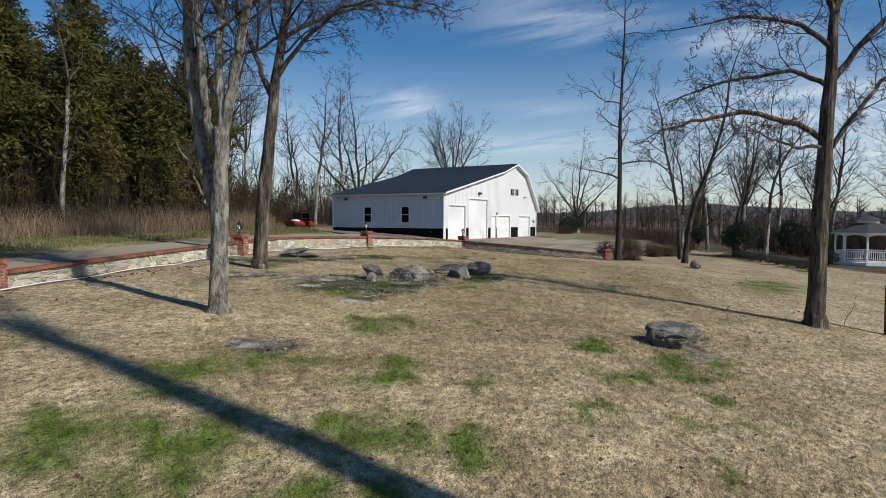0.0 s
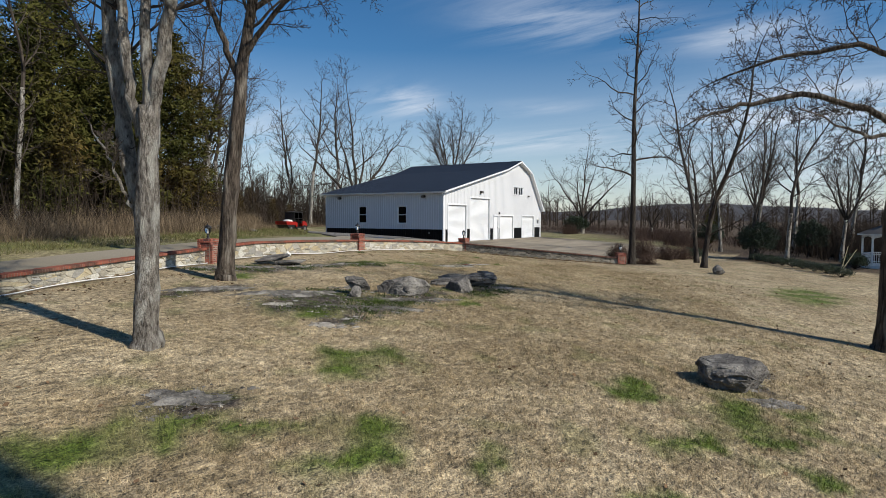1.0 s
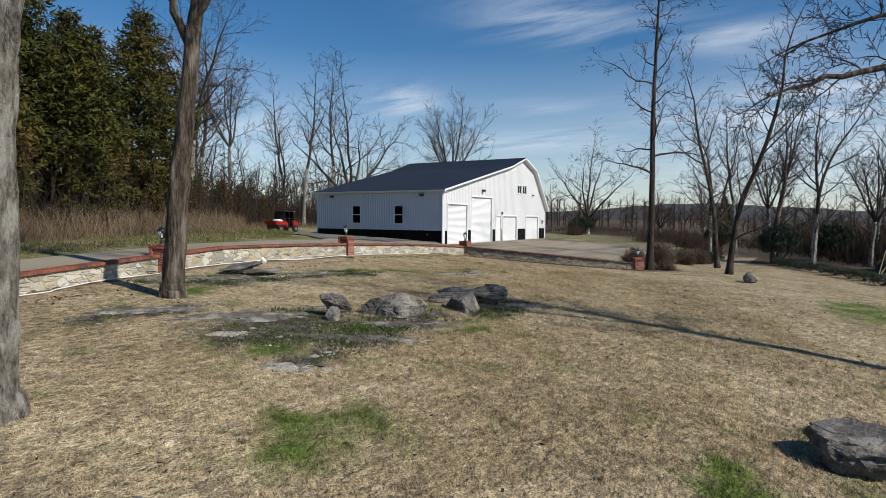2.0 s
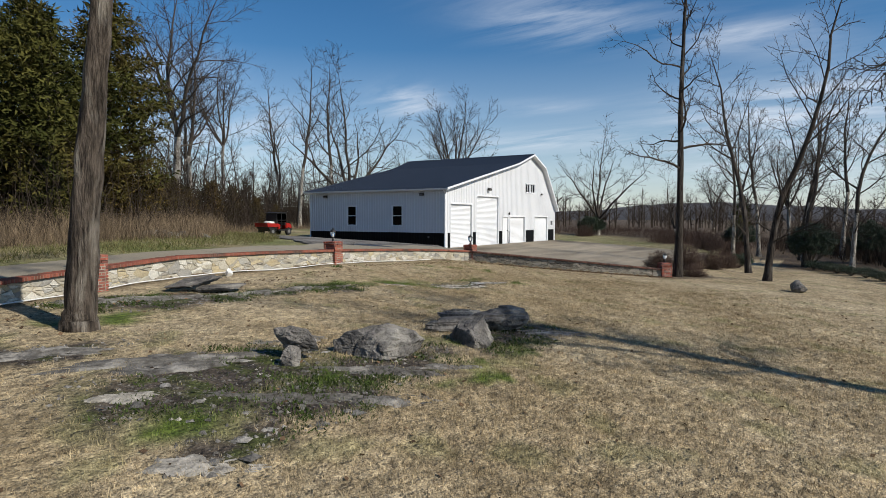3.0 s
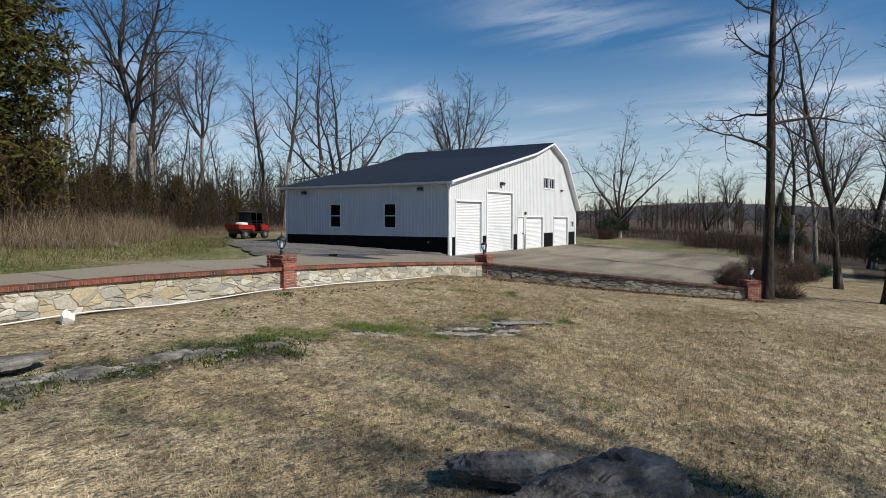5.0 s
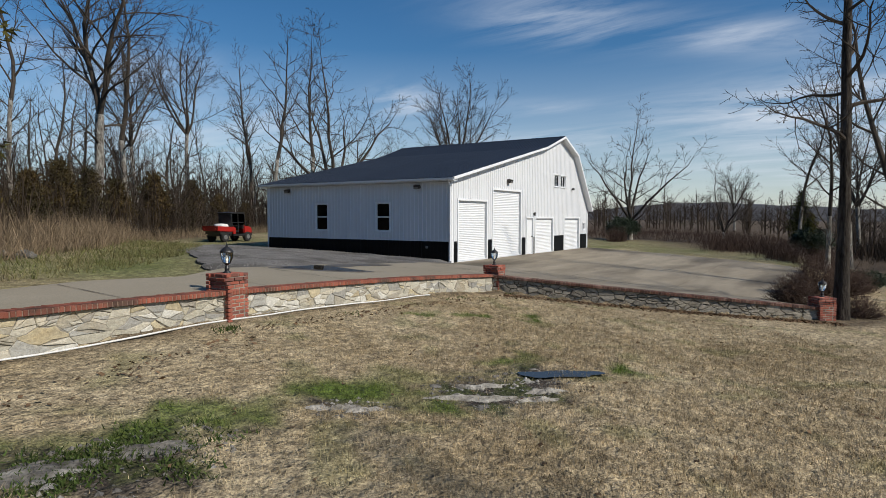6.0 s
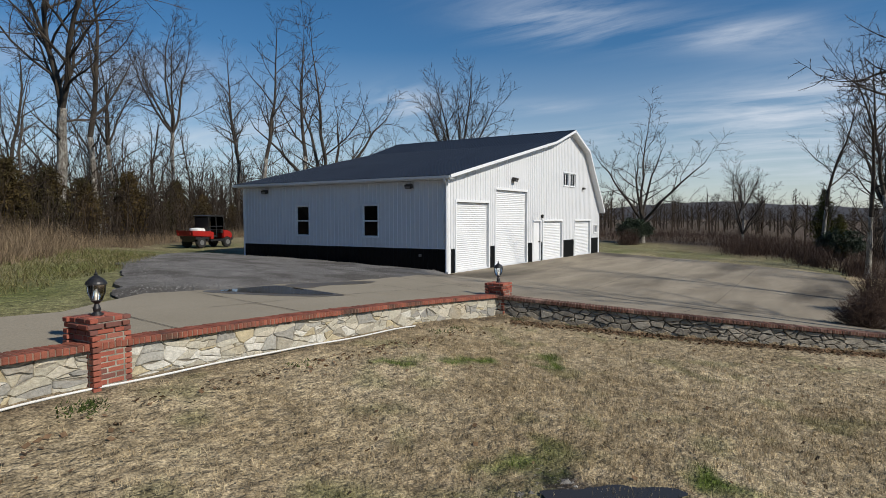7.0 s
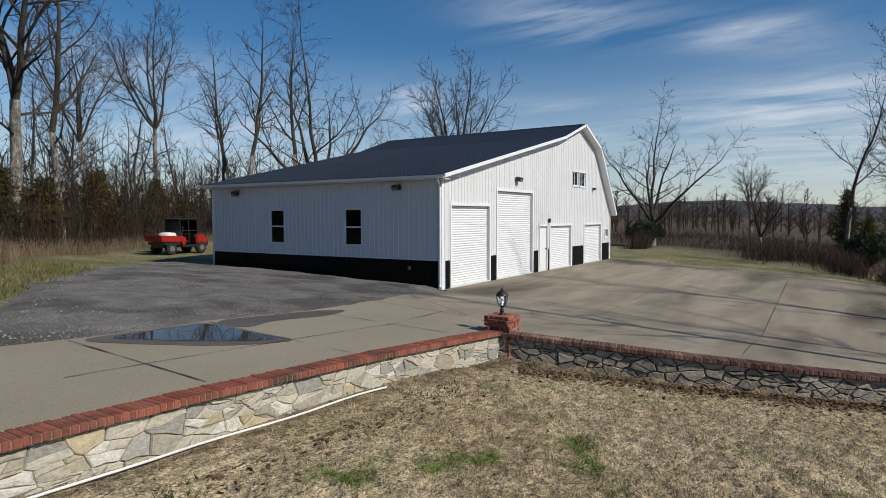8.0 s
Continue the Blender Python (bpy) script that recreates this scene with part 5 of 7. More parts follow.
for a in ((-35.63, -18.63, 0.66, 0.36, 21, 0.04, -40), (-28.95, -25.25, 0.62, 0.26, 22, 0.03, -50), (-29.35, -14.0, 1.3, 0.50, 23, 0.05, -25), (-29.2, -16.3, 0.95, 0.27, 24, 0.03, -48), (-27.4, -16.38, 1.05, 0.30, 26, 0.04, -48),
          (-26.5, -17.0, 0.62, 0.18, 27, 0.04, -45), (-22.55, -17.2, 0.75, 0.34, 28, 0.05, -45), (-27.1, -14.1, 0.7, 0.30, 25, 0.04, -20), (-26.7, -9.25, 1.3, 0.36, 29, 0.06, -12), (-27.9, -8.95, 0.9, 0.34, 40, 0.05, -20), (-24.3, -9.75, 0.9, 0.28, 30, 0.03, -15),
          (-22.6, -9.85, 1.0, 0.25, 31, 0.03, -12), (-21.5, -10.15, 0.5, 0.22, 32, 0.03, -15), (-30.56, -12.31, 1.3, 0.32, 38, 0.04, -20), (-28.3, -17.35, 0.6, 0.26, 41, 0.02, -45)):
    ledge(*a)
for a in ((-30.94, -17.0, 0.62, 0.28, 66, 0.008, -40), (-30.6, -14.95, 0.42, 0.20, 67, 0.015, -35), (-16.94, -10.99, 0.44, 0.20, 61, 0.02, -50), (-17.50, -11.35, 0.78, 0.15, 62, 0.02, -52), (-17.05, -12.0, 0.34, 0.12, 63, 0.02, -45), (-16.60, -11.88, 0.30, 0.17, 64, 0.03, -45),
          (-19.05, -10.62, 0.32, 0.17, 65, 0.02, -40), (-19.42, -10.25, 0.28, 0.12, 68, 0.02, -45)):
    ledge(*a, "pale_slab")


# ---- trees ----
class Wood:
    """Gathers tapered limbs as one mesh."""

    def __init__(self):
        self.v, self.f = [], []

    def tube(self, pts, radii, sides, lump=0.0, seed=0.0):
        base = len(self.v)
        prev = None
        for i, (p, r) in enumerate(zip(pts, radii)):
            d = (pts[min(i + 1, len(pts) - 1)] - pts[max(i - 1, 0)])
            d = d.normalized() if d.length > 1e-6 else Vector((0, 0, 1))
            a = d.orthogonal().normalized() if prev is None else (prev - d * prev.dot(d)).normalized()
            prev = a
            b = d.cross(a)
            for k in range(sides):
                t = 2 * math.pi * k / sides
                q = r
                if lump:
                    q = r * (1 + lump * noise.noise(Vector((math.cos(t) * 1.6, math.sin(t) * 1.6, p.z * 0.9 + seed))) + 0.35 * lump * noise.noise(Vector((math.cos(t) * 5, math.sin(t) * 5, p.z * 1.5 + seed))))
                self.v.append(p + a * (q * math.cos(t)) + b * (q * math.sin(t)))
        for i in range(len(pts) - 1):
            for k in range(sides):
                j = (k + 1) % sides
                o = base + i * sides
                self.f.append((o + k, o + j, o + sides + j, o + sides + k))
        self.f.append(tuple(base + (len(pts) - 1) * sides + k for k in range(sides)))

    def mesh(self, name, mat, smooth=True):
        return mesh_of(name, self.v, self.f, mat, smooth)


def bent(rng, p, d, length, segs, wander, lift):
    """A wandering run of points from p along d."""
    pts, d = [p.copy()], d.normalized()
    for i in range(segs):
        d = (d + Vector((rng.uniform(-1, 1), rng.uniform(-1, 1), rng.uniform(-1, 1))) * wander + Vector((0, 0, lift))).normalized()
        pts.append(pts[-1] + d * (length / segs))
    return pts


def tilt(rng, d, lo, hi):
    """A direction turned away from d by lo to hi degrees, any way round."""
    o = d.orthogonal().normalized()
    o.rotate(Matrix.Rotation(rng.uniform(0, 6.283), 3, d))
    a = radians(rng.uniform(lo, hi))
    return (d * math.cos(a) + o * math.sin(a)).normalized()


def twig(wood, p, q, r):
    """The last fine shoot: a three-sided spike."""
    d = (q - p).normalized()
    a = d.orthogonal() * r
    b = d.cross(a)
    i = len(wood.v)
    wood.v += [p + a, p - a * 0.5 + b * 0.87, p - a * 0.5 - b * 0.87, q]
    wood.f += [(i, i + 1, i + 3), (i + 1, i + 2, i + 3), (i + 2, i, i + 3)]


def limb(wood, rng, p, d, length, r, level, st):
    """A long wandering limb that thins to its tip and carries ever finer limbs along its length."""
    fine = st["min"]
    if level >= len(st["count"]):
        for _ in range(2 if length > 0.5 and rng.random() < 0.6 else 1):
            e = (d + Vector((rng.uniform(-1, 1), rng.uniform(-1, 1), rng.uniform(-0.7, 1))) * 0.45).normalized()
            twig(wood, p, p + e * length * rng.uniform(0.6, 1.1), max(fine * 0.7, min(r, fine * 1.3)))
        return
    segs = min(st.get("segs", 7), (7, 5, 3, 2, 2)[min(4, level)]) if length > 0.8 else 2
    pts = bent(rng, p, d, length, segs, st["wander"], st["lift"])
    radii = [max(fine, r * (1 - (k / segs)) ** 0.8 + fine * 0.6) for k in range(segs + 1)]
    wood.tube(pts, radii, 9 if r > 0.12 else 6 if r > 0.05 else 4 if r > 0.025 else 3)
    n = max(2, int(st["count"][level] * rng.uniform(0.8, 1.2)))
    turn = rng.uniform(0, 6.28)
    start = st["start"] if level == 0 else 0.16
    for k in range(n):
        u = (start + (1 - start) * (k + rng.random()) / n) * segs
        s = min(segs - 1, int(u))
        q = pts[s].lerp(pts[s + 1], u - s)
        ax = (pts[s + 1] - pts[s]).normalized()
        turn += 2.4 + rng.uniform(-0.6, 0.6)
        o = ax.orthogonal().normalized()
        o.rotate(Matrix.Rotation(turn, 3, ax))
        ang = radians(rng.uniform(*st["angle"]))
        ru = radii[s] + (radii[s + 1] - radii[s]) * (u - s)
        ln = length * st["ratio"] * rng.uniform(0.55, 1.15) * (1.12 - 0.62 * u / segs)
        limb(wood, rng, q, (ax * math.cos(ang) + o * math.sin(ang)).normalized(), ln, max(fine, ru * rng.uniform(0.36, 0.58)), level + 1, st)
    # the tip itself forks
    d2 = (pts[-1] - pts[-2]).normalized()
    for _ in range(2):
        limb(wood, rng, pts[-1], tilt(rng, d2, 8, 34), length * 0.16, fine, max(level + 1, len(st["count"])), st)


STYLE = {
    "oak_side": dict(wander=0.27, lift=0.03, angle=(32, 72), ratio=0.52, count=(9, 6, 6), start=0.12, min=0.0048),
    "dome": dict(wander=0.17, lift=0.05, angle=(24, 56), ratio=0.55, count=(11, 9, 9), start=0.15, min=0.0072),
    "spread": dict(wander=0.30, lift=0.05, angle=(28, 70), ratio=0.55, count=(8, 7, 8), start=0.2, min=0.0075),
    "round": dict(wander=0.21, lift=0.05, angle=(28, 62), ratio=0.50, count=(16, 10, 9), start=0.08, min=0.007),
    "tall": dict(wander=0.19, lift=0.06, angle=(30, 66), ratio=0.40, count=(20, 10, 9), start=0.06, min=0.007),
    "sparse": dict(wander=0.36, lift=0.05, angle=(35, 80), ratio=0.5, count=(7, 6, 3), start=0.2, min=0.006),
    "wood": dict(wander=0.19, lift=0.06, angle=(28, 64), ratio=0.42, count=(13, 7, 5), start=0.05, min=0.009),
}


def bare_tree(name, height, radius, style, seed, label, lean=(0, 0), fork=0.45, group="bare trees", bark="bark", stems=1, open_out=0.3, sides=5):
    """A leafless tree: a flared trunk up to its fork, side limbs below, and a crown that divides into fine twigs."""
    rng = random.Random(seed)
    st = STYLE[style]
    trunk, crown = Wood(), Wood()
    d = Vector((lean[0], lean[1], 1)).normalized()
    n = 8
    pts = bent(rng, Vector((0, 0, -0.25)), d, height * fork + 0.25, n, st["wander"] * 0.25, 0.03)
    radii = [radius * (1.5, 1.12)[k] if k < 2 else radius * (1 - 0.28 * k / n) for k in range(n + 1)]
    trunk.tube(pts, radii, 12, 0.15, seed)
    top = radii[-1]
    rest = height * (1 - fork)
    for k in range(stems):
        if stems == 1:
            dd = (pts[-1] - pts[-2]).normalized()
        else:
            a = rng.uniform(-0.3, 0.3) + k * 6.283 / (stems - 1 if stems > 3 else stems)
            o = 0.05 if stems > 3 and k == stems - 1 else open_out * rng.uniform(0.75, 1.2)
            dd = Vector((math.cos(a) * o, math.sin(a) * o, 1)).normalized()
        limb(crown, rng, pts[-1] - d * 0.1, dd, rest * rng.uniform(0.88, 1.04) * (0.84 if stems > 3 and k < stems - 1 else 1.0), top * (1.0 if stems == 1 else 0.70), 0, st)
    turn = rng.uniform(0, 6)
    for k in range(sides):
        u = (0.42 + 0.55 * (k + rng.random()) / max(1, sides)) * n
        s = min(n - 1, int(u))
        turn += 2.4 + rng.uniform(-0.5, 0.5)
        ang = radians(rng.uniform(40, 75))
        dd = Vector((math.cos(turn) * math.sin(ang), math.sin(turn) * math.sin(ang), math.cos(ang)))
        limb(crown, rng, pts[s].lerp(pts[s + 1], u - s), dd, rest * rng.uniform(0.22, 0.38), max(0.02, radii[s] * 0.30), 1, st)
    root = empty(name, pose(0, 0, -300), label, "tree", group)
    part("trunk", trunk.mesh("trunk", M[bark]), None, root)
    part("crown", crown.mesh("crown", M["twig"], False), None, root, "bare grey-brown branches and twigs")
    return root


def pole_tree(name, height, radius, seed, label):
    """A tall straight stem with short, crooked, sparse side limbs all the way up."""
    rng = random.Random(seed)
    st = STYLE["sparse"]
    trunk, crown = Wood(), Wood()
    n = 16
    pts = bent(rng, Vector((0, 0, -0.25)), Vector((0.01, 0, 1)), height, n, 0.03, 0.05)
    radii = [radius * (1.5, 1.1)[k] if k < 2 else max(0.02, radius * (1 - 0.9 * (k / n) ** 1.3)) for k in range(n + 1)]
    trunk.tube(pts, radii, 12, 0.18, seed)
    turn = 0.5
    for k in range(22):
        u = (0.30 + 0.69 * (k + rng.random()) / 22) * n
        s = min(n - 1, int(u))
        turn += 2.4 + rng.uniform(-0.6, 0.6)
        ang = radians(rng.uniform(50, 95))
        dd = Vector((math.cos(turn) * math.sin(ang), math.sin(turn) * math.sin(ang), math.cos(ang)))
        limb(crown, rng, pts[s].lerp(pts[s + 1], u - s), dd, rng.uniform(1.5, 4.0) * (1.15 - 0.3 * u / n), max(0.028, radii[s] * 0.42), 0, st)
    root = empty(name, pose(0, 0, -300), label, "tree", "trees on the lawn")
    part("trunk", trunk.mesh("trunk", M["darkbark"]), None, root)
    part("crown", crown.mesh("crown", M["twig"], False), None, root, "short crooked bare branches")
    return root


def plant_at(ob, x, y, turn=0.0, s=1.0, first=False, label="", sink=0.0):
    s *= 1.07
    m = pose(x, y, gz(x, y) - sink, 0, 0, turn)
    if first:
        ob.matrix_basis = m @ Matrix.Diagonal((s, s, s, 1))
        o = ob
    else:
        o = copy_thing(ob, m)
        o.matrix_basis = m @ Matrix.Diagonal((s, s, s, 1))
    if label:
        o["label"] = label
    return o


RIGHT = Vector((0.54, -0.842, 0))
AHEAD = Vector((0.842, 0.54, 0))


def near_tree(name, x, y, trunk, stems, seed, label, bark, deep=0, slim=1.0):
    """A tree set out stem by stem: trunk and stems are runs of (across, along, up, radius) from its foot."""
    rng = random.Random(seed)
    wood = (Wood(), Wood())
    root = empty(name, pose(x, y, gz(x, y)), label, "tree", "trees on the lawn")

    def run(spec):
        pts = [RIGHT * a + AHEAD * b + Vector((0, 0, c)) for a, b, c, r in spec]
        rad = [r * slim for *_, r in spec]
        fine_p, fine_r = [], []
        for i in range(len(pts) - 1):
            for k in range(4):
                u = k / 4
                j = Vector((rng.uniform(-1, 1), rng.uniform(-1, 1), rng.uniform(-1, 1) * (rad[i] < 0.13))) * (rad[i] * 0.08 if rad[i] > 0.13 else 0.045)
                fine_p.append(pts[i].lerp(pts[i + 1], u) + (j if i + k else Vector()))
                fine_r.append(rad[i] + (rad[i + 1] - rad[i]) * u)
        fine_p.append(pts[-1])
        fine_r.append(rad[-1])
        return fine_p, fine_r

    p, r = run(trunk)
    wood[0].tube(p, r, 30, 0.22, seed)
    st = STYLE["oak_side"]
    for spec, n, ratio, skip in stems:
        p, r = run(spec)
        wood[0].tube(p, r, 18, 0.2, seed + 1)
        total = sum((b - a).length for a, b in zip(p[:-1], p[1:]))
        turn = rng.uniform(0, 6)
        n = int(n * 1.4)
        for i in range(n):
            u = skip + (0.98 - skip) * (i + rng.uniform(0.1, 0.9)) / n
            s = min(len(p) - 2, int(u * (len(p) - 1)))
            ax = (p[s + 1] - p[s]).normalized()
            turn += 2.4 + rng.uniform(-0.5, 0.5)
            o = ax.orthogonal().normalized()
            o.rotate(Matrix.Rotation(turn, 3, ax))
            ang = radians(rng.uniform(38, 72))
            first = total * ratio * rng.uniform(0.6, 1.45) * (1.15 - 0.6 * u)
            limb(wood[1], rng, p[s], (ax * math.cos(ang) + o * math.sin(ang) + Vector((0, 0, 0.12))).normalized(), first, max(0.010, r[s] * rng.uniform(0.2, 0.34)), deep, st)
        limb(wood[1], rng, p[-1], (p[-1] - p[-2]).normalized(), total * 0.14, r[-1], 1, st)
    part("trunk", wood[0].mesh("trunk", M[bark]), None, root, "ridged bark trunk and main stems")
    part("crown", wood[1].mesh("crown", M["twig"], False), None, root, "bare grey-brown branches and twigs")
    return root


near_tree("lawn_tree", -34.83, -16.29,
          ((0, 0, -0.3, 0.40), (0, 0, 0.0, 0.33), (0.0, 0, 0.3, 0.235), (0.02, 0, 1.2, 0.215), (0.05, 0, 2.3, 0.215), (0.10, 0, 3.2, 0.185), (0.12, 0, 4.0, 0.18)),
          [(((-0.02, 0.1, 1.9, 0.13), (-0.20, 0.2, 2.6, 0.15), (-0.46, 0.25, 3.6, 0.15), (-0.60, 0.3, 5.0, 0.14), (-0.70, 0.3, 7.5, 0.125), (-0.7, 0.3, 10.0, 0.10), (-0.8, 0.5, 14.0, 0.03)), 12, 0.30, 0.42),
           (((0.02, 0, 3.5, 0.12), (-0.20, 0, 4.4, 0.10), (-0.36, 0.1, 5.6, 0.095), (-0.42, -0.1, 7.5, 0.085), (-0.1, -0.6, 11.0, 0.05), (0.0, -1.0, 13.5, 0.02)), 11, 0.30, 0.42),
           (((0.12, 0, 3.8, 0.14), (0.11, 0, 5.0, 0.10), (0.08, 0.1, 6.2, 0.095), (0.14, 0.2, 8.0, 0.08), (0.4, 0.9, 12.0, 0.03)), 11, 0.28, 0.42),
           (((0.16, 0, 3.9, 0.13), (0.36, -0.05, 4.8, 0.13), (0.60, -0.1, 5.8, 0.12), (1.05, -0.2, 7.4, 0.10), (2.2, -0.3, 10.5, 0.06), (3.2, -0.3, 13.0, 0.02)), 13, 0.30, 0.35),
           (((-0.10, 0, 2.2, 0.04), (-0.35, 0, 2.6, 0.03), (-0.55, 0, 3.2, 0.022), (-0.85, 0, 3.7, 0.012)), 4, 0.35, 0.3)],
          31, "multi-stemmed hardwood with grey ridged bark on the lawn", "bark", slim=0.86)
near_tree("lawn_tree", -29.25, -11.12,
          ((0, 0, -0.3, 0.46), (0, 0, 0.0, 0.37), (0.02, 0, 0.35, 0.29), (0.12, 0, 1.5, 0.26), (0.25, 0, 3.0, 0.24), (0.42, 0, 4.4, 0.22), (0.60, 0, 6.2, 0.20)),
          [(((0.58, 0, 6.0, 0.19), (0.85, 0, 7.5, 0.17), (1.15, 0.1, 9.5, 0.14), (1.5, 0.3, 12.0, 0.09), (1.6, 0.3, 16.0, 0.03)), 13, 0.34, 0.2),
           (((0.5, 0, 5.8, 0.12), (0.1, 0, 6.8, 0.10), (-0.4, -0.1, 8.2, 0.08), (-1.0, -0.2, 10.0, 0.05), (-1.6, -0.3, 12.5, 0.02)), 9, 0.34, 0.3),
           (((0.6, 0, 6.3, 0.10), (1.6, -0.4, 7.5, 0.08), (3.0, -1.0, 8.4, 0.06), (4.8, -1.6, 8.6, 0.04), (6.4, -2.0, 8.0, 0.015)), 16, 0.22, 0.2),
           (((0.9, 0, 7.7, 0.09), (2.2, 0.4, 8.6, 0.07), (4.2, 0.8, 9.2, 0.05), (6.2, 1.0, 8.8, 0.015)), 14, 0.24, 0.2)],
          32, "hardwood with shaggy brown bark beside the stone wall", "bark2", slim=0.86)
near_tree("lawn_tree", -21.75, -27.21,
          ((0, 0, -0.3, 0.62), (0, 0, 0.0, 0.46), (0.0, 0, 0.35, 0.34), (0.02, 0, 1.5, 0.30), (0.08, 0, 4.0, 0.27), (0.18, 0, 6.5, 0.24), (0.3, 0, 9.0, 0.16), (0.4, 0, 12.5, 0.08), (0.5, 0, 16.0, 0.02)),
          [(((0.1, 0, 5.6, 0.12), (-0.6, 0.1, 6.1, 0.10), (-2.2, 0.2, 6.45, 0.085), (-3.8, 0.3, 6.2, 0.06), (-5.0, 0.3, 5.75, 0.02)), 10, 0.26, 0.25),
           (((0.1, 0, 5.4, 0.07), (-0.8, -0.3, 5.35, 0.06), (-1.6, -0.6, 5.5, 0.04), (-3.0, -1.0, 5.9, 0.015)), 6, 0.28, 0.25),
           (((0.15, 0, 7.2, 0.10), (-0.8, 0.2, 7.7, 0.085), (-2.6, 0.5, 7.5, 0.06), (-4.2, 0.9, 6.9, 0.02)), 9, 0.30, 0.2),
           (((0.15, 0, 8.4, 0.11), (-0.7, -0.1, 9.0, 0.09), (-2.4, -0.2, 9.2, 0.06), (-4.4, -0.2, 8.8, 0.02)), 9, 0.32, 0.2),
           (((0.25, 0, 9.4, 0.12), (-0.5, -0.5, 10.6, 0.09), (-1.6, -1.2, 12.2, 0.05), (-2.4, -1.6, 13.8, 0.02)), 8, 0.34, 0.2),
           (((0.2, 0, 5.2, 0.11), (0.9, 0.1, 6.2, 0.09), (2.0, 0.3, 7.4, 0.07), (4.0, 0.6, 8.4, 0.03)), 8, 0.34, 0.25),
           (((0.25, 0, 7.3, 0.13), (1.2, -0.1, 8.6, 0.10), (2.8, -0.3, 10.2, 0.07), (4.6, -0.4, 12.0, 0.02)), 9, 0.34, 0.2),
           (((0.3, 0, 9.2, 0.12), (1.0, 0.4, 10.8, 0.09), (2.2, 0.9, 13.0, 0.04), (2.8, 1.1, 15.0, 0.02)), 8, 0.34, 0.2)],
          33, "large spreading oak with furrowed dark bark on the lawn", "bark2", slim=0.78)
near_tree("lawn_tree", -37.8, -30.65,
          ((0, 0, -0.3, 0.5), (0, 0, 0.0, 0.42), (0.0, 0, 0.35, 0.33), (0.02, 0, 1.5, 0.30), (0.08, 0, 4.0, 0.28), (0.1, 0, 8.0, 0.25), (0.1, 0, 14.0, 0.19), (0.2, 0, 20.0, 0.05)),
          [(((0.1, 0, 12.4, 0.12), (0.6, 0.1, 14.8, 0.10), (1.2, 0.3, 18.0, 0.04)), 10, 0.3, 0.2)],
          34, "tall bare hardwood at the edge of the lawn", "bark2", 1, 1.2)

tall_a = pole_tree("tree", 17.5, 0.17, 41, "tall slender bare tree with short crooked branches")
plant_at(tall_a, -2.7, -15.47, 20, 1.0, True)
oak_a = bare_tree("tree", 14.2, 0.17, "tall", 42, "slender bare tree with upswept branches", (0.05, -0.04), 0.30, "trees on the lawn", "darkbark", sides=5)
plant_at(oak_a, -0.18, -19.2, 0, 1.0, True)
plant_at(oak_a, 6.07, -17.73, 130, 0.95)
dome = bare_tree("tree", 15.5, 0.26, "dome", 40, "large bare round-crowned tree behind the barn", fork=0.34, stems=6, open_out=0.60, sides=4)
plant_at(dome, 36.23, 22.13, 180, 1.10, True)
tall_b = bare_tree("tree", 15.0, 0.19, "round", 43, "bare round-crowned tree at the lawn edge", fork=0.28, sides=4)
plant_at(tall_b, 30.69, 23.97, 0, 0.7, True)
tall_c = bare_tree("tree", 18.0, 0.22, "tall", 44, "tall bare woodland tree", fork=0.36, sides=4)
fork_a = bare_tree("tree", 19.0, 0.32, "round", 45, "tall forked bare tree at the edge of the wood", fork=0.38, stems=3, open_out=0.36, sides=3)
plant_at(fork_a, -2.43, 26.49, 40, 1.05, True)
oak_b = bare_tree("tree", 12.0, 0.26, "spread", 46, "spreading bare tree past the barn", fork=0.16, stems=5, open_out=0.75, sides=2)
plant_at(oak_b, 37.09, 2.02, 0, 0.98, True)
plant_at(tall_c, 1.34, 29.32, 0, 1.05, True)
crowned = bare_tree("tree", 21.0, 0.24, "dome", 54, "tall bare tree with a broad round crown in the wood", fork=0.46, stems=5, open_out=0.5, sides=5)
plant_at(crowned, 20.31, 49.51, 0, 1.08, True)
pale_tree = bare_tree("tree", 13.0, 0.13, "wood", 50, "slender pale-barked bare tree before the cedars", (0.02, 0.0), 0.5, "trees of the wood", "bark", sides=9)
plant_at(pale_tree, -11.56, 16.5, 0, 0.9, True)
for ob, x, y, turn, s in ((tall_c, 19.96, 34.33, 60, 1.08), (tall_c, 27.23, 36.32, 150, 1.2), (oak_b, 26.03, 31.55, 200, 1.6), (tall_c, 25.24, 43.29, 250, 1.05), (crowned, 7.93, 39.09, 70, 0.75), (tall_b, 44.48, -12.18, 90, 0.95), (tall_b, 12.62, -22.96, 180, 0.85), (dome, 17.68, -26.5, 100, 0.6),
                          (tall_c, 23.62, -19.79, 20, 0.7), (oak_a, 16.15, -20.17, 60, 0.9), (dome, 49.84, -17.23, 250, 0.85), (oak_b, 40.29, -6.2, 120, 0.6), (dome, 139.74, 5.51, 0, 0.95), (oak_b, 23.36, -33.17, 45, 0.95),
                          (tall_c, 28.29, -27.24, 45, 0.8), (tall_b, 29.96, -33.62, 10, 0.8), (pale_tree, -28.21, 4.2, 80, 0.9), (tall_b, 10.21, 44.81, 0, 0.9), (tall_b, 20.8, -14.9, 40, 0.80), (tall_c, 27.0, -16.2, 200, 0.75), (oak_a, 24.5, -19.5, 300, 0.95), (tall_c, 30.5, -22.5, 110, 0.85)):
    plant_at(ob, x, y, turn, s)

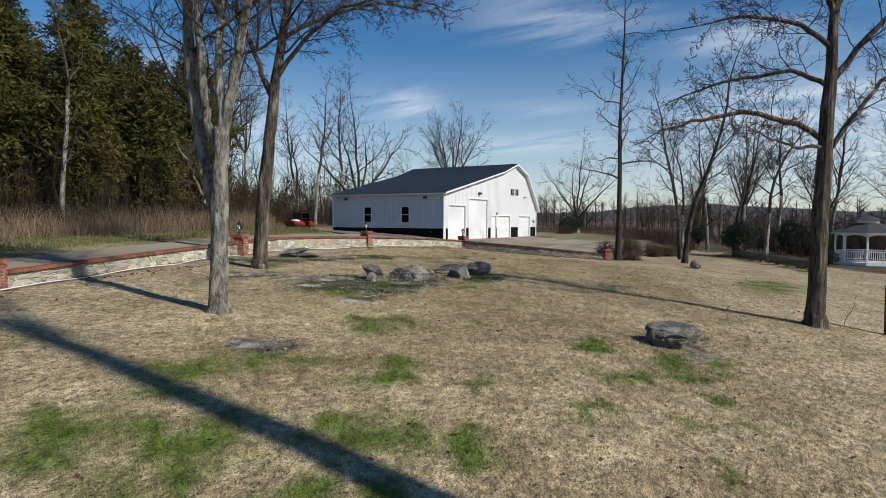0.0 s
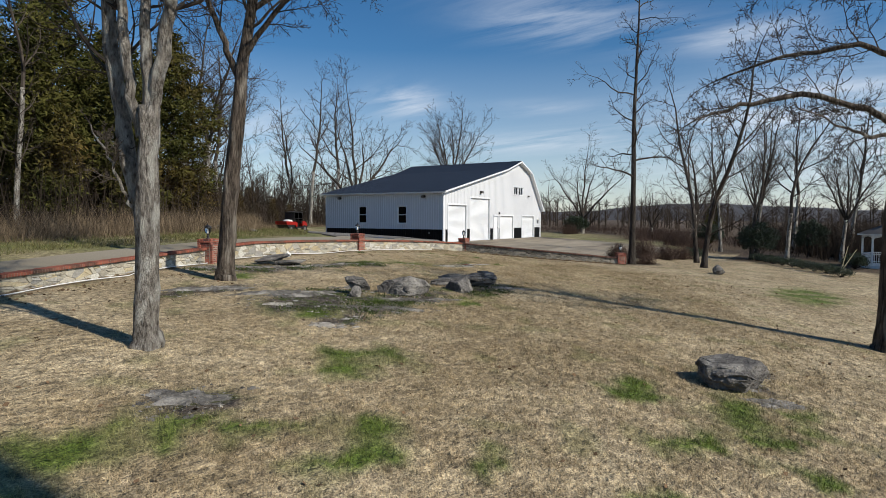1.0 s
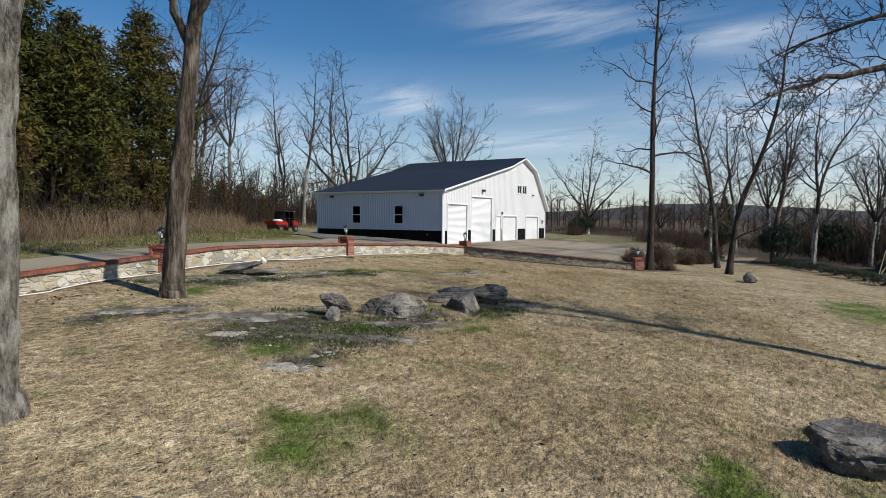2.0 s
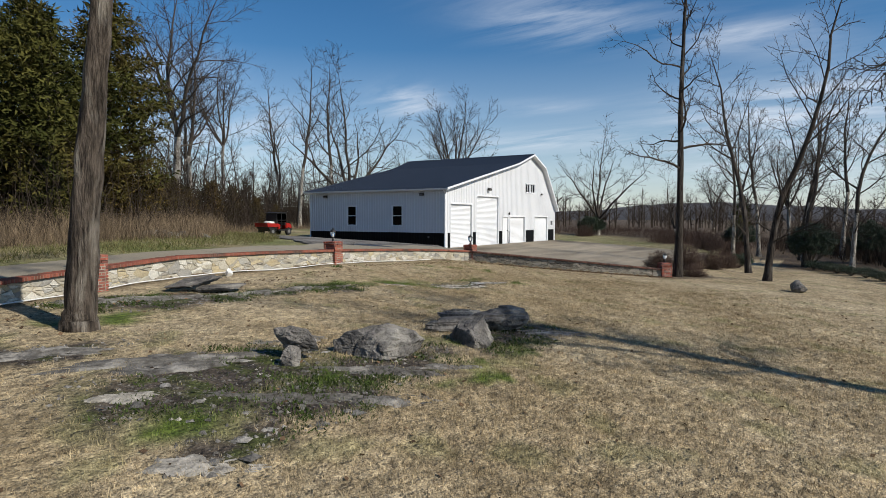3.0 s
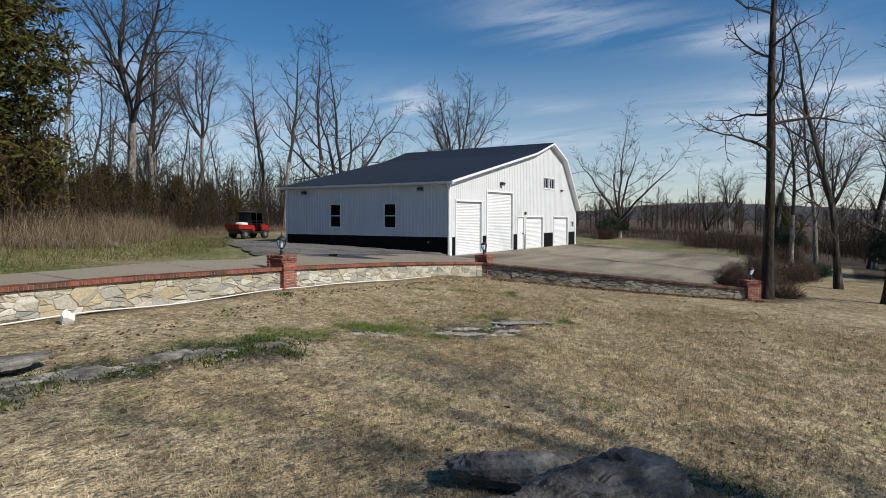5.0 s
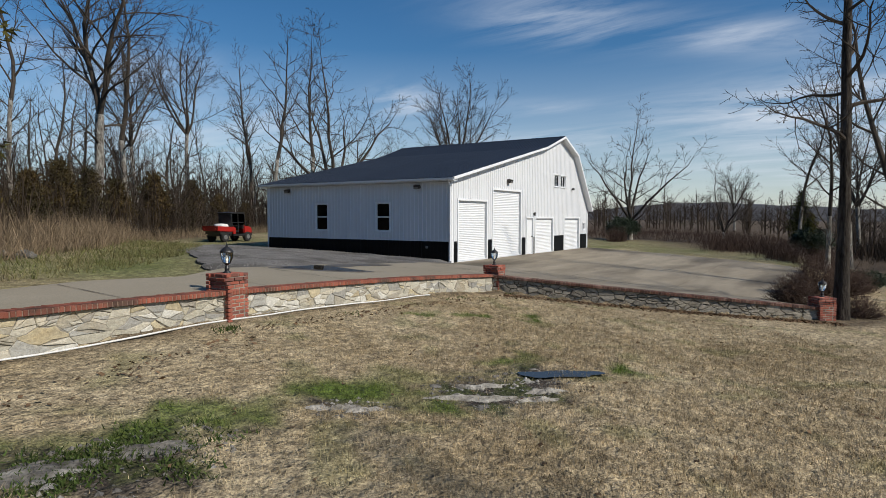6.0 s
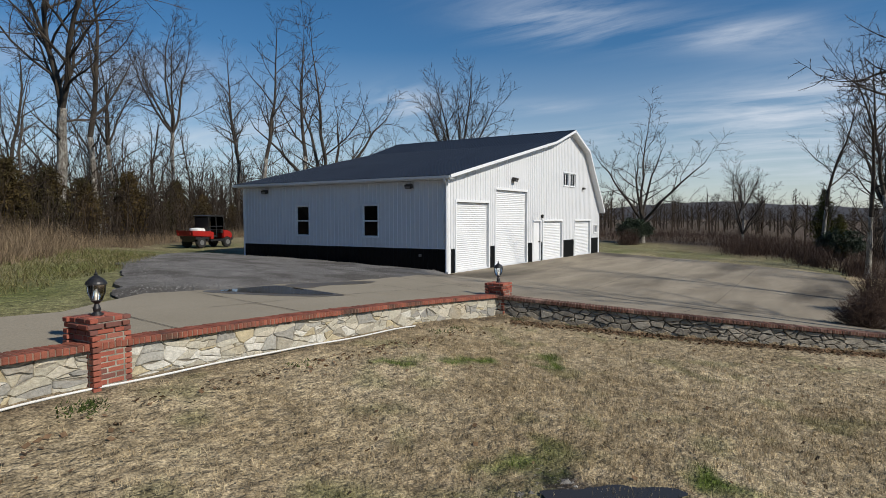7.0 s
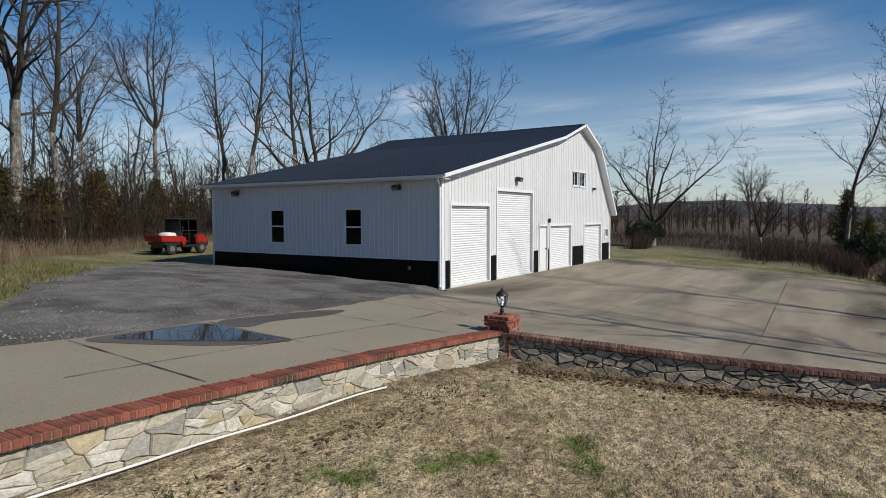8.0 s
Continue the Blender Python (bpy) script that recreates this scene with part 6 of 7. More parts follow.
# the wood to the left and behind
wood_a = bare_tree("tree", 16.0, 0.17, "wood", 47, "bare woodland tree among brush", fork=0.45, group="trees of the wood", bark="bark2", sides=6)
wood_b = bare_tree("tree", 14.0, 0.14, "wood", 48, "bare woodland tree among brush", (0.06, 0.03), 0.35, "trees of the wood", "bark2", sides=6)
wood_c = bare_tree("tree", 15.0, 0.19, "wood", 49, "forked bare woodland tree among brush", fork=0.3, group="trees of the wood", bark="bark2", stems=2, open_out=0.25, sides=3)
rng = random.Random(77)
spots = []
tries = 0
while len(spots) < 74 and tries < 6000:
    tries += 1
    x, y = rng.uniform(-66, 66), rng.uniform(-8, 84)
    d, _ = seg_side(np.array(x), np.array(y), WOOD_EDGE)
    if not 2.0 < float(d) < 32 or (x > 16 and float(d) < 6):
        continue
    if -46 < x < -15 and y < 13:
        continue
    if any(math.dist((x, y), p) < 2.6 for p in spots):
        continue
    spots.append((x, y))
for i, (x, y) in enumerate(spots):
    ob = (wood_a, wood_b, wood_c)[i % 3]
    plant_at(ob, x, y, rng.uniform(0, 360), rng.uniform(0.5, 0.92), i < 3)


def understory():
    """Crowded young trees and vines behind the wood's edge."""
    rng = random.Random(78)
    place = np.random.default_rng(79)
    wood = Wood()
    st = dict(wander=0.14, lift=0.04, angle=(25, 60), ratio=0.5, count=(8, 5), start=0.12, min=0.014, segs=3)
    xy = edge_band(WOOD_EDGE, 2.5, 40.0, -62, 60)(place, 520)
    for x, y in xy:
        if -44 < x < -16 and y < 11:
            continue
        h = rng.uniform(2.2, 8.0)
        p = Vector((x, y, gz(x, y) - 0.1))
        for _ in range(rng.choice((1, 2, 2))):
            limb(wood, rng, p, Vector((rng.uniform(-0.3, 0.3), rng.uniform(-0.3, 0.3), 1)).normalized(), h, 0.035, 0, st)
    tagged(new("understory", wood.mesh("understory", M["twig_far"], False)), "crowded bare young trees deep in the wood", "woods", kind="stuff")


# ---- evergreens ----
def sprays(rng, centres, size, per, droop=0.0):
    """Small blades clustered round centres: vertices and faces."""
    v, f = [], []
    for c, rad in centres:
        for _ in range(per):
            o = Vector((rng.gauss(0, 1), rng.gauss(0, 1), rng.gauss(0, 0.6))) * rad * 0.55
            p = c + o
            d = (o.normalized() + Vector((rng.uniform(-1, 1), rng.uniform(-1, 1), rng.uniform(-0.6, 1.0) - droop)) * 0.8).normalized()
            w = d.orthogonal().normalized()
            w.rotate(Matrix.Rotation(rng.uniform(0, 6.28), 3, d))
            s = size * rng.uniform(0.6, 1.4)
            i = len(v)
            v += [p - w * s * 0.17, p + w * s * 0.17, p + d * s]
            f.append((i, i + 1, i + 2))
    return v, f


def cedar(height, spread, seed, label, per=34, mat="needle"):
    rng = random.Random(seed)
    root = empty("cedar_tree", pose(0, 0, -300), label, "tree", "cedars at the wood's edge")
    wood = Wood()
    pts = bent(rng, Vector((0, 0, -0.3)), Vector((0, 0, 1)), height + 0.2, 8, 0.02, 0.02)
    wood.tube(pts, [0.17 * (1 - 0.9 * i / 8) for i in range(9)], 8)
    centres = []
    z = height * 0.07
    while z < height * 0.985:
        u = (z - height * 0.07) / (height * 0.93)
        reach = spread * (0.55 + 0.9 * u if u < 0.25 else 1.03 * (1 - u) ** 0.72 * 1.03)
        n = 6 if u < 0.85 else 4
        a0 = rng.uniform(0, 6)
        for k in range(n):
            a = a0 + k * 6.28 / n + rng.uniform(-0.3, 0.3)
            ln = max(0.18, reach * rng.uniform(0.6, 1.18))
            tip = Vector((math.cos(a) * ln, math.sin(a) * ln, z + ln * rng.uniform(0.1, 0.55)))
            wood.tube([Vector((0, 0, z)), Vector((0, 0, z)).lerp(tip, 0.5) - Vector((0, 0, 0.08)), tip], [0.03, 0.018, 0.006], 3)
            m = max(2, int(ln / 0.28))
            for j in range(1, m + 1):
                if j / m > 0.3:
                    q = Vector((0, 0, z)).lerp(tip, j / m)
                    centres.append((q + Vector((rng.uniform(-0.12, 0.12), rng.uniform(-0.12, 0.12), rng.uniform(-0.1, 0.15))), 0.30))
        z += height * 0.028
    part("trunk", wood.mesh("trunk", M["bark2"]), None, root, "reddish-grey cedar trunk")
    v, f = sprays(rng, centres, 0.25, per, 0.35)
    part("crown", mesh_of("crown", v, f, M[mat]), None, root, "olive-green cedar foliage")
    return root


ced_a = cedar(11.6, 3.5, 51, "dense olive-green cedar at the edge of the wood", 27)
ced_b = cedar(8.9, 2.2, 52, "younger dark green cedar among bare trees", 18)
plant_at(ced_a, -18.23, 7.83, 0, 0.95, True)
plant_at(ced_b, -21.84, 6.09, 60, 1.0, True)
for ob, x, y, s, turn in ((ced_a, -24.41, 9.49, 1.12, 60), (ced_a, -28.66, 8.31, 0.9, 130), (ced_b, -26.47, 5.82, 1.05, 100), (ced_a, -32.33, 6.02, 1.1, 230), (ced_a, -35.87, 3.66, 1.15, 100), (ced_b, -29.95, 11.17, 1.3, 10), (ced_a, -39.5, 4.43, 1.25, 300),
                          (ced_a, -20.2, 11.59, 0.95, 30), (ced_a, -26, 14.83, 1.1, 0), (ced_b, 48.41, -12.21, 0.62, 0), (ced_b, 36.04, -13.53, 0.38, 40)):
    plant_at(ob, x, y, turn, s)


def leafy_shrub(name, x, y, rx, rz, seed, label, mat, per=40, size=0.07, core=True, count=150):
    """A clipped or natural evergreen: short stems and a shell of small leaves."""
    rng = random.Random(seed)
    root = empty(name, pose(x, y, gz(x, y)), label, "shrub", "shrubs and bushes")
    wood = Wood()
    centres = []
    for i in range(count):
        a, b = rng.uniform(0, 6.28), math.acos(rng.uniform(-0.55, 1))
        r = rng.uniform(0.55, 1.0)
        c = Vector((rx * r * math.sin(b) * math.cos(a), rx * r * math.sin(b) * math.sin(a), rz * (0.55 + 0.5 * r * math.cos(b))))
        centres.append((c, 0.16))
        if i % 4 == 0:
            wood.tube([Vector((0, 0, 0)), c * 0.55, c], [0.02, 0.012, 0.005], 3)
    part("stem", wood.mesh("stem", M["twig"]), None, root)
    v, f = sprays(rng, centres, size, per)
    part("foliage", mesh_of("foliage", v, f, M[mat]), None, root)
    return root


leafy_shrub("evergreen_shrub", 35.42, 2.24, 1.7, 2.2, 61, "dark evergreen bush past the barn corner", "holly", 60, 0.14, count=220)
leafy_shrub("evergreen_shrub", 23.61, -24.24, 1.4, 3.2, 62, "dark cone-shaped evergreen shrub on the lawn edge", "holly", 60, 0.13, count=260)
leafy_shrub("evergreen_shrub", 36.02, -13.64, 1.7, 2.4, 63, "dark evergreen bush by the field", "holly", 60, 0.14, count=220)
leafy_shrub("evergreen_shrub", 16.65, -20.53, 1.6, 3.0, 64, "tall dark green holly shrub", "holly", 60, 0.13, count=220)
leafy_shrub("boxwood", 9.63, -27.23, 0.75, 1.0, 65, "round clipped dark evergreen bush beside the gazebo", "holly", 60, 0.08, count=160)
leafy_shrub("boxwood", 10.55, -16.58, 0.8, 0.9, 66, "round clipped dark evergreen bush by the path", "holly", 60, 0.08, count=160)
HEDGE = (14.39, -20.8, 1.35, -26.34)
for i in range(9):
    leafy_shrub("hedge_bush", HEDGE[0] + (HEDGE[2] - HEDGE[0]) * i / 8 + 0.2 * math.sin(i * 2), HEDGE[1] + (HEDGE[3] - HEDGE[1]) * i / 8, 0.6, 0.55, 70 + i, "low clipped dark hedge bush", "holly", 34, 0.08, count=70)


juniper = cedar(5.5, 1.7, 53, "shaggy olive-brown juniper at the wood edge", 14, "rusty")
rng = random.Random(88)
for i, (x, y) in enumerate(((-11.91, 13.98), (-8.05, 19.45), (-4.09, 24.14), (-0.17, 27.97), (4.26, 30.51), (8.55, 32.5), (13.29, 34.4), (17.98, 36.29), (-14.66, 12.8), (-9.63, 22.95), (-4.49, 30.42), (7.04, 36.2), (14.59, 40.26), (-12.7, 19.31), (-1.03, 33.08), (2.47, 36.22),
                             (10.96, 39.22), (-6.57, 26.59), (-16.11, 17.59), (17.21, 44.92))):
    plant_at(juniper, x, y, rng.uniform(0, 360), rng.uniform(0.42, 0.85), i == 0)


def twiggy_shrub(x, y, r, h, seed, label, n=260):
    rng = random.Random(seed)
    wood = Wood()
    for i in range(n):
        a, b = rng.uniform(0, 6.28), math.acos(rng.uniform(0.05, 1))
        d = Vector((math.sin(b) * math.cos(a) * r, math.sin(b) * math.sin(a) * r, math.cos(b) * h))
        p = Vector((rng.uniform(-0.15, 0.15), rng.uniform(-0.15, 0.15), -0.05))
        q = p + d * 0.5 + Vector((rng.uniform(-1, 1), rng.uniform(-1, 1), 0)) * 0.08
        wood.tube([p, q, p + d * rng.uniform(0.85, 1.05)], [0.010, 0.006, 0.003], 3)
        for _ in range(5):
            s = q.lerp(p + d, rng.uniform(0, 0.8))
            wood.tube([s, s + Vector((rng.uniform(-1, 1), rng.uniform(-1, 1), rng.uniform(-0.2, 1))) * 0.28 * r], [0.005, 0.0025], 3)
    ob = new("bare_shrub", wood.mesh("bare_shrub", M["shrub"]))
    ob.matrix_basis = pose(x, y, gz(x, y))
    tagged(ob, label, "shrub", "shrubs and bushes")


twiggy_shrub(2.98, -14.71, 1.05, 1.75, 81, "round brown leafless shrub at the slab edge", 420)
twiggy_shrub(-0.95, -14.15, 0.9, 1.2, 82, "round brown leafless shrub behind the pier", 360)
twiggy_shrub(-1.51, -16.02, 0.7, 0.8, 83, "low brown leafless shrub beside a tree", 200)
twiggy_shrub(5.64, -15.63, 1.0, 1.3, 84, "round brown leafless shrub at the slab edge", 300)
twiggy_shrub(8.5, -16.02, 1.0, 1.2, 85, "round brown leafless shrub at the slab edge", 300)


def thicket(name, label, place, count, height, seed, mat, lean=0.25, thick=0.006, fork=2, twigs=0):
    """Thin crooked stems of dead weeds and saplings over an area, as one mesh."""
    rng = np.random.default_rng(seed)
    xy = place(rng, count)
    z = ground_z(xy[:, 0], xy[:, 1])
    v, f = [], []

    def blade(p, q, t):
        a = rng.random() * 3.14
        wx, wy = math.cos(a) * t, math.sin(a) * t
        i = len(v)
        v.extend([(p[0] - wx, p[1] - wy, p[2]), (p[0] + wx, p[1] + wy, p[2]), (q[0], q[1], q[2])])
        f.append((i, i + 1, i + 2))

    for (x, y), zz in zip(xy, z):
        h = height * (0.3 + rng.random() ** 2.5 * 1.1)
        for k in range(fork):
            dx, dy = rng.normal(0, lean, 2) * h
            bx, by = rng.normal(0, lean * 0.5, 2) * h
            t = thick * (0.5 + rng.random())
            p0 = (x, y, zz - 0.05)
            p1 = (x + dx * 0.5 + bx, y + dy * 0.5 + by, zz + h * 0.5)
            p2 = (x + dx, y + dy, zz + h * (0.8 + 0.3 * rng.random()))
            a = rng.random() * 3.14
            wx, wy = math.cos(a) * t, math.sin(a) * t
            i = len(v)
            v.extend([(p0[0] - wx, p0[1] - wy, p0[2]), (p0[0] + wx, p0[1] + wy, p0[2]), (p1[0] + wx * 0.7, p1[1] + wy * 0.7, p1[2]), (p1[0] - wx * 0.7, p1[1] - wy * 0.7, p1[2]), p2])
            f.extend([(i, i + 1, i + 2, i + 3), (i + 3, i + 2, i + 4)])
            for _ in range(twigs):
                u = rng.uniform(0.25, 0.95)
                q = [(p0[c] + (p1[c] - p0[c]) * 2 * u) if u < 0.5 else (p1[c] + (p2[c] - p1[c]) * (2 * u - 1)) for c in range(3)]
                ex, ey = rng.normal(0, 0.17, 2) * h
                blade(q, (q[0] + ex, q[1] + ey, q[2] + h * rng.uniform(0.0, 0.28)), t * 0.5)
    tagged(new(name, mesh_of(name, v, f, M[mat])), label, "brush", kind="stuff")


def edge_band(line, lo, hi, x0, x1):
    def place(rng, n):
        out = []
        while len(out) < n:
            x = rng.uniform(x0, x1, 4000)
            y = rng.uniform(-30, 60, 4000)
            d, _ = seg_side(x, y, line)
            k = (d > lo) & (d < hi) & (rng.random(4000) < np.clip(1.2 - (d - lo) / (hi - lo), 0.1, 1))
            out += list(zip(x[k], y[k]))
        return np.array(out[:n])
    return place


understory()
thicket("verge_weeds", "low green and brown weeds beside the drive", edge_band(WOOD_EDGE, -3.6, 0.3, -45, -7), 9000, 0.22, 97, "verge", 0.5, 0.008, 2, 1)
thicket("edge_weeds", "sparse brown weeds along the wood edge", edge_band(WOOD_EDGE, 0.0, 5.0, -8, 20), 5000, 0.7, 96, "brush", 0.28, 0.007, 2, 1)
thicket("dead_brush", "dense tan dead weeds along the wood edge", edge_band(WOOD_EDGE, -0.6, 5.0, -54, -8), 19000, 1.0, 91, "brush", 0.28, 0.007, 2, 1)
thicket("sapling_brush", "thin grey saplings and briars in the wood", edge_band(WOOD_EDGE, 1.5, 26.0, -58, 50), 6500, 3.6, 92, "twig_far", 0.16, 0.014, 3, 5)


def field_band(rng, n):
    """Clumps of brush beyond the strip of rough grass, then a broad belt down to the valley."""
    clumps = ((31.44, -7.44, 3.2, 1.3), (34.65, -8.62, 3.0, 1.5), (25.96, -12.15, 2.8, 0.9), (31.86, -11.2, 4.0, 1.6), (39.05, -6.68, 3.0, 2.0), (23.25, -14.59, 2.6, 0.8), (31.56, 1.69, 1.2, 0.5))
    k = rng.integers(0, len(clumps) + 9, n)
    x, y = rng.uniform(38, 70, n), rng.uniform(-32, 12, n)
    for i, (cx, cy, rx, ry) in enumerate(clumps):
        m = k == i
        x[m] = cx + rng.normal(0, rx * 0.6, m.sum())
        y[m] = cy + rng.normal(0, ry * 0.6, m.sum())
    return np.stack([x, y], 1)


thicket("field_brush", "brown dead weeds along the field edge", field_band, 10000, 1.15, 93, "shrub", 0.3, 0.011, 2, 3)


def right_band(rng, n):
    a = rng.random(n)
    return np.stack([16 + 33.35 * a + rng.normal(0, 2, n), -32.67 + 12.74 * a + rng.normal(0, 2.5, n)], 1)


thicket("valley_brush", "brown brush beyond the lawn hedge", right_band, 6000, 2.6, 94, "twig_far", 0.2, 0.016, 3, 3)


# ---- far woods and hills ----
def far_woods():
    rng = random.Random(101)
    wood = Wood()
    for i in range(560):
        a = rng.uniform(radians(-28), radians(122))
        r = rng.uniform(85, 190)
        if -0.05 < a < 0.45:
            r = rng.uniform(95, 220)
        x, y = -15 + r * math.cos(a), -12 + r * math.sin(a)
        d, _ = seg_side(np.array(x), np.array(y), WOOD_EDGE)
        h = rng.uniform(7, 11) if a > 0.5 else rng.uniform(5, 9)
        z = gz(x, y) - 0.5
        p = Vector((x, y, z))
        wood.tube([p, p + Vector((rng.uniform(-0.5, 0.5), rng.uniform(-0.5, 0.5), h))], [0.2, 0.04], 3)
        for k in range(18):
            u = rng.uniform(0.15, 0.95)
            q = p + Vector((0, 0, h * u))
            t = rng.uniform(0, 6.28)
            ln = h * 0.38 * (1.2 - u) * rng.uniform(0.6, 1.2)
            e = q + Vector((math.cos(t) * ln, math.sin(t) * ln, ln * rng.uniform(0.5, 1.2)))
            twig(wood, q, e, 0.06)
            for _ in range(3):
                s = q.lerp(e, rng.uniform(0.3, 1.0))
                twig(wood, s, s + Vector((rng.uniform(-1, 1), rng.uniform(-1, 1), rng.uniform(0, 1.3))) * ln * 0.45, 0.03)
    tagged(new("far_woods", wood.mesh("far_woods", M["twig_far"], False)), "distant grey-brown leafless woods", "woods", kind="stuff")


far_woods()


def hill(name, dist, a0, a1, base, rise, seed, label):
    """A long wooded ridge, seen far off: a broad rounded bank with an uneven skyline."""
    bm = bmesh.new()
    n = 140
    rows = []
    for i in range(n + 1):
        a = radians(a0 + (a1 - a0) * i / n)
        c, s = math.cos(a), math.sin(a)
        fade = math.sin(math.pi * i / n) ** 0.5
        h = rise * fade * (0.75 + 0.35 * noise.noise(Vector((a * 3.0, seed, 0))) + 0.12 * noise.noise(Vector((a * 11, seed, 3)))) + 0.06 * rise * noise.noise(Vector((a * 90, seed, 1)))
        row = []
        for k, (o, f) in enumerate(((-0.10, -0.1), (-0.05, 0.45), (0.0, 0.95), (0.04, 1.0), (0.12, 0.6))):
            r = dist * (1 + o)
            row.append(bm.verts.new((c * r, s * r, base + h * f)))
        rows.append(row)
    for p, q in zip(rows[:-1], rows[1:]):
        for k in range(4):
            bm.faces.new((p[k], p[k + 1], q[k + 1], q[k]))
    bmesh.ops.recalc_face_normals(bm, faces=bm.faces)
    tagged(part(name, bm, M["hill"], smooth=True), label, "hill", kind="structure")


hill("backdrop_1", 1400, -70, 60, -20, 62, 1, "distant dark wooded ridge")
hill("backdrop_2", 700, -60, 8, -14, 17, 2, "nearer dark wooded ridge")
hill("backdrop_3", 420, 20, 150, -6, 14, 3, "low wooded rise behind the barn")


# ---- lawn blades ----
def lawn_blades():
    rng = np.random.default_rng(7)
    tufts, each = 56000, 10
    n = tufts * each
    # tufts, denser towards the walked strip of the lawn, each with its own height and lean
    u = rng.random(tufts)
    s = rng.random(tufts)
    tx = -41.5 + 33 * u + rng.normal(0, 1.0, tufts)
    ty = -26.5 + 14.5 * u + (rng.random(tufts) - 0.5) * (9 + 11 * s)
    size = np.repeat(rng.uniform(0.6, 1.5, tufts), each)
    lean = np.repeat(rng.uniform(0, 6.28, tufts), each)
    x = np.repeat(tx, each) + rng.normal(0, 0.05, n) * size
    y = np.repeat(ty, each) + rng.normal(0, 0.05, n) * size
    d, _ = seg_side(x, y, FULL_LINE)
    green, soil, litter = turf(x, y)
    keep = (d < -0.22) & (rng.random(n) > soil * 0.93) & (x > -43) & (rng.random(n) > litter * 0.8)
    x, y, green, size, lean = x[keep], y[keep], green[keep], size[keep], lean[keep]
    z = ground_z(x, y)
    k = len(x)
    h = rng.uniform(0.028, 0.06, k) * (1 + 0.25 * green) * size
    a = rng.uniform(0, 6.28, k)
    w = rng.uniform(0.0022, 0.0046, k)
    la = lean + rng.normal(0, 0.7, k)
    ln = rng.uniform(0.1, 0.75, k) * h
    co = np.empty((k, 3, 3))
    co[:, 0] = np.stack([x - np.cos(a) * w, y - np.sin(a) * w, z - 0.005], 1)
    co[:, 1] = np.stack([x + np.cos(a) * w, y + np.sin(a) * w, z - 0.005], 1)
    co[:, 2] = np.stack([x + np.cos(la) * ln, y + np.sin(la) * ln, z + h], 1)
    me = bpy.data.meshes.new("lawn_grass")
    me.vertices.add(3 * k)
    me.vertices.foreach_set("co", co.ravel())
    me.loops.add(3 * k)
    me.loops.foreach_set("vertex_index", np.arange(3 * k, dtype=np.int32))
    me.polygons.add(k)
    me.polygons.foreach_set("loop_start", np.arange(0, 3 * k, 3, dtype=np.int32))
    me.update(calc_edges=True)
    at = me.attributes.new("green", "FLOAT", "POINT")
    at.data.foreach_set("value", np.repeat(green, 3).astype(np.float32))
    me.materials.append(M["blade"])
    tagged(new("lawn_grass", me), "short dormant straw grass blades with green tufts", "grass", kind="stuff")


lawn_blades()


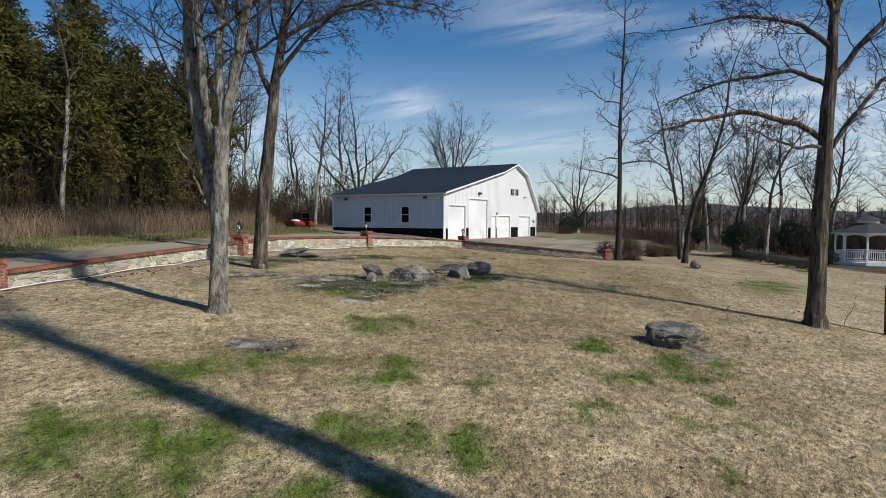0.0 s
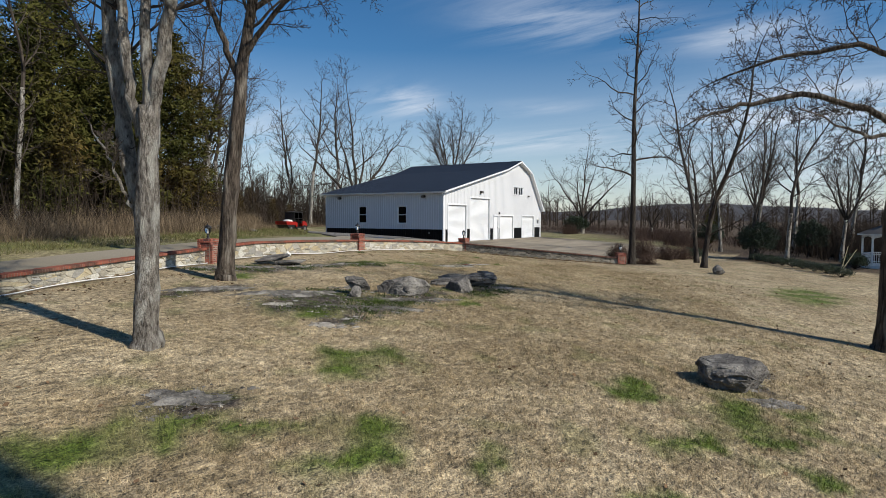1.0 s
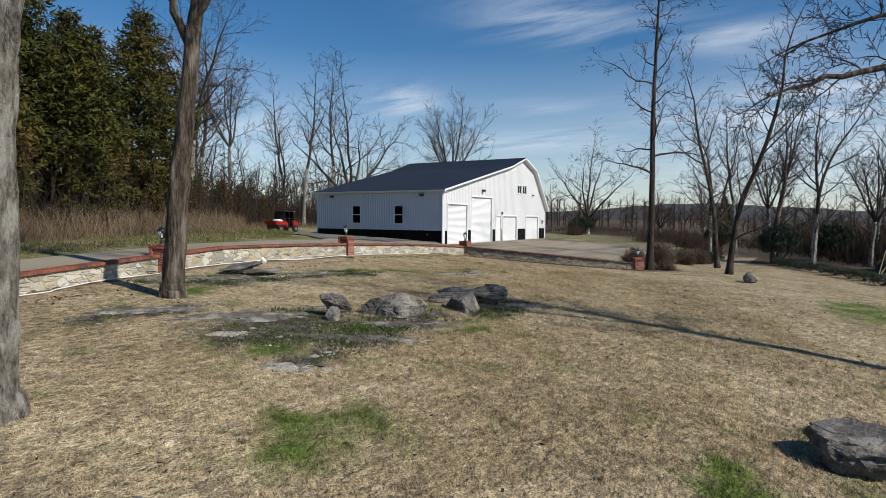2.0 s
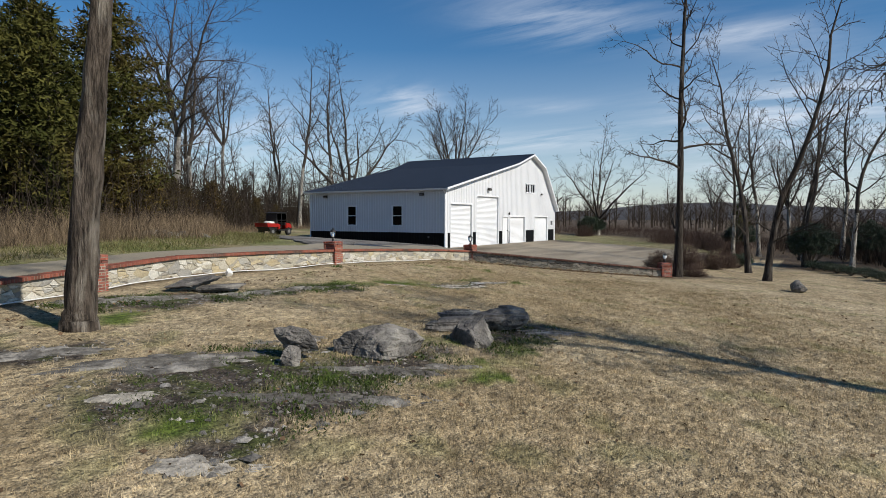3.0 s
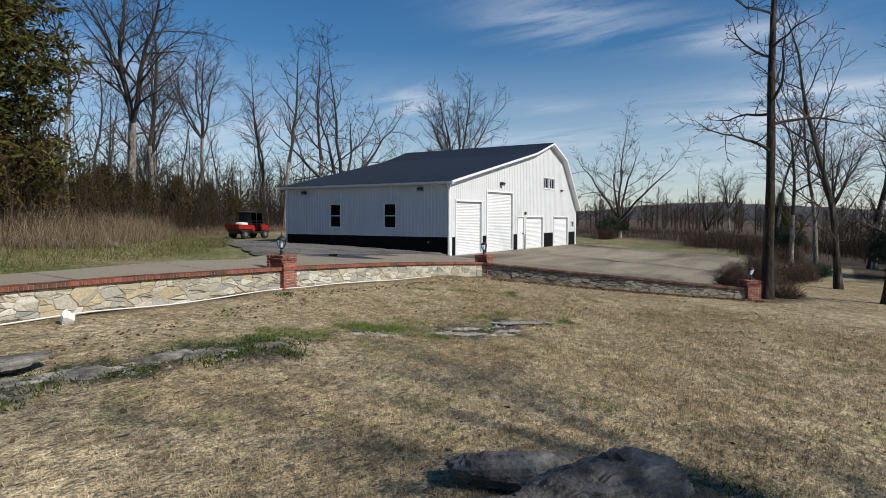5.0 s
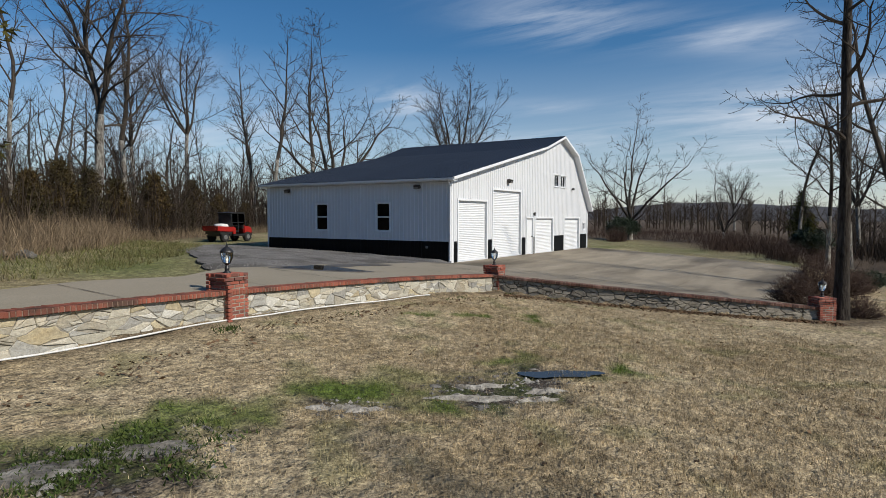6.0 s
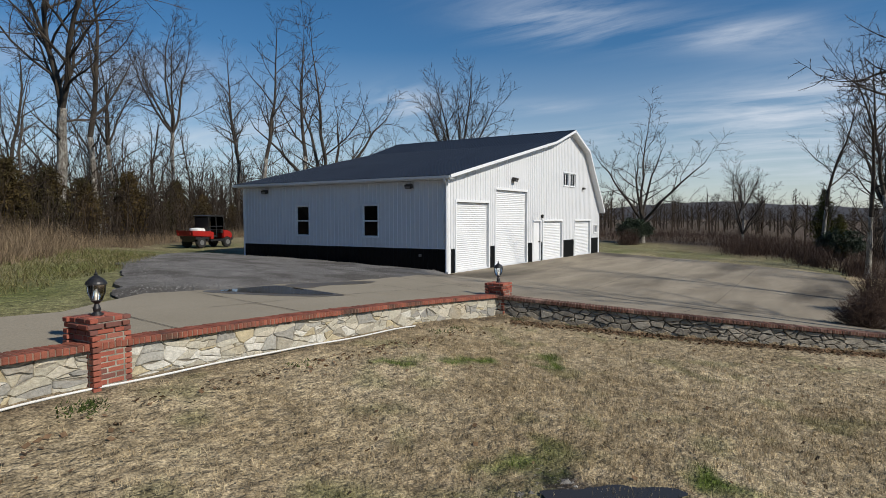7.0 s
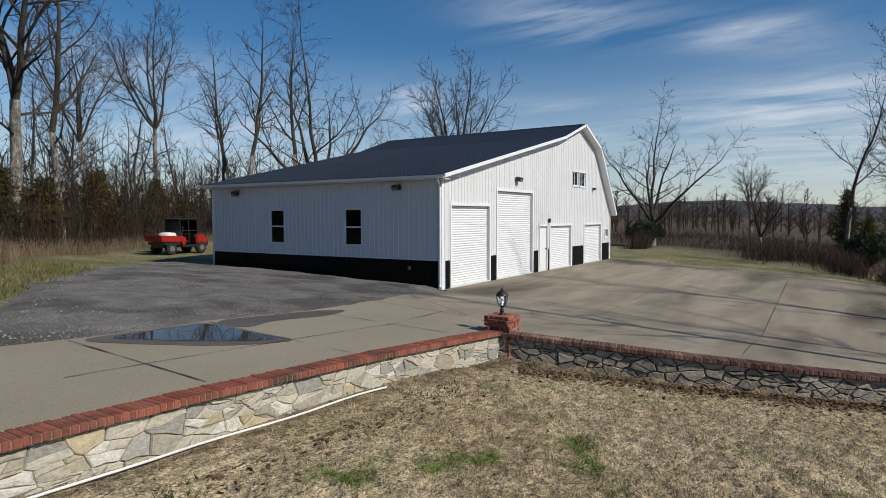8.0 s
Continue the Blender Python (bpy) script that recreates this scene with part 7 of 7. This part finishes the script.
# ---- utility vehicle ----
def utility_vehicle(x, y, turn):
    """A two-seat work buggy: dump bed behind, cage with roof, bonnet in front; it faces its own +x."""
    car = empty("utility_vehicle", pose(x, y, gz(x, y), 0, 0, turn) @ Matrix.Scale(UTV_SIZE, 4), "red utility vehicle with black cab and white sack in its bed", "utility vehicle")

    def shape(name, pts, y0, y1, mat, label="", parent=None, bevel=0.02):
        bm = bmesh.new()
        prism(bm, pts, y0, y1)
        if bevel:
            bmesh.ops.bevel(bm, geom=bm.edges[:], offset=bevel, segments=2, affect="EDGES")
        return part(name, bm, M[mat], parent or car, label)

    shape("chassis", [(-1.35, 0.36), (1.30, 0.36), (1.36, 0.50), (-1.40, 0.50)], -0.50, 0.50, "dark")
    bed = shape("dump_bed", [(-1.55, 0.72), (-0.32, 0.66), (-0.32, 0.72), (-1.55, 0.78)], -0.70, 0.70, "red", "red steel dump bed", None, 0.01)
    shape("bed_side", [(-1.60, 0.72), (-0.30, 0.66), (-0.30, 0.98), (-1.66, 1.05)], -0.74, -0.69, "red", "", bed, 0.01)
    shape("bed_side", [(-1.60, 0.72), (-0.30, 0.66), (-0.30, 0.98), (-1.66, 1.05)], 0.69, 0.74, "red", "", bed, 0.01)
    shape("tailgate", [(-1.62, 0.72), (-1.57, 0.72), (-1.62, 1.05), (-1.67, 1.05)], -0.69, 0.69, "red", "", bed, 0.01)
    shape("bed_front", [(-0.34, 0.68), (-0.29, 0.68), (-0.29, 1.02), (-0.34, 1.02)], -0.69, 0.69, "red", "", bed, 0.01)
    shape("rear_fender", [(-1.40, 0.50), (-0.42, 0.50), (-0.40, 0.66), (-1.45, 0.70)], -0.70, 0.70, "dark", "black rear fender")
    shape("bonnet", [(0.72, 0.52), (1.42, 0.52), (1.46, 0.80), (1.30, 0.98), (0.70, 1.08)], -0.62, 0.62, "red", "red plastic bonnet", None, 0.05)
    shape("front_bumper", [(1.40, 0.40), (1.54, 0.40), (1.54, 0.72), (1.44, 0.74)], -0.55, 0.55, "dark", "black front bumper")
    shape("door_sill", [(-0.30, 0.36), (0.74, 0.36), (0.74, 0.50), (-0.30, 0.50)], -0.68, 0.68, "dark")
    shape("side_panel", [(-0.30, 0.50), (-0.08, 0.50), (-0.06, 0.92), (-0.30, 0.98)], -0.70, 0.70, "red")
    shape("seat", [(-0.22, 0.62), (0.28, 0.60), (0.30, 0.74), (-0.10, 0.76), (-0.20, 1.22), (-0.30, 1.22)], -0.55, 0.55, "dark", "black bench seat")
    shape("dashboard", [(0.58, 0.86), (0.76, 0.84), (0.74, 1.10), (0.62, 1.08)], -0.58, 0.58, "dark")
    shape("roof", [(-0.50, 1.88), (0.80, 1.90), (0.84, 1.95), (0.20, 1.985), (-0.52, 1.94)], -0.66, 0.66, "dark", "black plastic roof")
    for s in (-1, 1):
        bm = bmesh.new()
        for p, q in (((-0.34, 0.60 * s, 0.60), (-0.38, 0.60 * s, 1.90)), ((0.90, 0.58 * s, 1.02), (0.74, 0.60 * s, 1.90)), ((-0.38, 0.60 * s, 1.89), (0.74, 0.60 * s, 1.89)), ((0.22, 0.60 * s, 0.6), (0.18, 0.60 * s, 1.9)), ((-0.33, 0.60 * s, 1.28), (0.68, 0.59 * s, 1.28))):
            cyl(bm, p, q, 0.028, None, 8)
        part("cage_side", bm, M["dark"], car, "black tubular cab frame")
    part("far_side_net", box(bmesh.new(), -0.34, 0.585, 1.0, 0.72, 0.592, 1.86), M["dark"], car, "black side net")
    part("windscreen", box(bmesh.new(), 0.765, -0.56, 1.06, 0.775, 0.56, 1.86), M["window"], car, "dark windscreen")
    bm = bmesh.new()
    for z in (0.95, 1.2, 1.45, 1.7):
        cyl(bm, (-0.36, -0.58, z), (-0.36, 0.58, z), 0.010, None, 6)
    for k in range(9):
        v = -0.56 + 0.14 * k
        cyl(bm, (-0.36, v, 0.9), (-0.375, v, 1.86), 0.010, None, 6)
    part("rear_screen", bm, M["dark"], car, "black mesh cab screen")
    part("rear_panel", box(bmesh.new(), -0.40, -0.57, 0.98, -0.385, 0.57, 1.80), M["dark"], car, "black cab back panel")
    bm = bmesh.new()
    cyl(bm, (0.62, 0.28, 1.04), (0.42, 0.28, 1.16), 0.015, None, 8)
    bmesh.ops.create_circle(bm, cap_ends=False, radius=0.17, segments=16, matrix=pose(0.40, 0.28, 1.17, 0, 60, 0))
    part("steering_wheel", bm, M["dark"], car)
    for s in (-1, 1):
        part("headlight", box(bmesh.new(), 1.36, 0.36 * s - 0.12, 0.70, 1.47, 0.36 * s + 0.12, 0.82, 0.02), M["rim"], car, "clear headlight")
        part("tail_light", box(bmesh.new(), -1.70, 0.55 * s - 0.05, 0.80, -1.66, 0.55 * s + 0.05, 0.90, 0.01), M["red"], car)
    for wx in (-0.98, 0.98):
        for s in (-1, 1):
            bm = bmesh.new()
            cyl(bm, (0, -0.13, 0), (0, 0.13, 0), 0.315, None, 28)
            bmesh.ops.bevel(bm, geom=[e for e in bm.edges if abs(e.verts[0].co.y - e.verts[1].co.y) < 1e-4], offset=0.04, segments=2, affect="EDGES")
            for k in range(20):
                a = 2 * math.pi * k / 20
                c = Vector((math.cos(a) * 0.318, 0, math.sin(a) * 0.318))
                box_m = pose(c.x, 0.05 * (-1) ** k, c.z, 0, -math.degrees(a), 0)
                r = bmesh.ops.create_cube(bm, size=1.0, matrix=box_m @ Matrix.Diagonal((0.03, 0.15, 0.04, 1)))
            wheel = part("wheel", bm, M["tyre"], car, "knobbly black tyre", pose(wx, 0.60 * s, 0.315))
            bm = bmesh.new()
            cyl(bm, (0, 0.10 * s, 0), (0, 0.137 * s, 0), 0.17, 0.15, 20)
            cyl(bm, (0, 0.10 * s, 0), (0, 0.155 * s, 0), 0.05, 0.045, 12)
            part("rim", bm, M["rim"], wheel, "grey steel rim")
    return car


UTV_X, UTV_Y, UTV_TURN, UTV_SIZE = 3.55, 20.5, 4, 1.03
utility_vehicle(UTV_X, UTV_Y, UTV_TURN)
bm = bmesh.new()
bmesh.ops.create_icosphere(bm, subdivisions=3, radius=1.0)
for v in bm.verts:
    p = Vector([math.copysign(abs(q) ** 0.6, q) for q in v.co])
    p *= 1 + 0.12 * noise.noise(v.co * 2.2)
    v.co = Vector((p.x * 0.42, p.y * 0.38, p.z * 0.20))
sack = part("feed_sack", bm, M["white"], smooth=True)
sack.matrix_basis = pose(UTV_X, UTV_Y, gz(UTV_X, UTV_Y), 0, 0, UTV_TURN) @ Matrix.Scale(UTV_SIZE, 4) @ pose(-0.85, -0.15, 1.0, 0, 0, 12)
tagged(sack, "plump white plastic sack lying in the vehicle's bed", "sack")


# ---- gazebo ----
def gazebo(x, y, turn):
    root = empty("gazebo", pose(x, y, gz(x, y) - 0.02, 0, 0, turn), "white octagonal wooden gazebo with dark shingled two-tier roof", "gazebo")
    R = 2.05

    def corner(k, r):
        a = 2 * math.pi * (k + 0.5) / 8
        return r * math.cos(a), r * math.sin(a)

    def octa(bm, r0, z0, r1, z1):
        a = [bm.verts.new((*corner(k, r0), z0)) for k in range(8)]
        b = [bm.verts.new((*corner(k, r1), z1)) for k in range(8)]
        bm.faces.new(a[::-1])
        bm.faces.new(b)
        for k in range(8):
            bm.faces.new((a[k], a[(k + 1) % 8], b[(k + 1) % 8], b[k]))
        bmesh.ops.recalc_face_normals(bm, faces=bm.faces)
        return bm

    part("deck", octa(bmesh.new(), R + 0.1, 0.0, R + 0.1, 0.22), M["gazebo"], root)
    part("roof", octa(bmesh.new(), R + 0.35, 2.42, 0.78, 3.12), M["shingle"], root, "dark shingled lower roof")
    part("eave_board", octa(bmesh.new(), R + 0.33, 2.32, R + 0.33, 2.415), M["gazebo"], root)
    part("cupola", octa(bmesh.new(), 0.72, 3.13, 0.72, 3.32), M["gazebo"], root, "white cupola band")
    part("cupola_roof", octa(bmesh.new(), 0.92, 3.325, 0.05, 3.72), M["shingle"], root, "dark shingled cupola roof")
    for k in range(8):
        cx, cy = corner(k, R)
        part("post", box(bmesh.new(), cx - 0.055, cy - 0.055, 0.22, cx + 0.055, cy + 0.055, 2.32, 0.008), M["gazebo"], root)
        if k == 5:
            continue
        nx, ny = corner(k + 1, R)
        a, b = Vector((cx, cy, 0)), Vector((nx, ny, 0))
        d = (b - a).normalized()
        bm = bmesh.new()
        for z in (0.34, 1.02):
            cyl(bm, a + Vector((0, 0, z)), b + Vector((0, 0, z)), 0.035, None, 6)
        for j in range(1, 11):
            p = a.lerp(b, j / 11)
            cyl(bm, p + Vector((0, 0, 0.34)), p + Vector((0, 0, 1.02)), 0.02, None, 6)
        part("railing", bm, M["gazebo"], root, "white turned balusters and rails")
        bm = bmesh.new()
        n = 12
        last = None
        for j in range(n + 1):
            u = j / n
            p = a.lerp(b, u)
            low = 2.02 + 0.22 * math.sin(math.pi * u) ** 0.6
            cur = [bm.verts.new((p.x, p.y, zz)) for zz in (low, 2.31)]
            if last:
                bm.faces.new((last[0], cur[0], cur[1], last[1]))
            last = cur
        r = bmesh.ops.extrude_face_region(bm, geom=bm.faces[:])
        side = Vector((-d.y, d.x, 0)) * 0.04
        bmesh.ops.translate(bm, vec=side, verts=[v for v in r["geom"] if isinstance(v, bmesh.types.BMVert)])
        bmesh.ops.recalc_face_normals(bm, faces=bm.faces)
        part("valance", bm, M["gazebo"], root, "arched white valance")
    return root


gazebo(12.77, -29.75, 20)

bm = bmesh.new()
cyl(bm, (0, 0, -0.1), (0, 0, 7.0), 0.06, 0.045, 10)
cyl(bm, (0, 0, 7.0), (0, 0, 7.12), 0.07, 0.02, 10)
for k, px in enumerate((0.0, 0.55)):
    ob = part("flag_pole", bm.copy(), M["white"])
    ob.matrix_basis = pose(23.33 + px, -33.38 + px * 0.3, gz(23.33, -33.38))
    tagged(ob, "thin pale grey metal pole beyond the gazebo", "pole", "poles by the gazebo")
bm.free()
bm = bmesh.new()
box(bm, -0.07, -0.07, -0.3, 0.07, 0.07, 1.5, 0.012)
post = part("wooden_post", bm, M["wood"])
post.matrix_basis = pose(-20.72, -29.07, gz(-20.72, -29.07), 0, 1.0, 20)
tagged(post, "dark weathered square wooden post in the lawn", "post")


# ---- white pipe along the foot of the wall ----
def drain_pipe():
    bm = bmesh.new()
    rows = []
    pts = sample(WALL_LINE[2:11], 0.3)
    pts = [p for p in pts if p[0] < -10.9]
    for i, (x, y, h) in enumerate(pts):
        nx, ny = math.sin(h), -math.cos(h)
        o = 0.235 + 0.02 * math.sin(i * 0.35) + 0.015 * math.sin(i * 0.9)
        if x < -31.2:
            o += 0.12
        c = Vector((x + nx * o, y + ny * o, 0))
        c.z = float(yard_z(c.x, c.y)) + 0.035 + 0.02 * math.sin(i * 0.5)
        rows.append([bm.verts.new(c + Vector((nx, ny, 0)) * 0.015 * math.cos(k * math.pi / 4) + Vector((0, 0, 0.015 * math.sin(k * math.pi / 4)))) for k in range(8)])
    for p, q in zip(rows[:-1], rows[1:]):
        for k in range(8):
            bm.faces.new((p[k], p[(k + 1) % 8], q[(k + 1) % 8], q[k]))
    bmesh.ops.recalc_face_normals(bm, faces=bm.faces)
    tagged(part("drain_pipe", bm, M["white"], smooth=True), "thin white plastic pipe lying along the wall foot", "pipe")


drain_pipe()
boulder("boulder", -22.9, -6.98, (0.17, 0.12, 0.13), 12, "pale cream limestone lump against the wall", "white", turn=10)


# ---- loose stones, leaves and weeds ----
def scatter(name, label, category, pts, size, mat, seed, flat=0.6):
    """Small faceted chips over the ground as one mesh."""
    rng = random.Random(seed)
    v, f = [], []
    for x, y, z in pts:
        s = size * rng.uniform(0.4, 1.5)
        i = len(v)
        a = rng.uniform(0, 6)
        for k in range(4):
            t = a + k * 1.57 + rng.uniform(-0.3, 0.3)
            v.append((x + s * math.cos(t), y + s * math.sin(t), z - 0.01))
        v.append((x + rng.uniform(-0.3, 0.3) * s, y + rng.uniform(-0.3, 0.3) * s, z + s * flat * rng.uniform(0.6, 1.2)))
        for k in range(4):
            f.append((i + k, i + (k + 1) % 4, i + 4))
    tagged(new(name, mesh_of(name, v, f, M[mat])), label, category, kind="stuff")


rng = np.random.default_rng(21)
spots = []
for cx, cy, rx, ry in SOIL:
    n = int(130 * rx * ry) + 25
    a, r = rng.uniform(0, 6.28, n), np.sqrt(rng.random(n)) * 1.1
    for u, w in zip(cx + rx * r * np.cos(a), cy + ry * r * np.sin(a)):
        spots.append((u, w, gz(u, w)))
scatter("stone_chips", "loose grey limestone chips on bare soil", "stones", spots, 0.035, "slab", 22)
big = [(u + rng.normal(0, 0.1), w + rng.normal(0, 0.1), q) for u, w, q in spots[::7]]
scatter("ledge_plates", "broken flat plates of grey limestone in bare soil", "stones", big, 0.09, "slab", 24, 0.18)
spots = []
gx = rng.uniform(-17.0, 0, 30000)
gy = rng.uniform(-3.5, 14.3, 30000)
inside = np.zeros(len(gx), bool)
for (ax, ay), (bx, by) in zip(GRAVEL, GRAVEL[1:] + GRAVEL[:1]):
    cross = ((ay > gy) != (by > gy)) & (gx < (bx - ax) * (gy - ay) / ((by - ay) or 1e-9) + ax)
    inside ^= cross
spots = [(u, w, float(upper_z(u, w)) + gravel_lift(u, w)) for u, w in zip(gx[inside][:13000], gy[inside][:13000])]
scatter("gravel_stones", "loose grey crushed gravel beside the barn", "gravel", spots, 0.02, "pebble", 23)


def leaf_litter():
    rng = np.random.default_rng(31)
    v, f = [], []
    xs, ys = [], []
    for (ax, ay), (bx, by), n, spread in (((-7.96, -6.85), (-3.87, -15.45), 2600, 0.30), ((-17.35, -6.7), (-8.3, -6.84), 260, 0.25), ((-35.25, -11.07), (-17.69, -6.79), 420, 0.35)):
        u = rng.random(n)
        o = np.abs(rng.normal(0, spread, n))
        ln = math.dist((ax, ay), (bx, by))
        nx, ny = (by - ay) / ln, -(bx - ax) / ln
        xs += list(ax + (bx - ax) * u + nx * o)
        ys += list(ay + (by - ay) * u + ny * o)
    n = 1500
    xs += list(rng.uniform(-42, -7, n))
    ys += list(rng.uniform(-28, -8, n))
    xs, ys = np.array(xs), np.array(ys)
    d, _ = seg_side(xs, ys, FULL_LINE)
    xs, ys = xs[d < -0.16], ys[d < -0.16]
    zs = ground_z(xs, ys)
    for x, y, z in zip(xs, ys, zs):
        s = rng.uniform(0.02, 0.05)
        a, t = rng.uniform(0, 6.28), rng.uniform(-0.6, 0.6)
        c, q = math.cos(a) * s, math.sin(a) * s
        i = len(v)
        v += [(x - c, y - q, z + 0.012), (x + q * 0.6, y - c * 0.6, z + 0.02 + t * s), (x + c, y + q, z + 0.03), (x - q * 0.6, y + c * 0.6, z + 0.02 - t * s)]
        f.append((i, i + 1, i + 2, i + 3))
    tagged(new("leaf_litter", mesh_of("leaf_litter", v, f, M["leaf"])), "scattered curled brown dead leaves along the wall", "leaves", kind="stuff")


leaf_litter()


def weed_clumps():
    rng = random.Random(41)
    v, f = [], []
    spots = [(-17.83, -6.59, 0.22, 120), (-17.67, -6.58, 0.15, 60), (-10.78, -6.69, 0.25, 60), (-10.09, -6.66, 0.3, 60), (-7.75, -6.92, 0.2, 50), (-7.21, -8.21, 0.2, 50), (-5.86, -11, 0.3, 90), (-14.82, -6.75, 0.3, 40)]
    for cx, cy, rx, ry in SOIL[:8]:
        for _ in range(22):
            a, q = rng.uniform(0, 6.28), rng.uniform(0.35, 1.15)
            spots.append((cx + rx * q * math.cos(a), cy + ry * q * math.sin(a), 0.28, 60))
    for x, y, r, n in spots:
        for _ in range(n):
            px, py = x + rng.gauss(0, r * 0.5), y + rng.gauss(0, r * 0.5)
            d, _k = seg_side(np.array(px), np.array(py), FULL_LINE)
            if float(d) > -0.2:
                continue
            z = gz(px, py)
            h = rng.uniform(0.015, 0.065)
            a = rng.uniform(0, 6.28)
            w = rng.uniform(0.006, 0.016)
            dx, dy = rng.uniform(-0.05, 0.05), rng.uniform(-0.05, 0.05)
            i = len(v)
            v += [(px - w * math.cos(a), py - w * math.sin(a), z), (px + w * math.cos(a), py + w * math.sin(a), z), (px + dx, py + dy, z + h)]
            f.append((i, i + 1, i + 2))
    tagged(new("green_weeds", mesh_of("green_weeds", v, f, M["weed"])), "small green weeds round the ledges and wall", "weeds", kind="stuff")


weed_clumps()

# a tumbled heap of pale rocks at the wood's edge
rng = random.Random(51)
for i in range(14):
    x, y = -18.94 + rng.uniform(-1.9, 1.9), 1.9 + rng.uniform(-0.6, 0.6)
    s = rng.uniform(0.14, 0.34)
    boulder("field_rock", x, y, (s, s * 0.8, s * 0.6), 60 + i, "pale grey rock in a heap at the wood edge", "slab", rng.uniform(0, 180), 0.2, fine=3)

# two pale stakes leaning beyond the hedge
for lean in (14, 34):
    bm = bmesh.new()
    cyl(bm, (0, 0, -0.2), (0, 0, 1.7), 0.025, 0.02, 8)
    stake = part("garden_stake", bm, M["stake"])
    stake.matrix_basis = pose(6.2, -26.4, gz(6.2, -26.4), 0, lean, -58)
    tagged(stake, "thin pale yellow stake leaning beyond the hedge", "stake", "stakes by the hedge")


def sapling(x, y):
    """A knee-high bare shoot beside a trunk."""
    rng = random.Random(63)
    wood = Wood()
    limb(wood, rng, Vector((0, 0, -0.05)), Vector((0.15, 0.1, 1)).normalized(), 1.1, 0.012, 1, dict(STYLE["sparse"], count=(4, 3), min=0.004))
    ob = new("sapling", wood.mesh("sapling", M["twig"], False))
    ob.matrix_basis = pose(x, y, gz(x, y))
    tagged(ob, "thin bare sapling beside the oak trunk", "sapling")


OAK = (-21.75, -27.21)
sapling(OAK[0] + 0.55, OAK[1] - 0.75)
